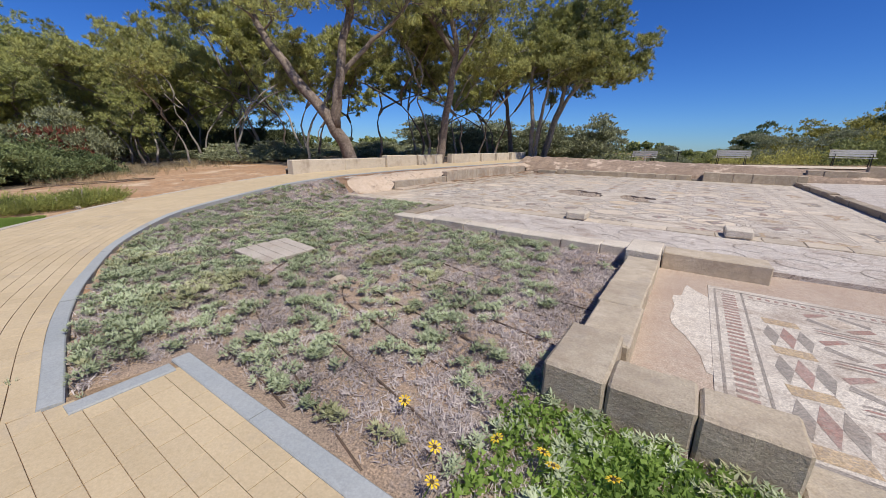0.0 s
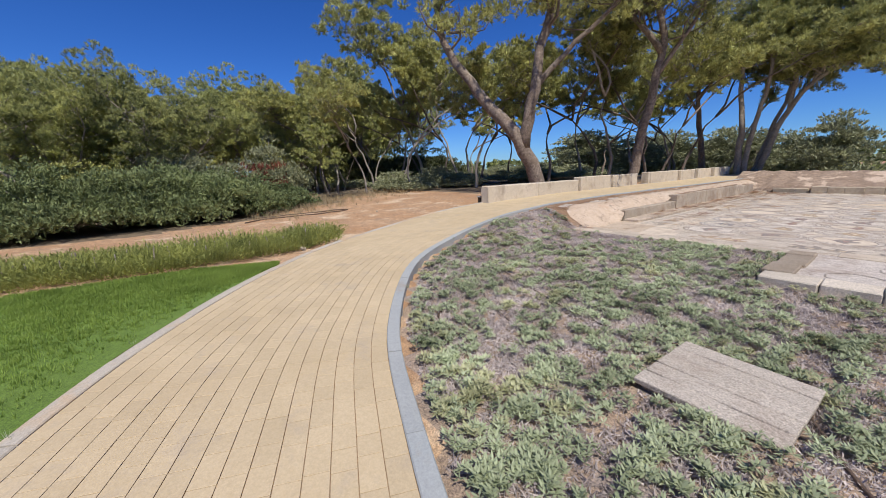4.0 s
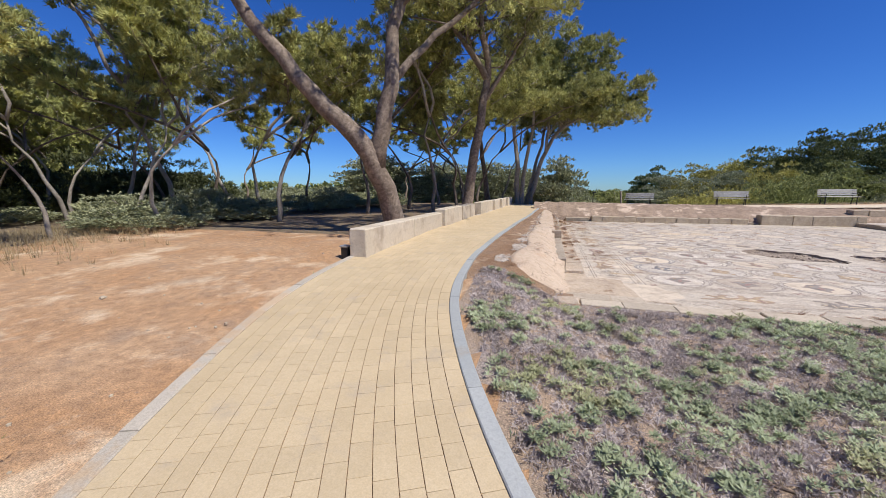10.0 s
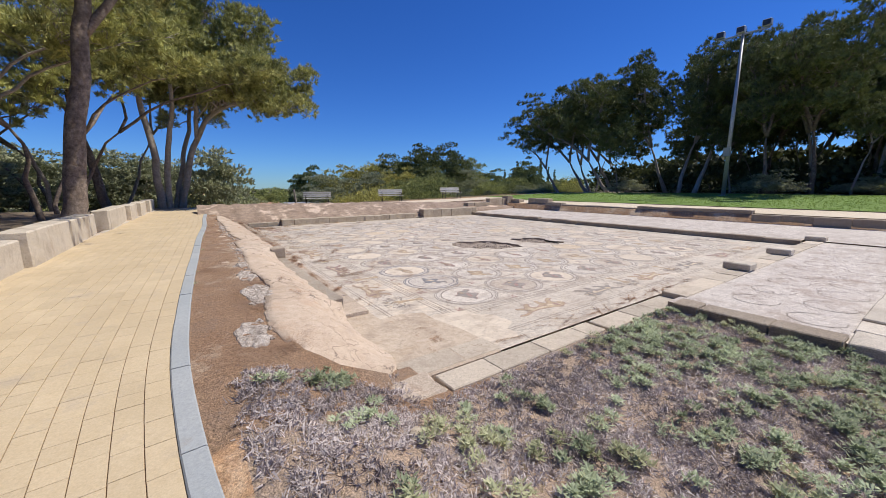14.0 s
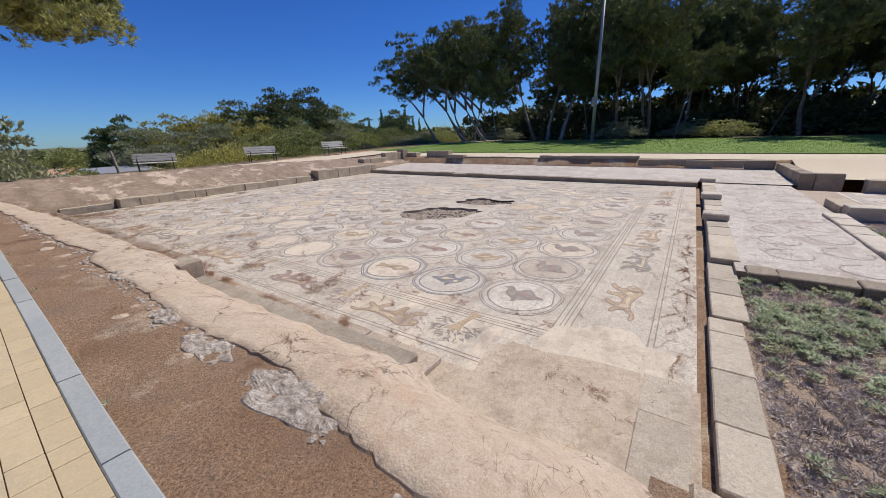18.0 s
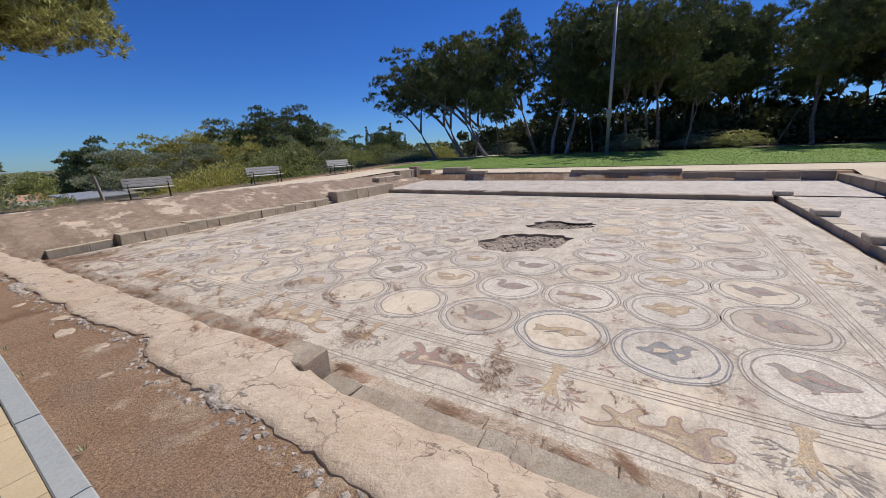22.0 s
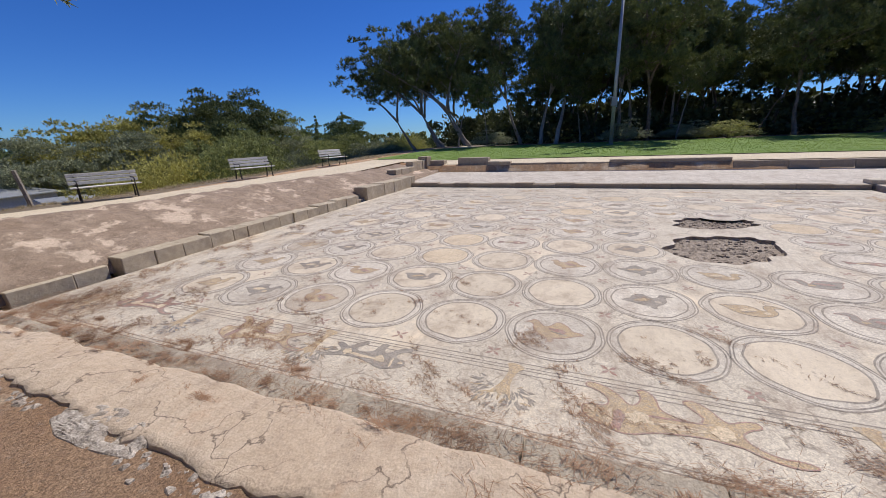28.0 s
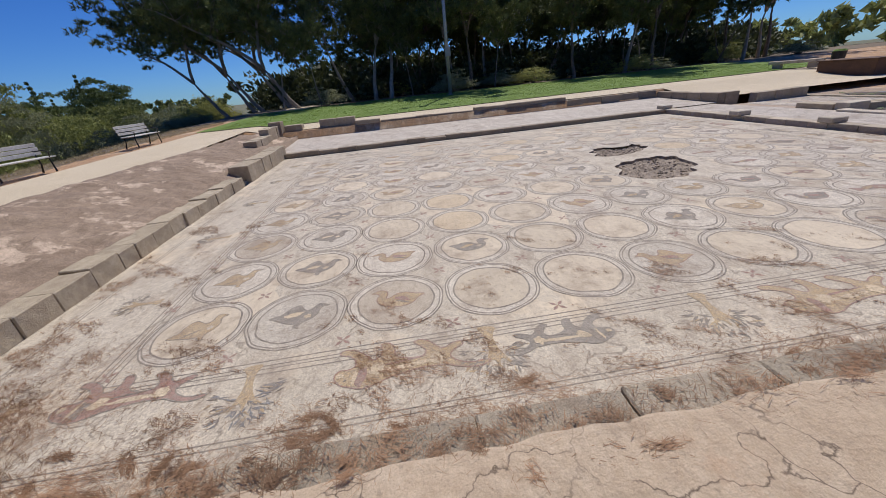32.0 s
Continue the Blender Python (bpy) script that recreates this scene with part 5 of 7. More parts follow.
ex = np.where(ys3 < 9.2, -11.3, np.interp(ys3, yy, ragged) + 0.06)
lines = []
for f in np.linspace(0, 1, 14):
    q = kx * (1 - f) + ex * f
    dip = 0.024 + f * 0.008 * np.array([noise.noise((v * 3.5, 9, 0)) for v in ys3])
    k_ = smooth_step(ys3, 8.7, 9.8)
    lines.append(np.c_[q, ys3, (ground(q, np.minimum(ys3, 9.3)) + 0.012 - 0.09 * (1 - smooth_step(ys3, 9.0, 9.35))) * (1 - k_) + (path_height(q, ys3) - dip) * k_])
tagged(part("earth_strip", bank("earth_strip", lines[::-1], M_NEEDLE, 0.007, 17)), "brown earth strip matted with pine needles", "earth", kind="structure")
xx = np.arange(-12.3, 7.6, 0.1)
lines = []
for yb in (24.5, 24.56, *np.arange(24.75, 27.2, 0.15)):
    z = float(np.interp(yb, [24.5, 24.56, 24.9, 25.4, 25.9, 26.4, 26.8, 27.1], [0.0, 0.24, 0.35, 0.49, 0.61, 0.70, 0.735, 0.70]))
    zz = np.where(xx > -1.5, max(z, 0.38), z) if yb > 24.5 else np.full_like(xx, z)
    rill = 0.06 * np.array([noise.noise((v * 2.6, yb * 0.7, 4)) for v in xx]) if 24.6 < yb < 26.9 else 0.0
    crest = np.interp(xx, [-12.3, -9, -2, 2], [0.22, 0.2, 0.1, 0.0]) * float(np.interp(yb, [24.6, 26.6, 26.9, 27.4], [0.0, 1.0, 1.0, 0.6]))
    lines.append(np.c_[xx, np.full_like(xx, yb), zz + rill + crest])
tagged(part("earth_bank", bank("earth_bank", lines[::-1], M_BANK, 0.05, 11)), "sloping brown earth bank with patches of pale plaster", "bank", kind="structure")
xs2 = np.arange(-12, 40, 0.5)
far_edge = np.interp(xs2, [-12, -5, 0, 5, 12], [31.6, 31.3, 30.5, 30.0, 29.6])
lines = [np.c_[xs2, 26.9 + (far_edge - 26.9) * f, ground(xs2, 26.9 + (far_edge - 26.9) * f) + 0.03] for f in (0.0, 0.3, 0.65, 1.0)]
tagged(part("sand_path", bank("sand_path", lines, M_SAND, 0.0, 0)), "pale sandy walk on top of the bank", "path", kind="structure")
lines = [np.c_[np.full(40, v), np.linspace(-8, 26.9, 40), ground(np.full(40, v), np.linspace(-8, 26.9, 40)) + 0.03] for v in (6.5, 7.0, 7.6, 8.3)]
tagged(part("sand_yard", bank("sand_yard", [np.c_[np.full(30, v), np.linspace(-8, 6.05, 30), np.maximum(ground(np.full(30, v), np.linspace(-8, 6.05, 30)), 0.3) + 0.07] for v in (6.5, 5.4, 4.2, 3.2, 2.4)], M_SAND, 0.0, 0)), "pale sandy yard beside the ruins", "path", kind="structure")
tagged(part("sand_strip", bank("sand_strip", lines[::-1], M_SAND, 0.0, 0)), "pale sandy strip beside the lawn", "path", kind="structure")
lines = [np.c_[np.full(60, v), np.linspace(-8, 30, 60), ground(np.full(60, v), np.linspace(-8, 30, 60)) + 0.06] for v in (8.25, 10, 12, 14, 16, 18, 19.5)]
tagged(part("lawn", bank("lawn", lines[::-1], M_LAWN, 0.01, 0)), "mown green lawn in front of the pine wood", "lawn", kind="structure")

# ---- seat walls ----
for y0, y1 in ((9.2, 14.4), (14.42, 19.3), (20.1, 23.7), (23.72, 25.7), (25.9, 28.0), (28.2, 31.0)):
    xa = float(np.interp((y0 + y1) / 2, [11, 20, 30], [-14.76, -14.58, -14.05]))
    z = float(path_height(0, y0))
    s = tagged(new("seat_wall"), "long low seat wall of pale smooth stone beside the path", "seat wall", "seat walls along the path")
    n_b = max(1, round((y1 - y0) / 2.5))
    for k in range(n_b):
        a0, a1 = y0 + (y1 - y0) * k / n_b, y0 + (y1 - y0) * (k + 1) / n_b
        part("stone", box("stone", xa - 0.37, xa, a0 + 0.003, a1 - 0.003, z - 0.2, z + 0.55 + rng.normal(0, 0.006), M_SEAT, 0.022, 0.012, 3, a0), s)

# small lamp at the foot of the first seat wall
gz = float(ground(-15.26, 9.32))
lampbox = tagged(new("ground_lamp"), "small black box lamp with a pale cap beside the seat wall", "lamp")
part("body", box("body", -15.34, -15.19, 9.26, 9.40, gz - 0.03, gz + 0.20, M_IRON, 0.012), lampbox)
part("cap", box("cap", -15.36, -15.18, 9.24, 9.42, gz + 0.20, gz + 0.235, M_STEEL, 0.01), lampbox, "pale metal cap")

# ---- benches ----
def make_bench(x, y, turn):
    z = float(ground(x, y)) + 0.03
    b = tagged(new("bench"), "park bench with grey wooden slats and black iron ends", "bench", "benches on the bank")
    b.matrix_basis = pose(x, y, z, 0, 0, turn)
    for k in range(4):
        part("seat_slat", box("seat_slat", -0.9, 0.9, -0.22 + 0.12 * k, -0.12 + 0.12 * k, 0.43, 0.465, M_SLAT, 0.006), b)
    for k in range(3):
        part("back_slat", box("back_slat", -0.9, 0.9, 0.25 + 0.035 * k, 0.28 + 0.035 * k, 0.53 + 0.125 * k, 0.635 + 0.125 * k, M_SLAT, 0.006), b)
    for sx in (-0.72, 0.72):
        part("leg", joined("leg", [tube([(sx, -0.22, 0), (sx, -0.2, 0.2), (sx, -0.18, 0.42)], [0.03, 0.022, 0.022], 6), tube([(sx, 0.3, 0), (sx, 0.22, 0.25), (sx, 0.24, 0.45), (sx, 0.36, 0.9)], [0.03, 0.022, 0.022, 0.015], 6), tube([(sx, -0.22, 0.42), (sx, 0.24, 0.42)], [0.02, 0.02], 6)], M_IRON), b)
        part("armrest", joined("armrest", [tube([(sx, -0.2, 0.42), (sx, -0.26, 0.6), (sx, -0.1, 0.66), (sx, 0.26, 0.64)], [0.018, 0.018, 0.018, 0.018], 6)], M_IRON), b)


for x, y, t in ((-5.3, 31.9, -20), (-0.1, 31.0, -14), (5.2, 30.6, -4)):
    make_bench(x, y, t)

# ---- flood-light mast ----
mast = tagged(new("light_mast"), "tall galvanised mast with flood lights and a grey box", "light mast")
mast.matrix_basis = pose(16.38, 15.57, float(ground(16.38, 15.57)))
part("pole", joined("pole", [tube([(0, 0, 0), (0, 0, 5), (0, 0, 9.95)], [0.13, 0.11, 0.075], 10)], M_STEEL, True), mast)
part("base_plate", box("base_plate", -0.22, 0.22, -0.22, 0.22, 0.0, 0.07, M_STEEL), mast)
part("cross_bar", box("cross_bar", -0.05, 0.05, -1.3, 1.3, 9.8, 9.9, M_STEEL), mast)
part("control_box", box("control_box", -0.38, -0.12, -0.18, 0.18, 2.55, 3.1, M_KERB), mast)
for k, y in enumerate((-1.15, 0.1, 1.15)):
    lamp = part("flood_light", box("flood_light", -0.22, 0.06, y - 0.22, y + 0.22, 9.92, 10.3, M_STEEL, 0.03), mast)
    part("lens", box("lens", -0.245, -0.222, y - 0.18, y + 0.18, 9.96, 10.26, M_GLASSY, 0.005), lamp)

# ---- trees ----
tallA = pine_parts(1, 10.5, spread=3.4, clumps=250, per=300, size=0.115, crown=(0.62, 1.0), skeleton=[
    ([(0, 0, -0.3), (-0.1, -0.4, 0.9), (-0.25, -0.95, 1.9), (-0.75, -1.3, 2.8), (-1.5, -1.5, 3.5), (-2.6, -1.8, 4.9), (-3.5, -2.2, 6.3), (-3.9, -2.3, 8.0)], 0.34),
    ([(-0.22, -0.9, 1.8), (-0.05, -0.95, 2.8), (0.25, -0.9, 3.9), (0.2, -0.6, 5.4), (0.5, -0.2, 7), (0.8, 0.2, 9), (1.0, 0.5, 10.3)], 0.25),
    ([(0.24, -0.85, 4.0), (1.0, 0.2, 5.4), (2.2, 1.2, 6.8), (3.0, 1.5, 8.5)], 0.12)])
tallB = pine_parts(2, 11.2, spread=3.4, clumps=310, per=300, size=0.115, crown=(0.62, 1.0), skeleton=[
    ([(0, 0, -0.3), (0.35, 0.05, 2.5), (0.9, 0.2, 5.8), (0.9, 0.2, 7), (0.6, 0.1, 8.5), (0.9, 0, 11)], 0.26),
    ([(0.9, 0.2, 6.0), (0, -0.3, 7.4), (-1, -0.8, 8.8), (-1.6, -1, 10.4)], 0.15),
    ([(0.75, 0.15, 5.0), (1.8, 0.5, 6.8), (2.8, 0.8, 8.4)], 0.12)])
twin = pine_parts(3, 10.5, spread=3.0, clumps=340, per=260, size=0.125, crown=(0.58, 1.0), bark=M_GREYBARK, skeleton=[
    ([(0, 0, -0.3), (-0.1, 0, 3), (-0.4, 0, 5.5), (-0.2, 0, 8), (0, 0, 10)], 0.2),
    ([(0.2, 0.1, -0.3), (0.5, 0.1, 3), (0.9, 0.1, 5.5), (0.8, 0.2, 8.8)], 0.17)])
leaner = pine_parts(4, 11.5, spread=2.7, clumps=1200, per=260, size=0.13, crown=(0.47, 1.0), bark=M_GREYBARK, skeleton=[
    ([(0, 0, -0.3), (0.5, 0, 2.0), (1.15, 0, 4.0), (2.0, 0.1, 5.4), (3.2, -0.2, 6.1), (4.3, -1.0, 6.2), (5.3, -2.2, 5.5)], 0.2),
    ([(3.6, -0.6, 6.1), (4.5, -1.3, 6.4), (5.2, -2.3, 6.1)], 0.06),
    ([(3.2, -0.2, 6.0), (4.0, 0.4, 6.2), (4.8, 0.3, 5.9)], 0.06),
    ([(1.15, 0, 3.9), (1.3, 0.2, 6.6), (1.6, 0.3, 9.2), (2.2, 0.3, 11)], 0.13),
    ([(2.0, 0.1, 5.4), (3.1, 0.1, 7.4), (4.0, 0, 9.4), (4.3, 0, 10.8)], 0.10),
    ([(-0.25, 0.1, -0.3), (0.3, 0.3, 2.5), (0.9, 0.8, 5), (1.1, 1.2, 8), (0.8, 1.4, 10.5)], 0.15)])
thin = [pine_parts(10 + k, 9.5 + k * 0.5, 0.11, (0.12 * (k - 1), 0.1 * ((k * 2) % 3 - 1)), (0.45, 0.34, 0.5, 0.4)[k], ((0.60, 1.0), (0.46, 1.0), (0.66, 1.0), (0.54, 1.0))[k], (2.2, 1.6, 2.3, 1.8)[k], 110, 220, 0.13, 2, (M_GREYBARK, M_BARK)[k % 2], crook=0.5) for k in range(4)]
dense = [pine_parts(20 + k, 8.5, 0.14, (0.1 * (k - 1), 0.05), 0.35, (0.34, 1.0), 2.7, 220, 330, 0.095, 2, M_GREYBARK, M_PINELIT, crook=0.4) for k in range(3)]
# eastern pines: needles coloured darker because the sun stands behind them
eastp = [pine_parts(30 + k, 11.0, 0.2, (0.1 * (k - 1.5), -0.08 * (k % 2)), 0.42, (0.46, 1.0), 3.2, 240, 240, 0.16, 2, (M_BARK, M_GREYBARK)[k % 2], M_DARKBACKLIT) for k in range(4)]
W = "tall pine with a bare leaning trunk beside the path"
tree(tallA, -15.9, 13.45, 0, 1.0, "old pine forking low above the seat wall")
tree(tallB, -15.2, 19.75, 0, 1.0, "thick-trunked leaning pine in a gap of the seat wall")
tree(twin, -13.75, 31.4, 0, 1.05, "pine with two pale trunks at the path's end")
tree(leaner, -12.95, 32.3, 0, 1.0, "pine leaning out over the court with a long low bough")
for x, y, t, q in ((-16.2, 33.0, 200, 0.9), (-21.5, 25.5, 10, 0.9), (-21.5, 14.8, 150, 0.85), (-23.8, 16.6, 60, 0.8)):
    tree(tallB if y > 30 else thin[0], x, y, t, q * (1.0 if y > 30 else 1.15), W)
for x, y in ((-23.5, 17.2), (-28.8, 19.5), (-25, 21.5), (-18.8, 27.5), (-22, 29), (-18, 31.5), (-29, 16.0), (-30.5, 22.5), (-19.8, 36), (-27, 15), (-20.3, 19.8), (-17.2, 28.5), (-18.5, 34), (-15.5, 36.5), (-17.3, 21.6), (-19.6, 23.8), (-17.0, 25.6), (-16.6, 30.4), (-25.8, 16.4)):
    k = int(abs(x * 3 + y)) % 4
    tree(thin[k], x, y, (x * 37) % 360, 0.72 + 0.42 * ((x * 7.3) % 1), "slender pine with a bare crooked trunk", group="pines behind the seat walls")
def wood_scale(x, y):
    """The western wood rises towards its middle and towards the crooked pines."""
    far, side = math.hypot(x + 10.0, y - 2.0), (y - 2.0) / (-10.0 - x)
    return min(1.15, (1.3 + far * float(np.interp(side, [0, 0.25, 0.45, 0.8], [0.245, 0.225, 0.235, 0.30]))) / 8.4) * rng.uniform(0.82, 1.0)


for k in range(58):
    y = rng.uniform(-16, 17)
    x = -26.0 - 18 * rng.random() ** 1.3 - max(0, y) * 0.62
    tree(dense[k % 3], x, y, rng.uniform(0, 360), wood_scale(x, y), "bushy pine at the edge of the wood", group="pines of the western wood")
for x, y, q in ((-25.6, -0.8, 0.72), (-24.8, -3.2, 0.70), (-28.5, 0.6, 0.74)):
    tree(dense[1], x, y, 60 * x, q, "tall dark bushy pine behind the shrubs", group="pines of the western wood")
for k in range(16):
    y = rng.uniform(8, 18)
    x = -12.7 - (y - 2.5) / rng.uniform(0.45, 0.70) - 6
    tree(thin[k % 4] if k % 4 else dense[k % 3], x, y, rng.uniform(0, 360), wood_scale(x, y), "slender pine at the edge of the wood", group="pines of the western wood")
for k, (x, y) in enumerate(((-24.5, 9.6), (-26.5, 11.0), (-28.5, 12.2), (-25.8, 12.8), (-27.6, 9.2), (-30.0, 10.6), (-23.6, 11.8), (-29.0, 14.5), (-31.5, 13.0))):
    tree(thin[2 * (k % 2)], x, y, 77 * k, wood_scale(x, y) * 1.06, "crooked pine in front of the wood", group="pines of the western wood")
for k in range(46):
    x, y = 21.6 + 18 * rng.random() ** 1.2, -20 + 44 * (k + rng.random()) / 46
    tree(eastp[k % 4], x, y, rng.uniform(0, 360), rng.uniform(0.87, 1.12), "tall pine beyond the lawn, backlit shade in its needle colour", group="pines of the eastern wood")
backlitlean = pine_parts(5, 10.5, 0.2, (0.72, -0.1), 0.36, (0.48, 1.0), 3.2, 220, 230, 0.16, 2, M_GREYBARK, M_DARKBACKLIT)
for x, y, s_, t in ((23.5, 34.0, 1.0, 85), (25.5, 31.5, 1.2, 95), (27.5, 29.5, 1.25, 75), (24.0, 28.0, 1.15, 110), (29.0, 33.5, 1.2, 60), (31.5, 30.0, 1.2, 100)):
    tree(backlitlean, x, y, t, s_, "leaning pine at the end of the eastern wood, backlit shade in its colour", group="leaning pines")
slim = [pine_parts(40 + k, 9.0, 0.10, (0.15 * (k - 0.5), 0.1), 0.5, (0.5, 1.0), 2.4, 110, 220, 0.15, 2, (M_BARK, M_GREYBARK)[k], M_DARKBACKLIT) for k in range(2)]
for k in range(26):
    x, y = 21 + 16 * rng.random(), -18 + 48 * (k + rng.random()) / 26
    tree(slim[k % 2], x, y, rng.uniform(0, 360), rng.uniform(0.7, 1.05), "slender pine beyond the lawn, backlit shade in its needle colour", group="pines of the eastern wood")

# ---- shrubs ----
hedge = [bush_parts(50 + k, 3.6, 2.0, 80, 340, 0.08, M_HEDGE) for k in range(3)]
for k in range(18):
    y = -12 + 0.95 * k
    bush(hedge[k % 3], -20.9 - 0.42 * max(0, y) - rng.uniform(0, 0.9), y, rng.uniform(0, 360), (1, 1, rng.uniform(0.7, 1.1)), "dense dark green shrub in front of the wood", group="shrubs before the western wood")
brush = [bush_parts(56 + k, 3.4, 3.2, 60, 230, 0.10, (M_OLIVE, M_PINE)[k], 14) for k in range(2)]
for k in range(26):
    y = rng.uniform(-16, 17)
    bush(brush[k % 2], -24.5 - 0.6 * max(0, y) - rng.uniform(0, 7), y, rng.uniform(0, 360), (1, 1, rng.uniform(0.8, 1.3)), "tangled undergrowth at the edge of the wood", group="undergrowth of the western wood")
for k in range(10):
    y = rng.uniform(12, 24)
    x = -10.7 - (y - 2.5) / rng.uniform(0.62, 0.95) - 9
    tree(dense[k % 3], x, y, rng.uniform(0, 360), wood_scale(x, y), "bushy pine behind the crooked pines", group="pines of the western wood")
redb = bush_parts(59, 1.8, 1.4, 26, 90, 0.13, M_RED_LEAF)
for x, y in ((-27.2, 4.6), (-28.2, 3.4), (-27.6, 5.6), (-28.6, 4.4)):
    bush(redb, x, y, 30 * x, (1, 1, 1.6), "shrub with dull red leaves among the pines")
under = bush_parts(60, 2.6, 1.9, 46, 240, 0.09, M_OLIVE)
for k in range(44):
    x, y = -20 - 16 * rng.random(), rng.uniform(11, 44)
    x -= max(0.0, 17 - y) * 0.8
    bush(under, x, y, rng.uniform(0, 360), (1.3, 1.3, rng.uniform(0.45, 0.95)), "grey-green undergrowth among the pines", group="undergrowth")
# bushes coloured dark for the shade between the trunks
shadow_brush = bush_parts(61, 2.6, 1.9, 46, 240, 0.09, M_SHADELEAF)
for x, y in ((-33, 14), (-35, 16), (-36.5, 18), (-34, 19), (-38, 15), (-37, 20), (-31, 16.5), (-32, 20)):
    bush(shadow_brush, x, y, 40 * x, (1.6, 1.6, 1.7), "undergrowth deep in the wood, coloured dark for shade", group="undergrowth")
for k in range(40):
    x, y = 21 + 18 * rng.random(), rng.uniform(-20, 32)
    bush(brush[k % 2], x, y, rng.uniform(0, 360), (1.0, 1.0, rng.uniform(0.3, 0.65)), "grey-green undergrowth among the pines", group="undergrowth of the eastern wood")
mound = [bush_parts(70 + k, 5.5, 4.2, 90, 330, 0.12, (M_PINE, M_YELLOWGREEN, M_LEAF, M_OLIVE)[k], full=1.35) for k in range(4)]
grove = [bush_parts(90 + k, 10.0, 9.0, 170, 400, 0.16, (M_DARKBACKLIT, M_YELLOWGREEN, M_LEAF, M_OLIVE)[k], full=0.52, dome=True) for k in range(4)]
for x, y, k, q, top in ((22.4, 59, 0, 1.2, 9.6), (26.6, 56, 2, 0.85, 6.9), (18, 62, 0, 1.2, 7.6), (14, 64, 1, 1.1, 6.2), (9.5, 66, 1, 1.05, 5.2), (20, 55, 2, 0.95, 5.4), (24.5, 53, 3, 0.7, 4.4), (15, 57, 1, 0.95, 4.6), (10, 58, 3, 0.9, 3.9), (5, 62, 3, 0.95, 3.6), (-7, 76, 3, 0.8, 2.2), (0, 80, 2, 0.85, 2.0)):
    bush(grove[k], x, y, x * 40, (q, q, (top - float(ground(x, y))) / 9.3), "broad round-topped tree below the bank", "shrubby_tree", "tree", "trees below the bank")
for x, y, k, q, top in ((5.5, 46, 1, 1.2, 2.7), (1.5, 43, 1, 1.0, 1.9), (9, 45, 2, 1.3, 2.9), (13, 46, 2, 1.4, 3.5), (17, 45, 3, 0.9, 2.3), (-5, 46, 2, 0.7, 0.4), (-9.5, 50, 2, 1.1, 1.3), (-13, 56, 1, 1.2, 2.0), (-20, 58, 0, 1.3, 3.0), (25, 48, 2, 1.1, 2.8), (29, 44, 3, 0.9, 2.4), (20, 41, 3, 0.8, 1.6), (-16, 46, 3, 0.8, 2.0), (24, 38, 3, 0.7, 1.8), (33, 40, 0, 0.9, 3.0), (30, 47, 2, 1.2, 3.4), (34, 45, 3, 1.2, 3.2), (28, 39, 2, 0.8, 2.2), (-11, 66, 1, 1.2, 1.8), (0.4, 41.5, 1, 0.55, 1.55)):
    bush(mound[k], x, y, x * 40, (q, q, (top - float(ground(x, y))) / 4.0), "broad shrubby tree below the bank", "shrubby_tree", "tree", "shrubs below the bank")
round_tree = bush_parts(95, 7.0, 8.0, 130, 420, 0.17, M_HEDGE, full=0.55, dome=True)
bush(round_tree, 5.0, 71.6, 0, (1.05, 1.05, (5.0 - float(ground(5.0, 71.6))) / 8.2), "dark round-topped tree in the valley", "round_tree", "tree")
for x, y, top in ((38.0, 53.0, 5.9), (33.5, 56.0, 4.6), (44.0, 58.0, 6.2)):
    bush(round_tree, x, y, 30 * x, (0.95, 0.95, (top - float(ground(x, y))) / 8.2), "dark round-topped tree beyond the benches", "round_tree", "tree", "round trees beyond the benches")
olive = bush_parts(80, 3.0, 4.6, 80, 200, 0.15, M_OLIVE, 8, full=0.9, dome=True)
bush(olive, -10.4, 42.0, 0, (1.35, 1.35, 1.4), "grey-green olive tree beyond the bank", "olive_tree", "tree")
for x, y, q, h in ((-15.5, 41.0, 1.3, 1.25), (-18.0, 43.5, 1.6, 1.45), (-20.6, 40.0, 1.5, 1.2), (-23.5, 43.0, 1.7, 1.5), (-26.5, 39.0, 1.6, 1.3), (-13.6, 46.0, 1.4, 1.4), (-22.0, 35.5, 1.3, 1.0), (-25.5, 33.0, 1.4, 1.15), (-28.5, 35.0, 1.5, 1.2)):
    bush(olive, x, y, x * 50, (q, q, h * 0.74), "grey-green olive tree behind the pines", "olive_tree", "tree", "olive trees behind the pines")
bush(olive, -7.8, 43.5, 90, (1.1, 1.1, 0.7), "small grey-green olive tree beyond the bank", "olive_tree", "tree")


def belt(name, label, pts, h0, h1, mat, size=0.7, per=45, step=2.0):
    """A far line of trees as one uneven mass of leaf clumps."""
    line = spline(pts, step)
    c = []
    for x, y in line:
        top = h0 + (h1 - h0) * (0.5 + 0.5 * noise.noise((x * 0.13, y * 0.13, h0)) + 0.25 * noise.noise((x * 0.5, y * 0.5, h0)))
        for q in np.arange(0.12, 0.95, 0.14):
            c.append((x + rng.normal(0, 1.2), y + rng.normal(0, 1.2), float(ground(x, y)) + top * q))
    c = np.array(c)
    tagged(part(name, fast_mesh(name, leaves(c, rng.uniform(0.9, 1.8, len(c)), per, size, 0.4), 3, mat)), label, "trees", kind="stuff")


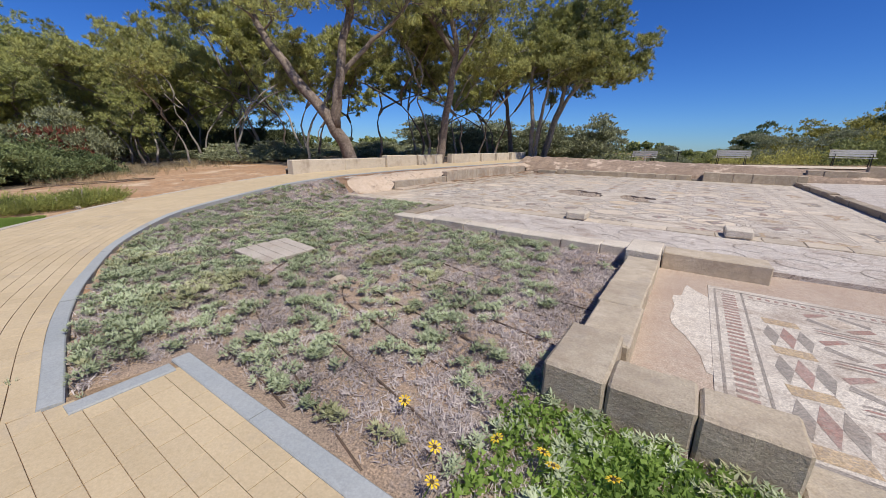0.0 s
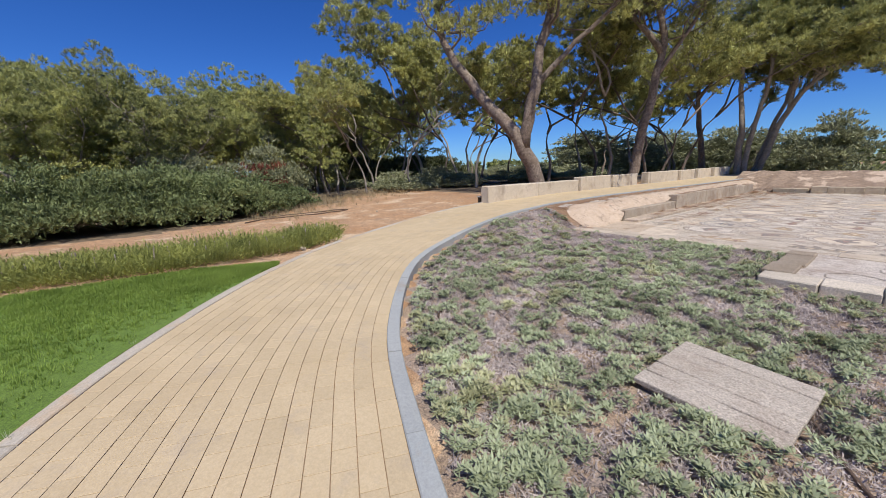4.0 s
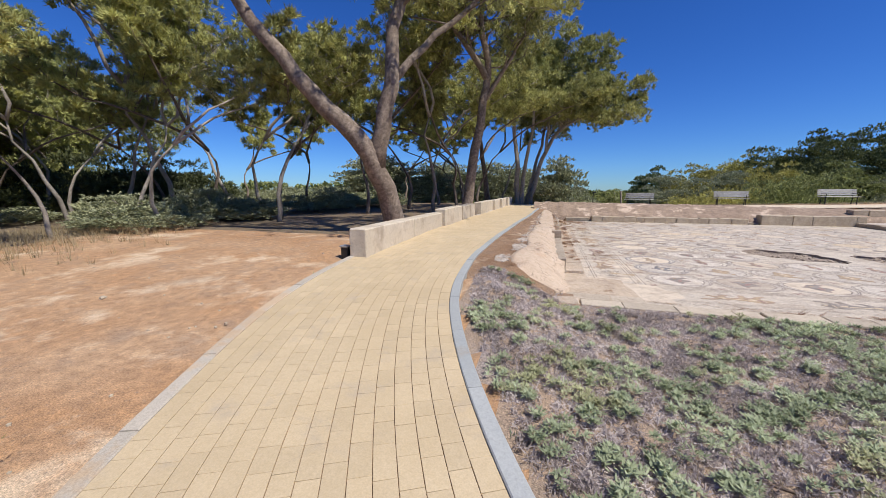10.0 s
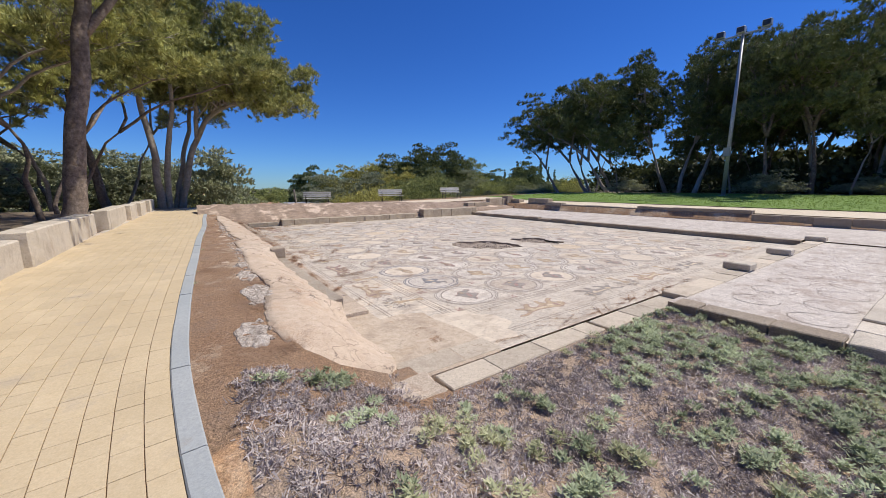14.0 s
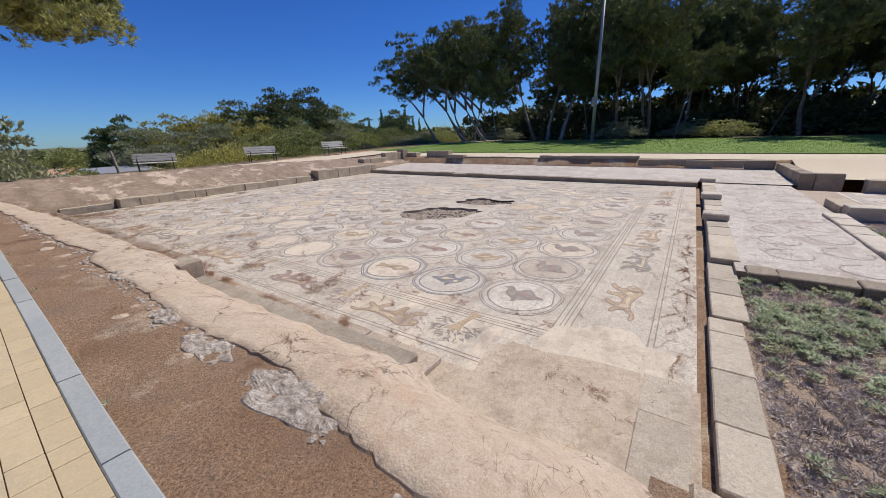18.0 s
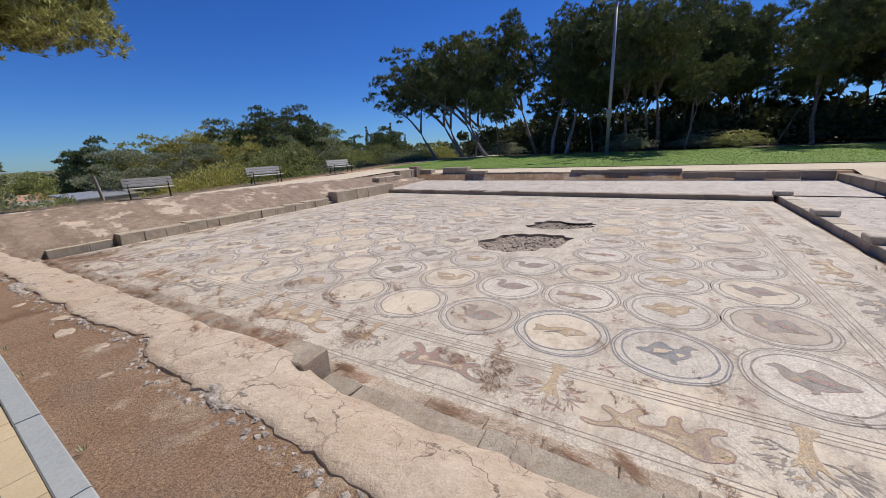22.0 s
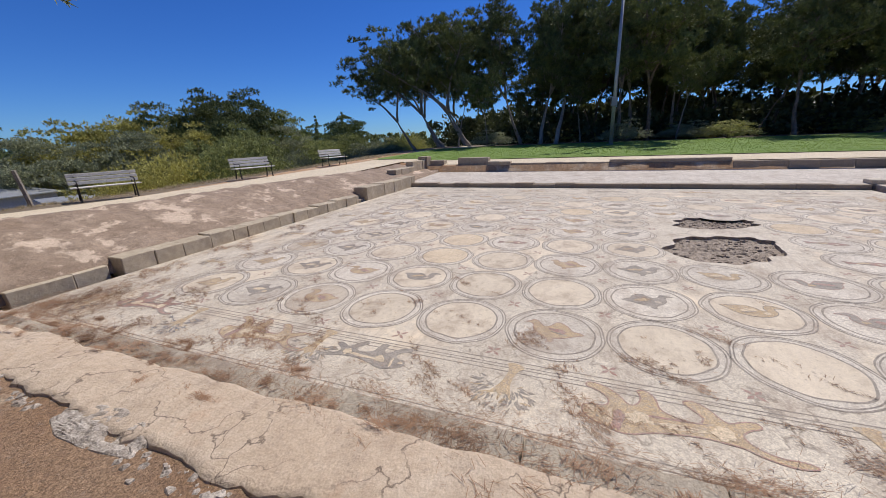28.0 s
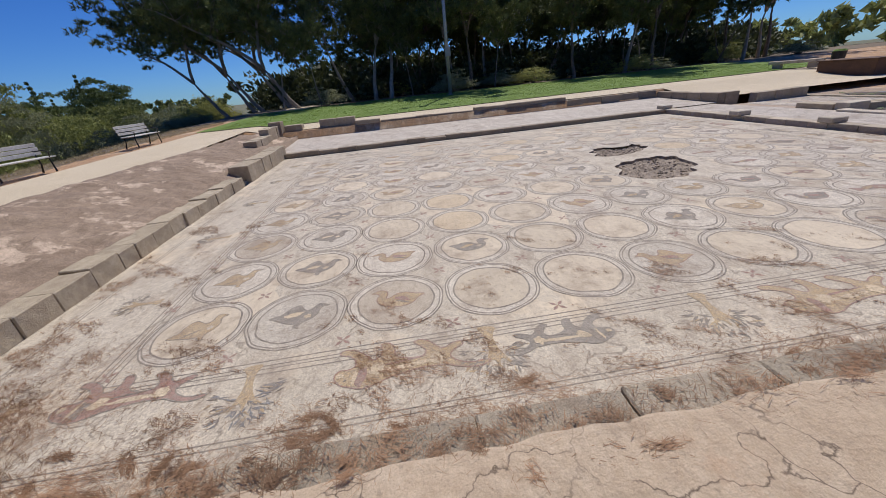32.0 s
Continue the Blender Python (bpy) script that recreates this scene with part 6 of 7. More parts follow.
# the first three belts carry woodland shade in their leaf colour
belt("far_wood", "far pine wood, shade put into its leaf colour", [(46, -40), (44, -20), (43, 0), (42, 20), (46, 34)], 3.5, 5.5, M_SHADELEAF, 0.8)
belt("undergrowth", "undergrowth in the eastern wood, shade put into its leaf colour", [(30, -22), (28, -6), (28.5, 8), (28, 22), (31, 33)], 1.6, 3.4, M_SHADELEAF, 0.42, 60, 1.5)
belt("undergrowth", "undergrowth deep in the eastern wood, shade put into its leaf colour", [(37, -24), (36, 0), (36, 20), (38, 36)], 3.4, 6.2, M_SHADELEAF, 0.6, 50, 1.8)
belt("far_wood", "far pine wood behind the shrubs", [(-40, -40), (-46, -20), (-48, 0), (-50, 16), (-62, 30)], 6, 9, M_PINE, 0.8)
belt("far_hedge", "distant line of trees on the plain", [(-160, 70), (-90, 110), (-30, 130), (30, 135), (90, 120), (140, 80)], 8.5, 11.0, M_LEAF, 1.2, 55, 1.8)
belt("far_hedge", "distant scrub on the slope", [(-60, 60), (-35, 75), (-10, 80), (20, 82), (50, 70), (70, 55)], 3.0, 5.0, M_OLIVE, 0.7, 60, 1.3)
belt("far_hedge", "distant line of trees behind the site", [(-90, -60), (-30, -60), (30, -55), (80, -50)], 5, 8, M_LEAF, 1.2, 40, 4.0)

# ---- far things ----
def cypress_mesh(seed, h):
    c = np.array([(rng.normal(0, 0.1), rng.normal(0, 0.1), z) for z in np.linspace(0.6, h - 0.4, 16)])
    rad = np.interp(c[:, 2], [0, h * 0.3, h], [0.7, 0.85, 0.2])
    return joined("trunk", [tube([(0, 0, -0.2), (0, 0, h * 0.5)], [0.15, 0.08], 6)], M_BARK), fast_mesh("crown", leaves(c, rad, 110, 0.3, 0.3, 1.0, 1.2), 3, M_DARKBACKLIT)


cyp = cypress_mesh(1, 11)
for x, y, top in ((67, 87.5, 7.0), (69.5, 84.8, 9.4), (71, 83.4, 6.2), (73.9, 79.7, 10.2), (75.6, 78.2, 7.6), (77, 77, 6.8)):
    tree(cyp, x, y, x * 20, (top - float(ground(x, y))) / 11, "dark slim cypress on the far slope", "cypress_tree", "tree", "far cypresses")


def make_house(x, y, w, d, h, turn, wall_mat, label):
    b = tagged(new("house"), label, "house")
    b.matrix_basis = pose(x, y, float(ground(x, y)) - 0.3, 0, 0, turn)
    part("wall", box("wall", -w / 2, w / 2, -d / 2, d / 2, 0, h, wall_mat, 0), b)
    v = [(-w / 2 - 0.4, -d / 2 - 0.4, h), (w / 2 + 0.4, -d / 2 - 0.4, h), (w / 2 + 0.4, d / 2 + 0.4, h), (-w / 2 - 0.4, d / 2 + 0.4, h), (-w / 2, 0, h + 1.6), (w / 2, 0, h + 1.6)]
    part("roof", mesh_of("roof", v, [(0, 1, 5, 4), (2, 3, 4, 5), (1, 2, 5), (3, 0, 4), (3, 2, 1, 0)], M_ROOF), b)
    for k in range(max(2, int(w / 3))):
        part("window", box("window", -w / 2 + 1 + 3 * k, -w / 2 + 2.1 + 3 * k, -d / 2 - 0.04, -d / 2 + 0.02, 1.1, 2.3, M_GLASSY, 0), b)


make_house(-14, 92, 9, 7, 3.2, 20, M_WHITEWALL, "far low house with pale walls and a red roof")
make_house(-0.7, 77, 4.4, 4, 3.3, 25, M_WHITEWALL, "low house with pale walls and a red roof below the bank")
for x, y, w, top, turn in ((0.6, 58, 5.0, -0.35, 12), (2.6, 52, 3.4, -1.0, -8), (-3.2, 60, 4.2, -0.9, 20)):
    g = tagged(new("shed"), "low shed with a pale sheet roof below the bank", "shed", "sheds below the bank")
    z = float(ground(x, y))
    g.matrix_basis = pose(x, y, z, 0, 0, turn)
    part("wall", box("wall", -w / 2, w / 2, -1.6, 1.6, -0.1, top - z - 0.35, M_WHITEWALL, 0.02), g)
    part("roof", mesh_of("roof", [(-w / 2 - 0.3, -1.9, top - z - 0.4), (w / 2 + 0.3, -1.9, top - z - 0.4), (w / 2 + 0.3, 1.9, top - z), (-w / 2 - 0.3, 1.9, top - z), (-w / 2 - 0.3, -1.9, top - z - 0.32), (w / 2 + 0.3, -1.9, top - z - 0.32), (w / 2 + 0.3, 1.9, top - z + 0.08), (-w / 2 - 0.3, 1.9, top - z + 0.08)], [(3, 2, 1, 0), (4, 5, 6, 7), (0, 1, 5, 4), (1, 2, 6, 5), (2, 3, 7, 6), (3, 0, 4, 7)], M_STEEL), g)
post = tagged(new("leaning_post"), "grey leaning timber post behind the bench", "post")
post.matrix_basis = pose(-5.5, 36.6, float(ground(-5.5, 36.6)))
part("post_shaft", joined("post_shaft", [tube([(0, 0, -0.2), (-0.08, 0, 1.0), (-0.2, 0, 2.2)], [0.09, 0.08, 0.07], 7)], M_GREYBARK), post)
make_house(2, 100, 8, 7, 3.0, -10, M_WHITEWALL, "far low house with pale walls and a red roof")
make_house(52, 108, 12, 8, 5.5, 30, M_WHITEWALL, "far pale house between the trees")
g = tagged(new("greenhouse"), "long low white greenhouse beyond the pine wood", "building")
g.matrix_basis = pose(40.5, -9, float(ground(41, -9)), 0, 0, 82)
part("wall", box("wall", -9, 9, -3, 3, 0, 2.4, M_WHITEWALL, 0.05), g)
part("roof", mesh_of("roof", [(-9.2, -3.2, 2.4), (9.2, -3.2, 2.4), (9.2, 3.2, 2.4), (-9.2, 3.2, 2.4), (-9.2, 0, 3.3), (9.2, 0, 3.3)], [(0, 1, 5, 4), (2, 3, 4, 5), (1, 2, 5), (3, 0, 4), (3, 2, 1, 0)], M_WHITEWALL), g)
lamp_post = tagged(new("street_lamp"), "thin dark street lamp beyond the bank", "street lamp")
lamp_post.matrix_basis = pose(-4.4, 68, float(ground(-4.4, 68)))
part("pole", joined("pole", [tube([(0, 0, 0), (0, 0, 3), (0, 0, 6.2)], [0.09, 0.07, 0.05], 8)], M_IRON), lamp_post)
part("lamp_head", box("lamp_head", -0.12, 0.4, -0.14, 0.14, 6.15, 6.3, M_IRON, 0.03), lamp_post)

# ---- things in the yard ----
b = tagged(new("steel_kiosk"), "dark rusty steel enclosure beside the ruins", "enclosure")
b.matrix_basis = pose(4.9, -3.2, 0.3)
part("body", box("body", -1.3, 1.3, -0.7, 0.7, 0, 0.78, M_CORTEN, 0.02), b)
part("lid", box("lid", -1.36, 1.36, -0.76, 0.76, 0.78, 0.83, M_CORTEN, 0.01), b)
b = tagged(new("stone_bench"), "long low bench of pale stone on the sandy yard", "bench")
b.matrix_basis = pose(8.2, -3.4, float(ground(8.2, -3.4)) + 0.03, 0, 0, 25)
part("seat", box("seat", -1.2, 1.2, -0.25, 0.25, 0.3, 0.45, M_SEAT, 0.02), b)
for q in (-0.8, 0.8):
    part("foot", box("foot", q - 0.2, q + 0.2, -0.2, 0.2, 0, 0.3, M_STONE, 0.02), b)
b = tagged(new("litter_bin"), "dark green litter bin on the yard", "bin")
b.matrix_basis = pose(7.0, -4.6, float(ground(7, -4.6)) + 0.03)
part("bin_body", joined("bin_body", [tube([(0, 0, 0), (0, 0, 0.8)], [0.26, 0.3], 12)], M_IRON), b)
part("lid", joined("lid", [tube([(0, 0, 0.81), (0, 0, 0.9)], [0.31, 0.2], 12)], M_LAWN), b)

# ---- rosemary, lawn strip and loose things by the path ----
outer_line = offset_line(WIDTH)
keep = (outer_line[:, 1] < 2.05) & (outer_line[:, 0] > -13.4)
edge_pts = outer_line[keep]
inside = np.stack([np.interp(np.linspace(0, 1, len(edge_pts)), [0, 0.5, 0.8, 1], [-11.5, -13.4, -13.25, -12.75]), np.interp(np.linspace(0, 1, len(edge_pts)), [0, 0.5, 0.8, 1], [-6, -1.2, 0.9, 2.1])], 1)
lines = [np.c_[edge_pts * (1 - f) + inside * f, ground(*(edge_pts * (1 - f) + inside * f).T) + 0.03] for f in (0, 0.25, 0.5, 0.75, 1)]
tagged(part("grass_strip", bank("grass_strip", lines[::-1], M_LAWN, 0.01, 5)), "strip of bright mown grass beside the path", "lawn", kind="structure")
f = 0.03 + 0.97 * np.sqrt(rng.random(26000))[:, None]
i = rng.uniform(0, len(edge_pts) - 1.01, 26000)
lo, fr = i.astype(int), (i % 1)[:, None]
p = (edge_pts[lo] * (1 - fr) + edge_pts[lo + 1] * fr) * (1 - f) + (inside[lo] * (1 - fr) + inside[lo + 1] * fr) * f
p = p[p[:, 1] > -3]
tagged(part("grass", fast_mesh("grass", blades(np.c_[p, ground(p[:, 0], p[:, 1]) + 0.03], 7, 0.05, 0.006, 0.7, 0.03), 3, M_GRASS)), "short bright green grass", "grass", kind="stuff")


def sprig_mesh(seed):
    k = 330
    a, q = rng.uniform(0, 2 * np.pi, k), np.sqrt(rng.random(k)) * 0.42
    foot = np.stack([np.cos(a) * q, np.sin(a) * q, 0 * a], 1)
    way = np.stack([np.cos(a) * q * 2.2 + rng.normal(0, 0.35, k) - 0.3, np.sin(a) * q * 2.2 + rng.normal(0, 0.35, k), np.full(k, 0.9)], 1)
    way /= np.linalg.norm(way, axis=1, keepdims=True)
    hgt = rng.uniform(0.14, 0.36, k)
    out = []
    for t in np.linspace(0.15, 1, 14):
        base = foot + way * (hgt * t)[:, None]
        side = rng.normal(size=(k, 3))
        tip = base + (side / np.linalg.norm(side, axis=1, keepdims=True) * 0.7 + way) * 0.035
        w = rng.normal(size=(k, 3)) * 0.0045
        out.append(np.stack([base - w, base + w, tip], 1))
    return fast_mesh("foliage", np.concatenate(out), 3, M_ROSE)


sprigs = [sprig_mesh(k) for k in range(3)]
stub = joined("stem", [tube([(0, 0, -0.05), (0.02, 0, 0.12), (0.03, 0.02, 0.3)], [0.02, 0.015, 0.008], 5)], M_GREYBARK)
rose_at = [(-13.85 - 0.5 * (k % 3) + rng.uniform(-0.12, 0.12), -3.6 + 0.36 * (k // 3) + rng.uniform(-0.1, 0.1)) for k in range(51)] + [(-14.0, 2.95), (-14.2, 3.3), (-14.65, 3.15), (-13.95, 2.55), (-14.75, 3.5), (-15.0, 3.0)]
for k, (x, y) in enumerate(rose_at):
    x -= 0.25 * max(0, 0.8 - y) * 0.5
    b = tagged(new("rosemary_bush"), "spiky yellow-green rosemary bush at the path's edge", "shrub", "rosemary hedge")
    b.matrix_basis = Matrix.LocRotScale((x, y, float(ground(x, y))), Euler((0, 0, k)), (1.1, 1.1, rng.uniform(0.85, 1.3)))
    part("stem", stub, b), part("foliage", sprigs[k % 3], b)

# ---- garden planting ----
def inside_garden(p):
    ix = np.interp(p[:, 1], [0.9, 1.2, 1.75, 2.4, 3.65, 5.2, 7.2, 9], [-4.7, -6.3, -7.7, -9.1, -10.7, -11.7, -12.45, -12.7])
    ok = (p[:, 0] > ix + 0.12) & (p[:, 1] < np.where(p[:, 0] < -11.2, 9.2, 8.58))
    ok &= ~((p[:, 0] > -4.9) & (p[:, 1] < 1.66)) & ~((p[:, 0] > -7.25) & (p[:, 1] > 6.45)) & ~((p[:, 0] > -2.5) & (p[:, 1] > 2.55))
    return ok & ~((np.abs(p[:, 0] + 6.68) < 0.42) & (np.abs(p[:, 1] - 3.41) < 0.41))


def on_ground(p):
    return np.c_[p, ground(p[:, 0], p[:, 1])]


def lushness(p):
    v = np.array([0.42 * noise.noise((a * 0.8, b * 0.8, 7)) + 0.42 * noise.noise((a * 2.6, b * 2.6, 2)) + 0.75 * noise.noise((a * 7.5, b * 7.5, 4)) for a, b in p])
    return v - 0.35 * np.exp(-(((p[:, 0] + 4.3) / 1.0) ** 2 + ((p[:, 1] - 3.0) / 0.9) ** 2)) + 0.05 - 0.34 * smooth_step(p[:, 1], 6.2, 8.2) * (1 - smooth_step(p[:, 0], -10.4, -8.4))


def rosettes(pts, spread, per, size):
    """Low succulent plants: short stems that end in stars of narrow leaves spreading outwards."""
    n_p, stems, star = len(pts), per // 7, 7
    w = rng.uniform(0, 2 * np.pi, (n_p, stems))
    q = np.sqrt(rng.random((n_p, stems)))
    grow = rng.uniform(0.6, 1.25, (n_p, 1))
    rad = spread * q * grow
    head = pts[:, None] + np.stack([np.cos(w) * rad, np.sin(w) * rad, 0.022 + 0.05 * grow * (1 - 0.6 * q * q) * rng.uniform(0.6, 1.2, w.shape)], -1)
    a = rng.uniform(0, 2 * np.pi, (n_p, stems, star))
    rise = rng.uniform(-0.05, 0.95, a.shape)
    way = np.stack([np.cos(a) * np.cos(rise), np.sin(a) * np.cos(rise), np.sin(rise)], -1)
    side = np.stack([-np.sin(a), np.cos(a), 0 * a], -1)
    h = size * rng.uniform(0.6, 1.25, a.shape)[..., None]
    foot = head[:, :, None] + 0 * way
    return np.stack([foot - side * h * 0.05, foot + way * h * 0.45 - side * h * 0.13, foot + way * h, foot + way * h * 0.45 + side * h * 0.13], 3).reshape(-1, 4, 3)


p = scatter(-12.5, 1, 0.9, 9.3, 15000)
p = p[inside_garden(p)]
lush = lushness(p) + rng.normal(0, 0.17, len(p)) - 0.5 * smooth_step(p[:, 0], -3.6, -2.9) * smooth_step(p[:, 1], 2.6, 3.2) - 0.45 * smooth_step(p[:, 0], -3.9, -3.4) * (1 - smooth_step(p[:, 1], 2.1, 2.6))
green = p[lush > 0.01 + 0.08 * smooth_step(p[:, 1], 2.8, 5.6)]
d = scatter(-12.5, 1, 0.9, 9.3, 52000)
d = d[inside_garden(d)]
worn = lushness(d) + 0.5 * np.array([noise.noise((a * 4.5, b * 4.5, 12)) for a, b in d])
worn += 0.30 * smooth_step(d[:, 1], 6.2, 8.2) * (1 - smooth_step(d[:, 0], -10.6, -8.6))
worn -= 0.4 * np.exp(-(((d[:, 0] + 4.3) / 0.9) ** 2 + ((d[:, 1] - 2.9) / 0.8) ** 2))
dry = d[(worn < 0.5) & (worn > -0.44)]
pale = np.array([noise.noise((a * 1.1, b * 1.1, 19)) + 0.5 * noise.noise((a * 9, b * 9, 6)) > 0.30 for a, b in green])
for q, mat, label in ((green[~pale], M_TUFT, "low grey-green tufted ground cover in the bed"), (green[pale], M_TUFTPALE, "low yellow-green tufted ground cover in the bed")):
    tagged(part("ground_cover", fast_mesh("ground_cover", rosettes(on_ground(q), 0.065, 77, 0.045), 4, mat)), label, "ground cover", kind="stuff")
tagged(part("dry_ground_cover", fast_mesh("dry_ground_cover", leaves(on_ground(dry) + np.array((0, 0, 0.012)), rng.uniform(0.03, 0.08, len(dry)), 16, 0.06, 0.075, 0.42, 0.25), 3, M_DRY)), "dry purple-grey matted ground cover in the bed", "ground cover", kind="stuff")
p = scatter(-12.5, 1, 0.9, 9.3, 9000)
p = p[inside_garden(p)]
tagged(part("straw_bits", fast_mesh("straw_bits", blades(on_ground(p), 3, 0.09, 0.004, 0.99, 0.05), 3, M_DRYGRASS)), "pale straw strewn through the bed", "straw", kind="stuff")

# ---- small things in the bed ----
cover = tagged(new("inspection_cover"), "low square lid of weathered grey planks in the bed", "cover")
cover.matrix_basis = pose(-6.68, 3.41, float(ground(-6.68, 3.41)) + 0.055, 2, 2, -3)
M_LID = surface("weathered_lid", (0.47, 0.41, 0.34), (0.54, 0.475, 0.40), 3, (0.36, 0.31, 0.255), 24, 0.5, bump=0.6, bump_scale=50, dirt=0.5)
for k in range(5):
    part("plank", box("plank", -0.40, 0.40, -0.39 + 0.157 * k, -0.24 + 0.157 * k, -0.012, 0.03, M_LID, 0.006, 0.006, 2, k), cover)
part("rim", box("rim", -0.36, 0.38, -0.36, 0.37, -0.16, -0.014, M_DARKSTONE, 0.01), cover)


def pipe(points, r=0.008, label="brown drip irrigation pipe lying on the soil"):
    pts = spline(points, 0.12)
    z = ground(pts[:, 0], pts[:, 1]) + r + 0.004 + 0.022 * np.array([noise.noise((a * 1.7, b * 1.7, 5)) for a, b in pts])
    me = joined("drip_pipe", [tube(np.c_[pts, z], [r] * len(pts), 6)], M_HOSE, True)
    return tagged(part("drip_pipe", me), label, "pipe", "drip pipes")


for k in range(7):
    y = 1.85 + 0.42 * k
    pipe([(-5.4 + 0.2 * k, y + 0.5), (-4.6, y + 0.18), (-3.8, y - 0.05), (-3.0 + 0.1 * k, y - 0.28)])
pipe([(-4.9, 1.75), (-4.1, 1.68), (-3.6, 1.6)])
for k in range(3):
    y = 3.0 + 0.75 * k
    pipe([(-9.6 - 0.35 * k, y + 0.9), (-9.0, y + 0.5), (-8.3, y + 0.2), (-7.6, y + 0.05)])
pipe([(-9.1, 2.95), (-8.95, 2.75), (-8.6, 2.62), (-8.3, 2.62)], 0.014)
pipe([(-7.3, 3.9), (-6.95, 3.87), (-6.6, 3.72), (-6.34, 3.57), (-6.1, 3.1), (-5.9, 2.8)], 0.010)
pipe([(-20.3, 3.1), (-19.9, 4.6), (-19.2, 6.0), (-18.9, 5.8), (-19.2, 4.6), (-19.6, 3.4), (-19.3, 2.6)], 0.02, "long brown hose looped on the bare soil")


def pebble(x, y, s, z=None, mat=None, label="small pale stone lying on the soil", name="stone", seed=0, flat_=0.6):
    bm = bmesh.new()
    bmesh.ops.create_icosphere(bm, subdivisions=2, radius=1)
    for v in bm.verts:
        v.co *= 1 + 0.35 * noise.noise(v.co * 1.6 + Vector((seed * 3.7, 0, 0)))
        v.co = Vector((v.co.x * s, v.co.y * s * 0.75, v.co.z * s * flat_))
    ob = tagged(part(name, from_bm(name, bm, mat or M_STONE)), label, "stone", "loose stones")
    ob.matrix_basis = pose(x, y, (float(ground(x, y)) if z is None else z) + s * flat_ * 0.5, 0, 0, seed * 47)


for k, (x, y, s) in enumerate(((-8.75, 2.95, 0.06), (-7.7, 2.75, 0.05), (-5.1, 3.2, 0.09), (-6.3, 2.35, 0.045), (-9.9, 4.6, 0.05), (-10.9, 6.0, 0.06), (-8.2, 6.2, 0.07), (-7.4, 4.1, 0.06), (-9.3, 7.3, 0.05), (-11.6, 8.1, 0.07), (-4.0, 3.3, 0.06), (-5.6, 5.5, 0.06), (-13.55, 2.75, 0.09), (-16.2, 4.0, 0.06), (-17.3, 6.4, 0.05), (-4.2, 2.3, 0.05), (-3.4, 2.6, 0.05))):
    pebble(x, y, s, seed=k)
for k, (x, y, s) in enumerate(((-12.15, 12.1, 0.07), (-12.2, 13.25, 0.09), (-12.05, 13.4, 0.06), (-11.95, 16.2, 0.10), (-12.0, 16.9, 0.13), (-11.9, 17.4, 0.11), (-12.1, 15.6, 0.07), (-12.0, 18.4, 0.09))):
    pebble(x, y, s * 0.8, float(path_height(x, y)) - 0.035, M_PLASTER, "flat broken lump of pale plaster on the needle litter", "plaster_lump", k + 40, 0.22)

# crumbled mortar along the plaster's edge
def crust(cx, cy, rx, ry, seed, lift=0.045):
    """A cracked, lumpy crust lying on the earth strip."""
    rings, around = 14, 60
    edge_of = np.array(blob(cx, cy, rx, ry, 0.0, seed, 0.16, around, 2.0))
    verts = []
    for r in range(rings + 1):
        for x, y in np.array((cx, cy)) + (edge_of - (cx, cy)) * (1 - r / (rings + 0.5)):
            rise = lift * (0.30 + 0.55 * noise.noise((x * 8, y * 8, seed)) + 0.30 * noise.noise((x * 24, y * 24, seed))) * min(1.0, r / 4) - 0.012 * (r < 2) if r else -0.03
            verts.append((x, y, float(path_height(x, y)) - 0.024 + rise))
    faces = [(r * around + i, r * around + (i + 1) % around, (r + 1) * around + (i + 1) % around, (r + 1) * around + i) for r in range(rings) for i in range(around)]
    faces.append(tuple(rings * around + i for i in range(around)))
    tagged(part("mortar_crust", mesh_of("mortar_crust", verts, faces, M_CRUST)), "cracked grey mortar crust beside the broken plaster edge", "mortar", "crusts of mortar")


for k, (x, y, a, b) in enumerate(((-12.02, 11.1, 0.19, 0.45), (-12.26, 9.85, 0.15, 0.34), (-12.03, 12.1, 0.12, 0.35), (-11.82, 14.5, 0.10, 0.3), (-11.78, 19.3, 0.16, 0.45), (-12.0, 12.9, 0.10, 0.22))):
    crust(x, y, a, b, k + 2)
pieces = []
for y in np.arange(9.6, 21.5, 0.03):
    if noise.noise((y * 0.9, 4, 0)) < -0.2:
        continue
    x0 = float(np.interp(y, yy, ragged))
    s_, dx = rng.uniform(0.008, 0.03), abs(rng.normal(0, 0.07))
    x, z = x0 - dx, float(path_height(x0, y)) - 0.035
    pieces.append(tube([(x, y, z - 0.02), (x + rng.normal(0, 0.01), y, z + s_ * 0.4), (x, y + rng.normal(0, 0.01), z + s_ * 0.7)], [s_ * 1.3, s_ * 1.2, s_ * 0.5], 5))
tagged(part("broken_mortar", joined("broken_mortar", pieces, M_CRUST)), "crumbled grey mortar along the broken plaster edge", "rubble", kind="stuff")


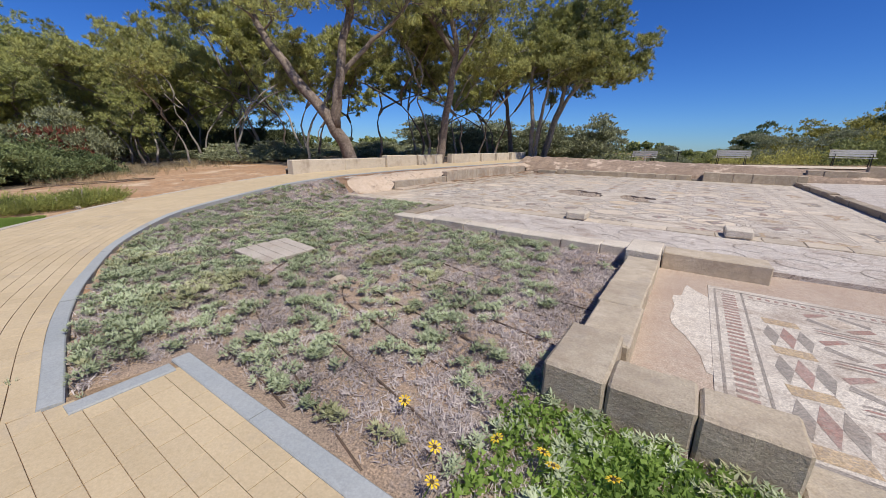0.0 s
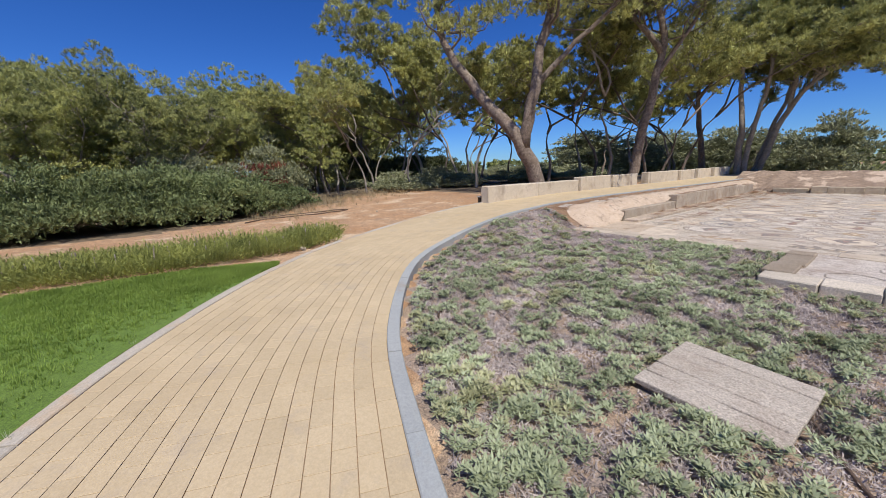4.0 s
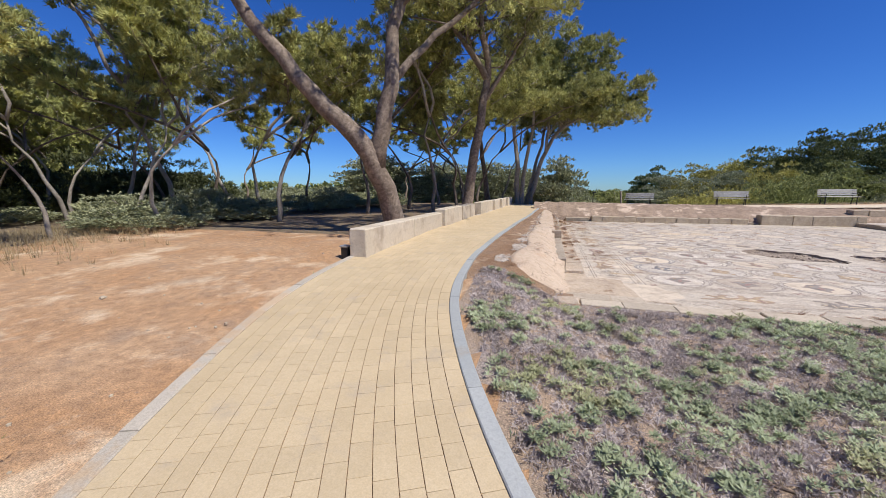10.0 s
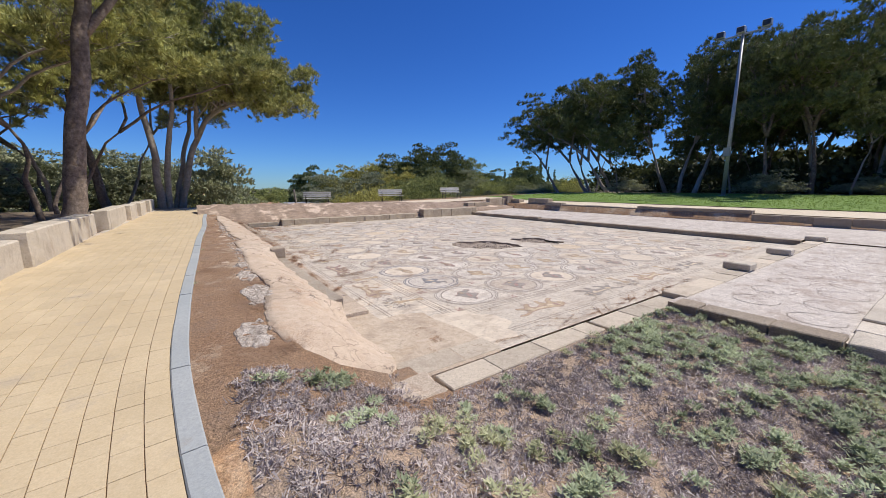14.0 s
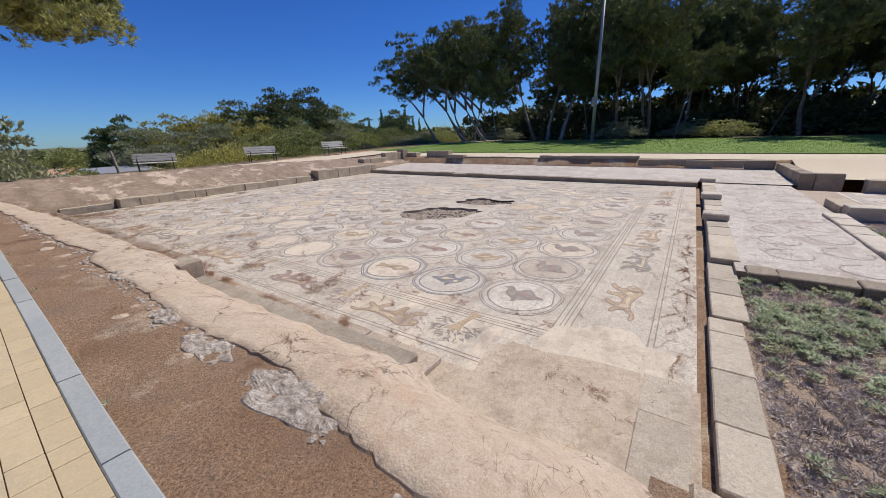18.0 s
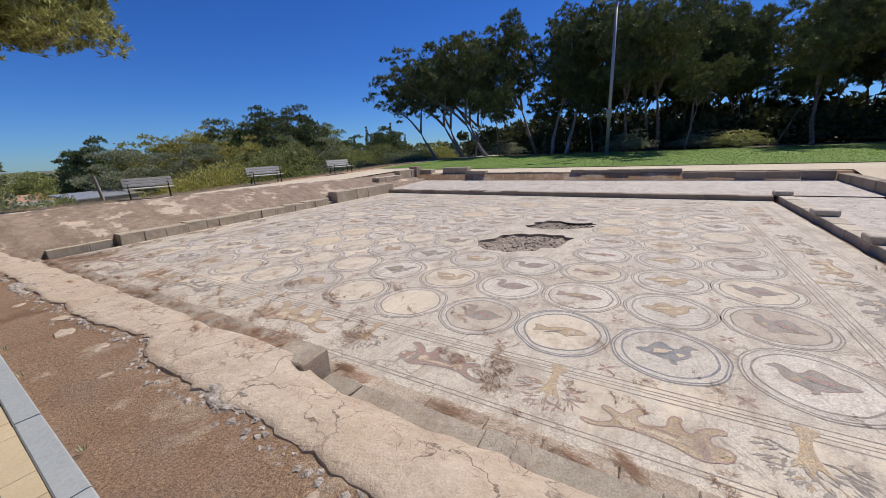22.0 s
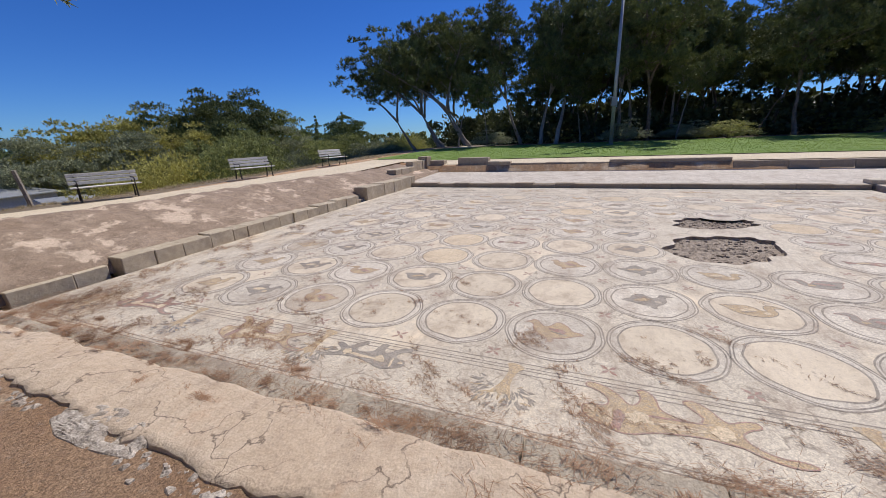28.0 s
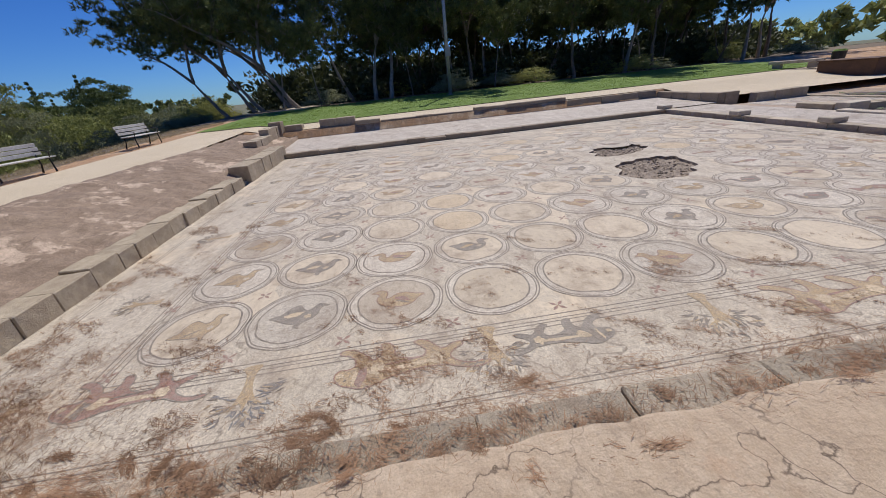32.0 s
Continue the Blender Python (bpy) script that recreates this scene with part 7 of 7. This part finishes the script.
# ---- pine-needle litter ----
def needles(centres, spread, per, length=0.09, width=0.0024, z=0.006, along=None):
    """Loose needles lying about each centre; spread: the patch's half length and width."""
    n_c = len(centres)
    turn = rng.uniform(0, np.pi, (n_c, 1)) if along is None else along + rng.normal(0, 0.5, (n_c, 1))
    u, v = rng.normal(size=(n_c, per)) * spread[0], rng.normal(size=(n_c, per)) * spread[1]
    size = 0.3 + 1.7 * rng.random((n_c, 1)) ** 2
    x = centres[:, :1] + (u * np.cos(turn) - v * np.sin(turn)) * size
    y = centres[:, 1:2] + (u * np.sin(turn) + v * np.cos(turn)) * size
    zz = centres[:, 2:3] + z + rng.uniform(0, 0.006, (n_c, per))
    a = turn + rng.normal(0, 0.6, (n_c, per))
    h = length * rng.uniform(0.5, 1.2, (n_c, per)) / 2
    d = np.stack([np.cos(a) * h, np.sin(a) * h, rng.normal(0, 0.004, a.shape)], -1)
    w = np.stack([-np.sin(a), np.cos(a), 0 * a], -1) * width / 2
    p = np.stack([x, y, zz], -1)
    return np.stack([p - d - w, p - d + w, p + d + w, p + d - w], 2).reshape(-1, 4, 3)


def flat_z(p, z=0.0):
    return np.c_[p, np.full(len(p), z)]


def drift_field(p):
    """How readily needles gather: streaky patches."""
    u, v = p[:, 0] * 0.62 + p[:, 1] * 0.78, p[:, 0] * 0.78 - p[:, 1] * 0.62
    return np.array([noise.noise((a * 1.1, b * 2.3, 31)) + 0.6 * noise.noise((a * 3.4, b * 6.5, 7)) + 0.4 * noise.noise((a * 9, b * 15, 3)) for a, b in zip(u, v)])


loose = scatter(-10.62, -3.5, 9.1, 24.15, 330000)
reach = np.minimum(loose[:, 0] + 10.62, (24.15 - loose[:, 1]) * 1.2 + np.maximum(0, loose[:, 0] + 6))
bar = 0.30 + 0.60 * smooth_step(reach, 0.2, 3.6) + 0.25 * smooth_step(reach, 3, 6) + 0.30 * (1 - smooth_step(loose[:, 1], 10.0, 15.5))
loose = loose[drift_field(loose) > bar + rng.normal(0, 0.09, len(loose))]
band = np.c_[-10.84 + rng.normal(0, 0.1, 80), 11.2 + 12.8 * rng.random(80) ** 0.8]
corner = np.c_[-10.3 + rng.normal(0, 0.45, 60), 23.6 + rng.normal(0, 0.45, 60)]
corner = corner[(corner[:, 1] < 24.2) & (corner[:, 0] > -10.7)]
seam = np.c_[rng.uniform(-10.5, -5, 40), 9.1 + np.abs(rng.normal(0, 0.05, 40))]
hit = lambda p: p[(p[:, 0] > -9.9) & (p[:, 1] < 24.15) & (p[:, 1] > 9.1)]
litter = [needles(flat_z(loose), (0.006, 0.006), 1, 0.055, 0.003, along=0.9),
          needles(np.c_[band, np.full(len(band), 0.075)], (0.16, 0.06), 200, along=1.57), needles(np.c_[-10.5 + rng.normal(0, 0.07, 26), 14.6 + 9.2 * rng.random(26), np.zeros(26)], (0.14, 0.05), 190, 0.05, along=1.57), needles(flat_z(corner), (0.3, 0.2), 100), needles(flat_z(hit(seam)), (0.22, 0.010), 70, 0.05, along=0.0)]
tagged(part("needle_litter", fast_mesh("needle_litter", np.concatenate(litter), 4, M_LITTER)), "drifts of dry brown pine needles on the mosaic", "pine needles", kind="stuff")
strip = np.c_[rng.uniform(-12.6, -11.5, 1900), rng.uniform(9.4, 25, 1900)]
strip = strip[strip[:, 0] < np.interp(strip[:, 1], yy, ragged) + 0.05]
tagged(part("needle_litter", fast_mesh("needle_litter", needles(np.c_[strip, path_height(strip[:, 0], strip[:, 1]) - 0.05], (0.14, 0.14), 130, 0.075, 0.0017, z=0.018), 4, M_LITTERPALE)), "mat of dry brown pine needles on the earth strip", "pine needles", kind="stuff")
seam_at = np.c_[-11.17 + rng.normal(0, 0.045, 190), 14.8 + 8.6 * rng.random(190)]
tagged(part("needle_litter", fast_mesh("needle_litter", needles(np.c_[seam_at, np.where(seam_at[:, 1] > 21.2, 0.445, 0.505)], (0.05, 0.10), 34, 0.06, 0.0026), 4, M_LITTER)), "dry needles caught between plaster and stone beams", "pine needles", kind="stuff")
on_bank = np.c_[rng.uniform(-11.75, -11.2, 34), rng.uniform(10, 23, 34)]
bz = np.where(on_bank[:, 1] > 14.5, 0.55, np.interp(on_bank[:, 0], [-11.9, -11.7, -11.5, -11.35, -11.15], [0.54, 0.52, 0.44, 0.37, 0.33]))
tagged(part("needle_litter", fast_mesh("needle_litter", needles(np.c_[on_bank, bz - 0.012], (0.09, 0.04), 45, 0.07, 0.0026, along=1.2), 4, M_LITTER)), "thin drifts of needles on the plaster bank", "pine needles", kind="stuff")

shade = np.c_[rng.uniform(-24, -15.4, 420), rng.uniform(9.5, 30, 420)]
shade = shade[shade[:, 0] < -15.6 - 0.9 * np.maximum(0, 13 - shade[:, 1])]
tagged(part("needle_litter", fast_mesh("needle_litter", needles(on_ground(shade), (0.35, 0.3), 60, 0.10, 0.004, z=0.02), 4, M_LITTER)), "brown needles under the pines behind the seat wall", "pine needles", kind="stuff")

# ---- room mosaic pattern ----
RZ = 0.0655
pattern = tagged(new("floor_room_pattern"), "zigzag mosaic carpet of red, grey, ochre and white lozenges", "mosaic floor", kind="structure")
cells = {"red": [], "grey": [], "ochre": [], "white": []}
bay = 0.86
for i in range(4):
    for j in range(4):
        x, y = -1.2 + bay * i, 2.98 + 0.62 * j
        mid = y + 0.31
        # a column of lozenges, red between grey, with ochre panels above and below
        cells["ochre"].append([(x + 0.06, y, RZ), (x + 0.31, y + 0.01, RZ), (x + 0.29, y + 0.145, RZ), (x + 0.04, y + 0.135, RZ)])
        for k, name in ((0, "grey"), (1, "red"), (2, "grey")):
            q = x + 0.02 + 0.11 * k
            cells[name].append([(q, mid + 0.06, RZ), (q + 0.055, mid - 0.16, RZ), (q + 0.11, mid + 0.06, RZ), (q + 0.055, mid + 0.28, RZ)])
        # broad lozenge with red and grey points between the columns
        c = x + 0.615
        cells["grey"].append([(c - 0.20, mid + 0.06, RZ), (c - 0.02, mid - 0.10, RZ), (c - 0.06, mid - 0.13, RZ), (c - 0.23, mid - 0.02, RZ)])
        cells["grey"].append([(c + 0.22, mid + 0.06, RZ), (c + 0.02, mid + 0.21, RZ), (c + 0.06, mid + 0.25, RZ), (c + 0.23, mid + 0.14, RZ)])
        cells["red"].append([(c - 0.23, mid + 0.14, RZ), (c - 0.20, mid + 0.07, RZ), (c - 0.02, mid + 0.22, RZ), (c - 0.06, mid + 0.26, RZ)])
        cells["red"].append([(c + 0.23, mid - 0.02, RZ), (c + 0.20, mid + 0.05, RZ), (c + 0.02, mid - 0.10, RZ), (c + 0.06, mid - 0.14, RZ)])
        for v, name in ((-0.30, "grey"), (-0.25, "red"), (-0.20, "grey")):
            cells[name].append([(c - 0.22, mid + v, RZ), (c + 0.20, mid + v, RZ), (c + 0.23, mid + v + 0.026, RZ), (c - 0.19, mid + v + 0.026, RZ)])
        if (i + j) % 2:
            cells["white"].append([(c - 0.14, mid + 0.06, RZ), (c, mid - 0.06, RZ), (c + 0.14, mid + 0.06, RZ), (c, mid + 0.17, RZ)])
for key in cells:
    cells[key] = [q for q in cells[key] if max(v[0] for v in q) < 1.88 and max(v[1] for v in q) < 5.42]
def upward(q):
    area = sum(a[0] * b[1] - b[0] * a[1] for a, b in zip(q, q[1:] + q[:1]))
    return q if area > 0 else q[::-1]


for key in cells:
    cells[key] = [upward(q) for q in cells[key]]
for key, mat in (("red", M_RED), ("grey", M_GREYFIG), ("ochre", M_OCHRE), ("white", M_GREYFILL)):
    ob = part("lozenges", fast_mesh("lozenges", np.array(cells[key]), 4, mat), pattern)
    ob["kind"] = "stuff"
part("mortar_edge", flat("mortar_edge", blob(-1.60, 4.55, 0.24, 1.0, 0.12, 21, 0.25, 40, 2.5), 0.0612, M_FIELD), pattern, "pale mortar holding the broken mosaic edge")
teeth = []
for k in range(34):
    y = 2.98 + 0.075 * k
    teeth.append([(-1.44, y, RZ), (-1.32, y, RZ), (-1.32, y + 0.04, RZ), (-1.44, y + 0.04, RZ)])
for k in range(44):
    x = -1.2 + 0.07 * k
    teeth.append([(x, 5.5, RZ), (x + 0.035, 5.5, RZ), (x + 0.035, 5.56, RZ), (x, 5.56, RZ)])
ob = part("tooth_border", fast_mesh("tooth_border", np.array(teeth), 4, M_RED), pattern)
ob["kind"] = "stuff"
for x0, x1, y0, y1 in ((-1.51, -1.49, 2.9, 5.62), (-1.27, -1.25, 2.9, 5.62), (-1.5, 1.85, 5.60, 5.63), (-1.25, 1.85, 5.44, 5.46), (-1.25, 1.85, 2.92, 2.95)):
    part("border_line", mesh_of("border_line", [(x0, y0, RZ), (x1, y0, RZ), (x1, y1, RZ), (x0, y1, RZ)], [(0, 1, 2, 3)], M_GREYFIG), pattern)

# corridor scrollwork
arcs = []
for k in range(22):
    x, y = -6.4 + 0.42 * k, 7.2 + 0.7 * (k % 2)
    for q in range(10):
        a0, a1 = q * 0.5, q * 0.5 + 0.5
        r0, r1 = 0.28, 0.264
        arcs.append([(x + r1 * math.cos(a0), y + r1 * math.sin(a0), 0.124), (x + r0 * math.cos(a0), y + r0 * math.sin(a0), 0.124), (x + r0 * math.cos(a1), y + r0 * math.sin(a1), 0.124), (x + r1 * math.cos(a1), y + r1 * math.sin(a1), 0.124)])
tagged(part("floor_corridor_scrolls", fast_mesh("floor_corridor_scrolls", np.array(arcs), 4, M_GREYFIG)), "dark scrolls in the corridor mosaic", "mosaic floor", kind="structure")

# ---- flowering plants by the room wall ----
def daisy_bed():
    p = np.concatenate([np.c_[rng.normal(-1.92, 0.27, 260), rng.normal(2.28, 0.17, 260)], np.c_[rng.uniform(-2.6, -0.9, 240), rng.uniform(1.62, 2.5, 240)]])
    p = p[(p[:, 1] < 2.55) & (p[:, 1] > 1.6)]
    c = np.c_[p, ground(p[:, 0], p[:, 1]) + rng.uniform(0.01, 0.07, len(p))]
    return fast_mesh("leaf_mat", leaves(c, np.full(len(p), 0.06), 22, 0.034, 0.42, 0.6, 0.6), 3, M_GREENLEAF)


M_GREENLEAF = leafy("bright_green_leaves", (0.10, 0.18, 0.03), (0.36, 0.50, 0.11), through=0.45)
tagged(part("leaf_mat", daisy_bed()), "bright green creeping plants under the room wall", "plants", kind="stuff")
M_BLACKEYE = surface("dark_flower_eye", (0.05, 0.03, 0.01), (0.08, 0.05, 0.02), 30, None, bump=0)
for k, (x, y) in enumerate(((-3.05, 1.95), (-2.72, 1.78), (-2.62, 1.62), (-2.28, 2.05), (-2.22, 2.0), (-1.98, 2.08), (-1.6, 1.95), (-2.5, 2.0))):
    fl = tagged(new("daisy"), "yellow daisy with a dark eye", "flower", "yellow daisies")
    fl.matrix_basis = pose(x, y, float(ground(x, y)) + 0.14, 12, 20, k * 33)
    for q in range(9):
        a = q * 2 * math.pi / 9
        c, s_ = math.cos(a), math.sin(a)
        part("petal", mesh_of("petal", [(0.008 * c, 0.008 * s_, 0), (0.028 * c - 0.007 * s_, 0.028 * s_ + 0.007 * c, 0.004), (0.038 * c, 0.038 * s_, 0), (0.028 * c + 0.007 * s_, 0.028 * s_ - 0.007 * c, 0.004)], [(3, 2, 1, 0)], M_YELLOW), fl)
    part("eye", joined("eye", [tube([(0, 0, -0.002), (0, 0, 0.007)], [0.012, 0.007], 8)], M_BLACKEYE), fl)
    part("stalk", joined("stalk", [tube([(0, 0, -0.18), (0, 0, -0.002)], [0.003, 0.003], 5)], M_LAWN), fl)

# weeds in the joints and dry grass at the wood's edge
p = np.concatenate([np.array([(x, y) for x, y in offset_line(-0.03)[::7]]) + rng.normal(0, 0.02, (len(INNER[::7]), 2)), offset_line(KERB + pitch)[5:120:16], offset_line(WIDTH - 0.02)[::9] + rng.normal(0, 0.03, (len(INNER[::9]), 2))])
p = p[rng.random(len(p)) < 0.4]
tagged(part("weeds", fast_mesh("weeds", blades(np.c_[p, path_height(p[:, 0], p[:, 1])], 9, 0.05, 0.007, 0.9, 0.03), 3, M_TUFT)), "small weeds in the paver joints", "weeds", kind="stuff")
p = np.c_[rng.uniform(-27, -18.5, 2600), rng.uniform(3, 16, 2600)]
p = p[p[:, 0] < -17.5 - 0.5 * p[:, 1] + rng.normal(0, 0.8, len(p))]
tagged(part("straw", fast_mesh("straw", blades(on_ground(p), 12, 0.28, 0.008, 0.7, 0.12), 3, M_DRYGRASS)), "dry straw-coloured grass at the edge of the wood", "dry grass", kind="stuff")
p = scatter(-20, -13.2, 3, 13, 220)
grit = [tube([(x, y, float(ground(x, y)) - 0.01), (x, y, float(ground(x, y)) + s_ * 0.5), (x, y, float(ground(x, y)) + s_ * 0.8)], [s_, s_ * 0.9, s_ * 0.3], 5) for (x, y), s_ in zip(p, rng.uniform(0.006, 0.02, 220))]
tagged(part("grit", joined("grit", grit, M_STONE)), "scattered small stones on the bare soil", "stones", kind="stuff")
p = scatter(8.3, 19, -6, 29, 16000)
tagged(part("grass", fast_mesh("grass", blades(np.c_[p, ground(p[:, 0], p[:, 1]) + 0.06], 4, 0.07, 0.012, 0.7, 0.06), 3, M_GRASS)), "mown grass of the lawn", "grass", kind="stuff")

p = np.c_[rng.uniform(-13, 14, 2600), 32.5 + rng.random(2600) ** 1.5 * 6]
p[:, 1] -= np.interp(p[:, 0], [-5, 12], [0.0, 1.8])
tagged(part("verge_grass", fast_mesh("verge_grass", blades(on_ground(p), 14, 0.12, 0.010, 0.9, 0.14), 3, M_DRYGRASS)), "rough dry grass on the verge behind the benches", "grass", kind="stuff")

# ---- pavers laid last ----
for x, y, z, turn, c in near:
    tilt = math.atan(float(path_height(x, y + 0.1) - path_height(x, y - 0.1)) / 0.2)
    part("paver", PAVERS[c], pavement, at=Matrix.Translation((x, y, z)) @ Matrix.Rotation(tilt, 4, "X") @ Matrix.Rotation(turn, 4, "Z"))
ob = part("pavers", gather("pavers", rest, PAVERS, M_PAVER), pavement)
ob["kind"] = "stuff"

p = np.c_[rng.normal(-11.5, 0.08, 14), rng.normal(9.14, 0.05, 14)]
tagged(part("dry_weed", fast_mesh("dry_weed", blades(np.c_[p, ground(p[:, 0], p[:, 1])], 10, 0.06, 0.005, 0.95, 0.04), 3, M_LITTER)), "dark dry weeds at the tip of the plaster bank", "weeds", kind="stuff")
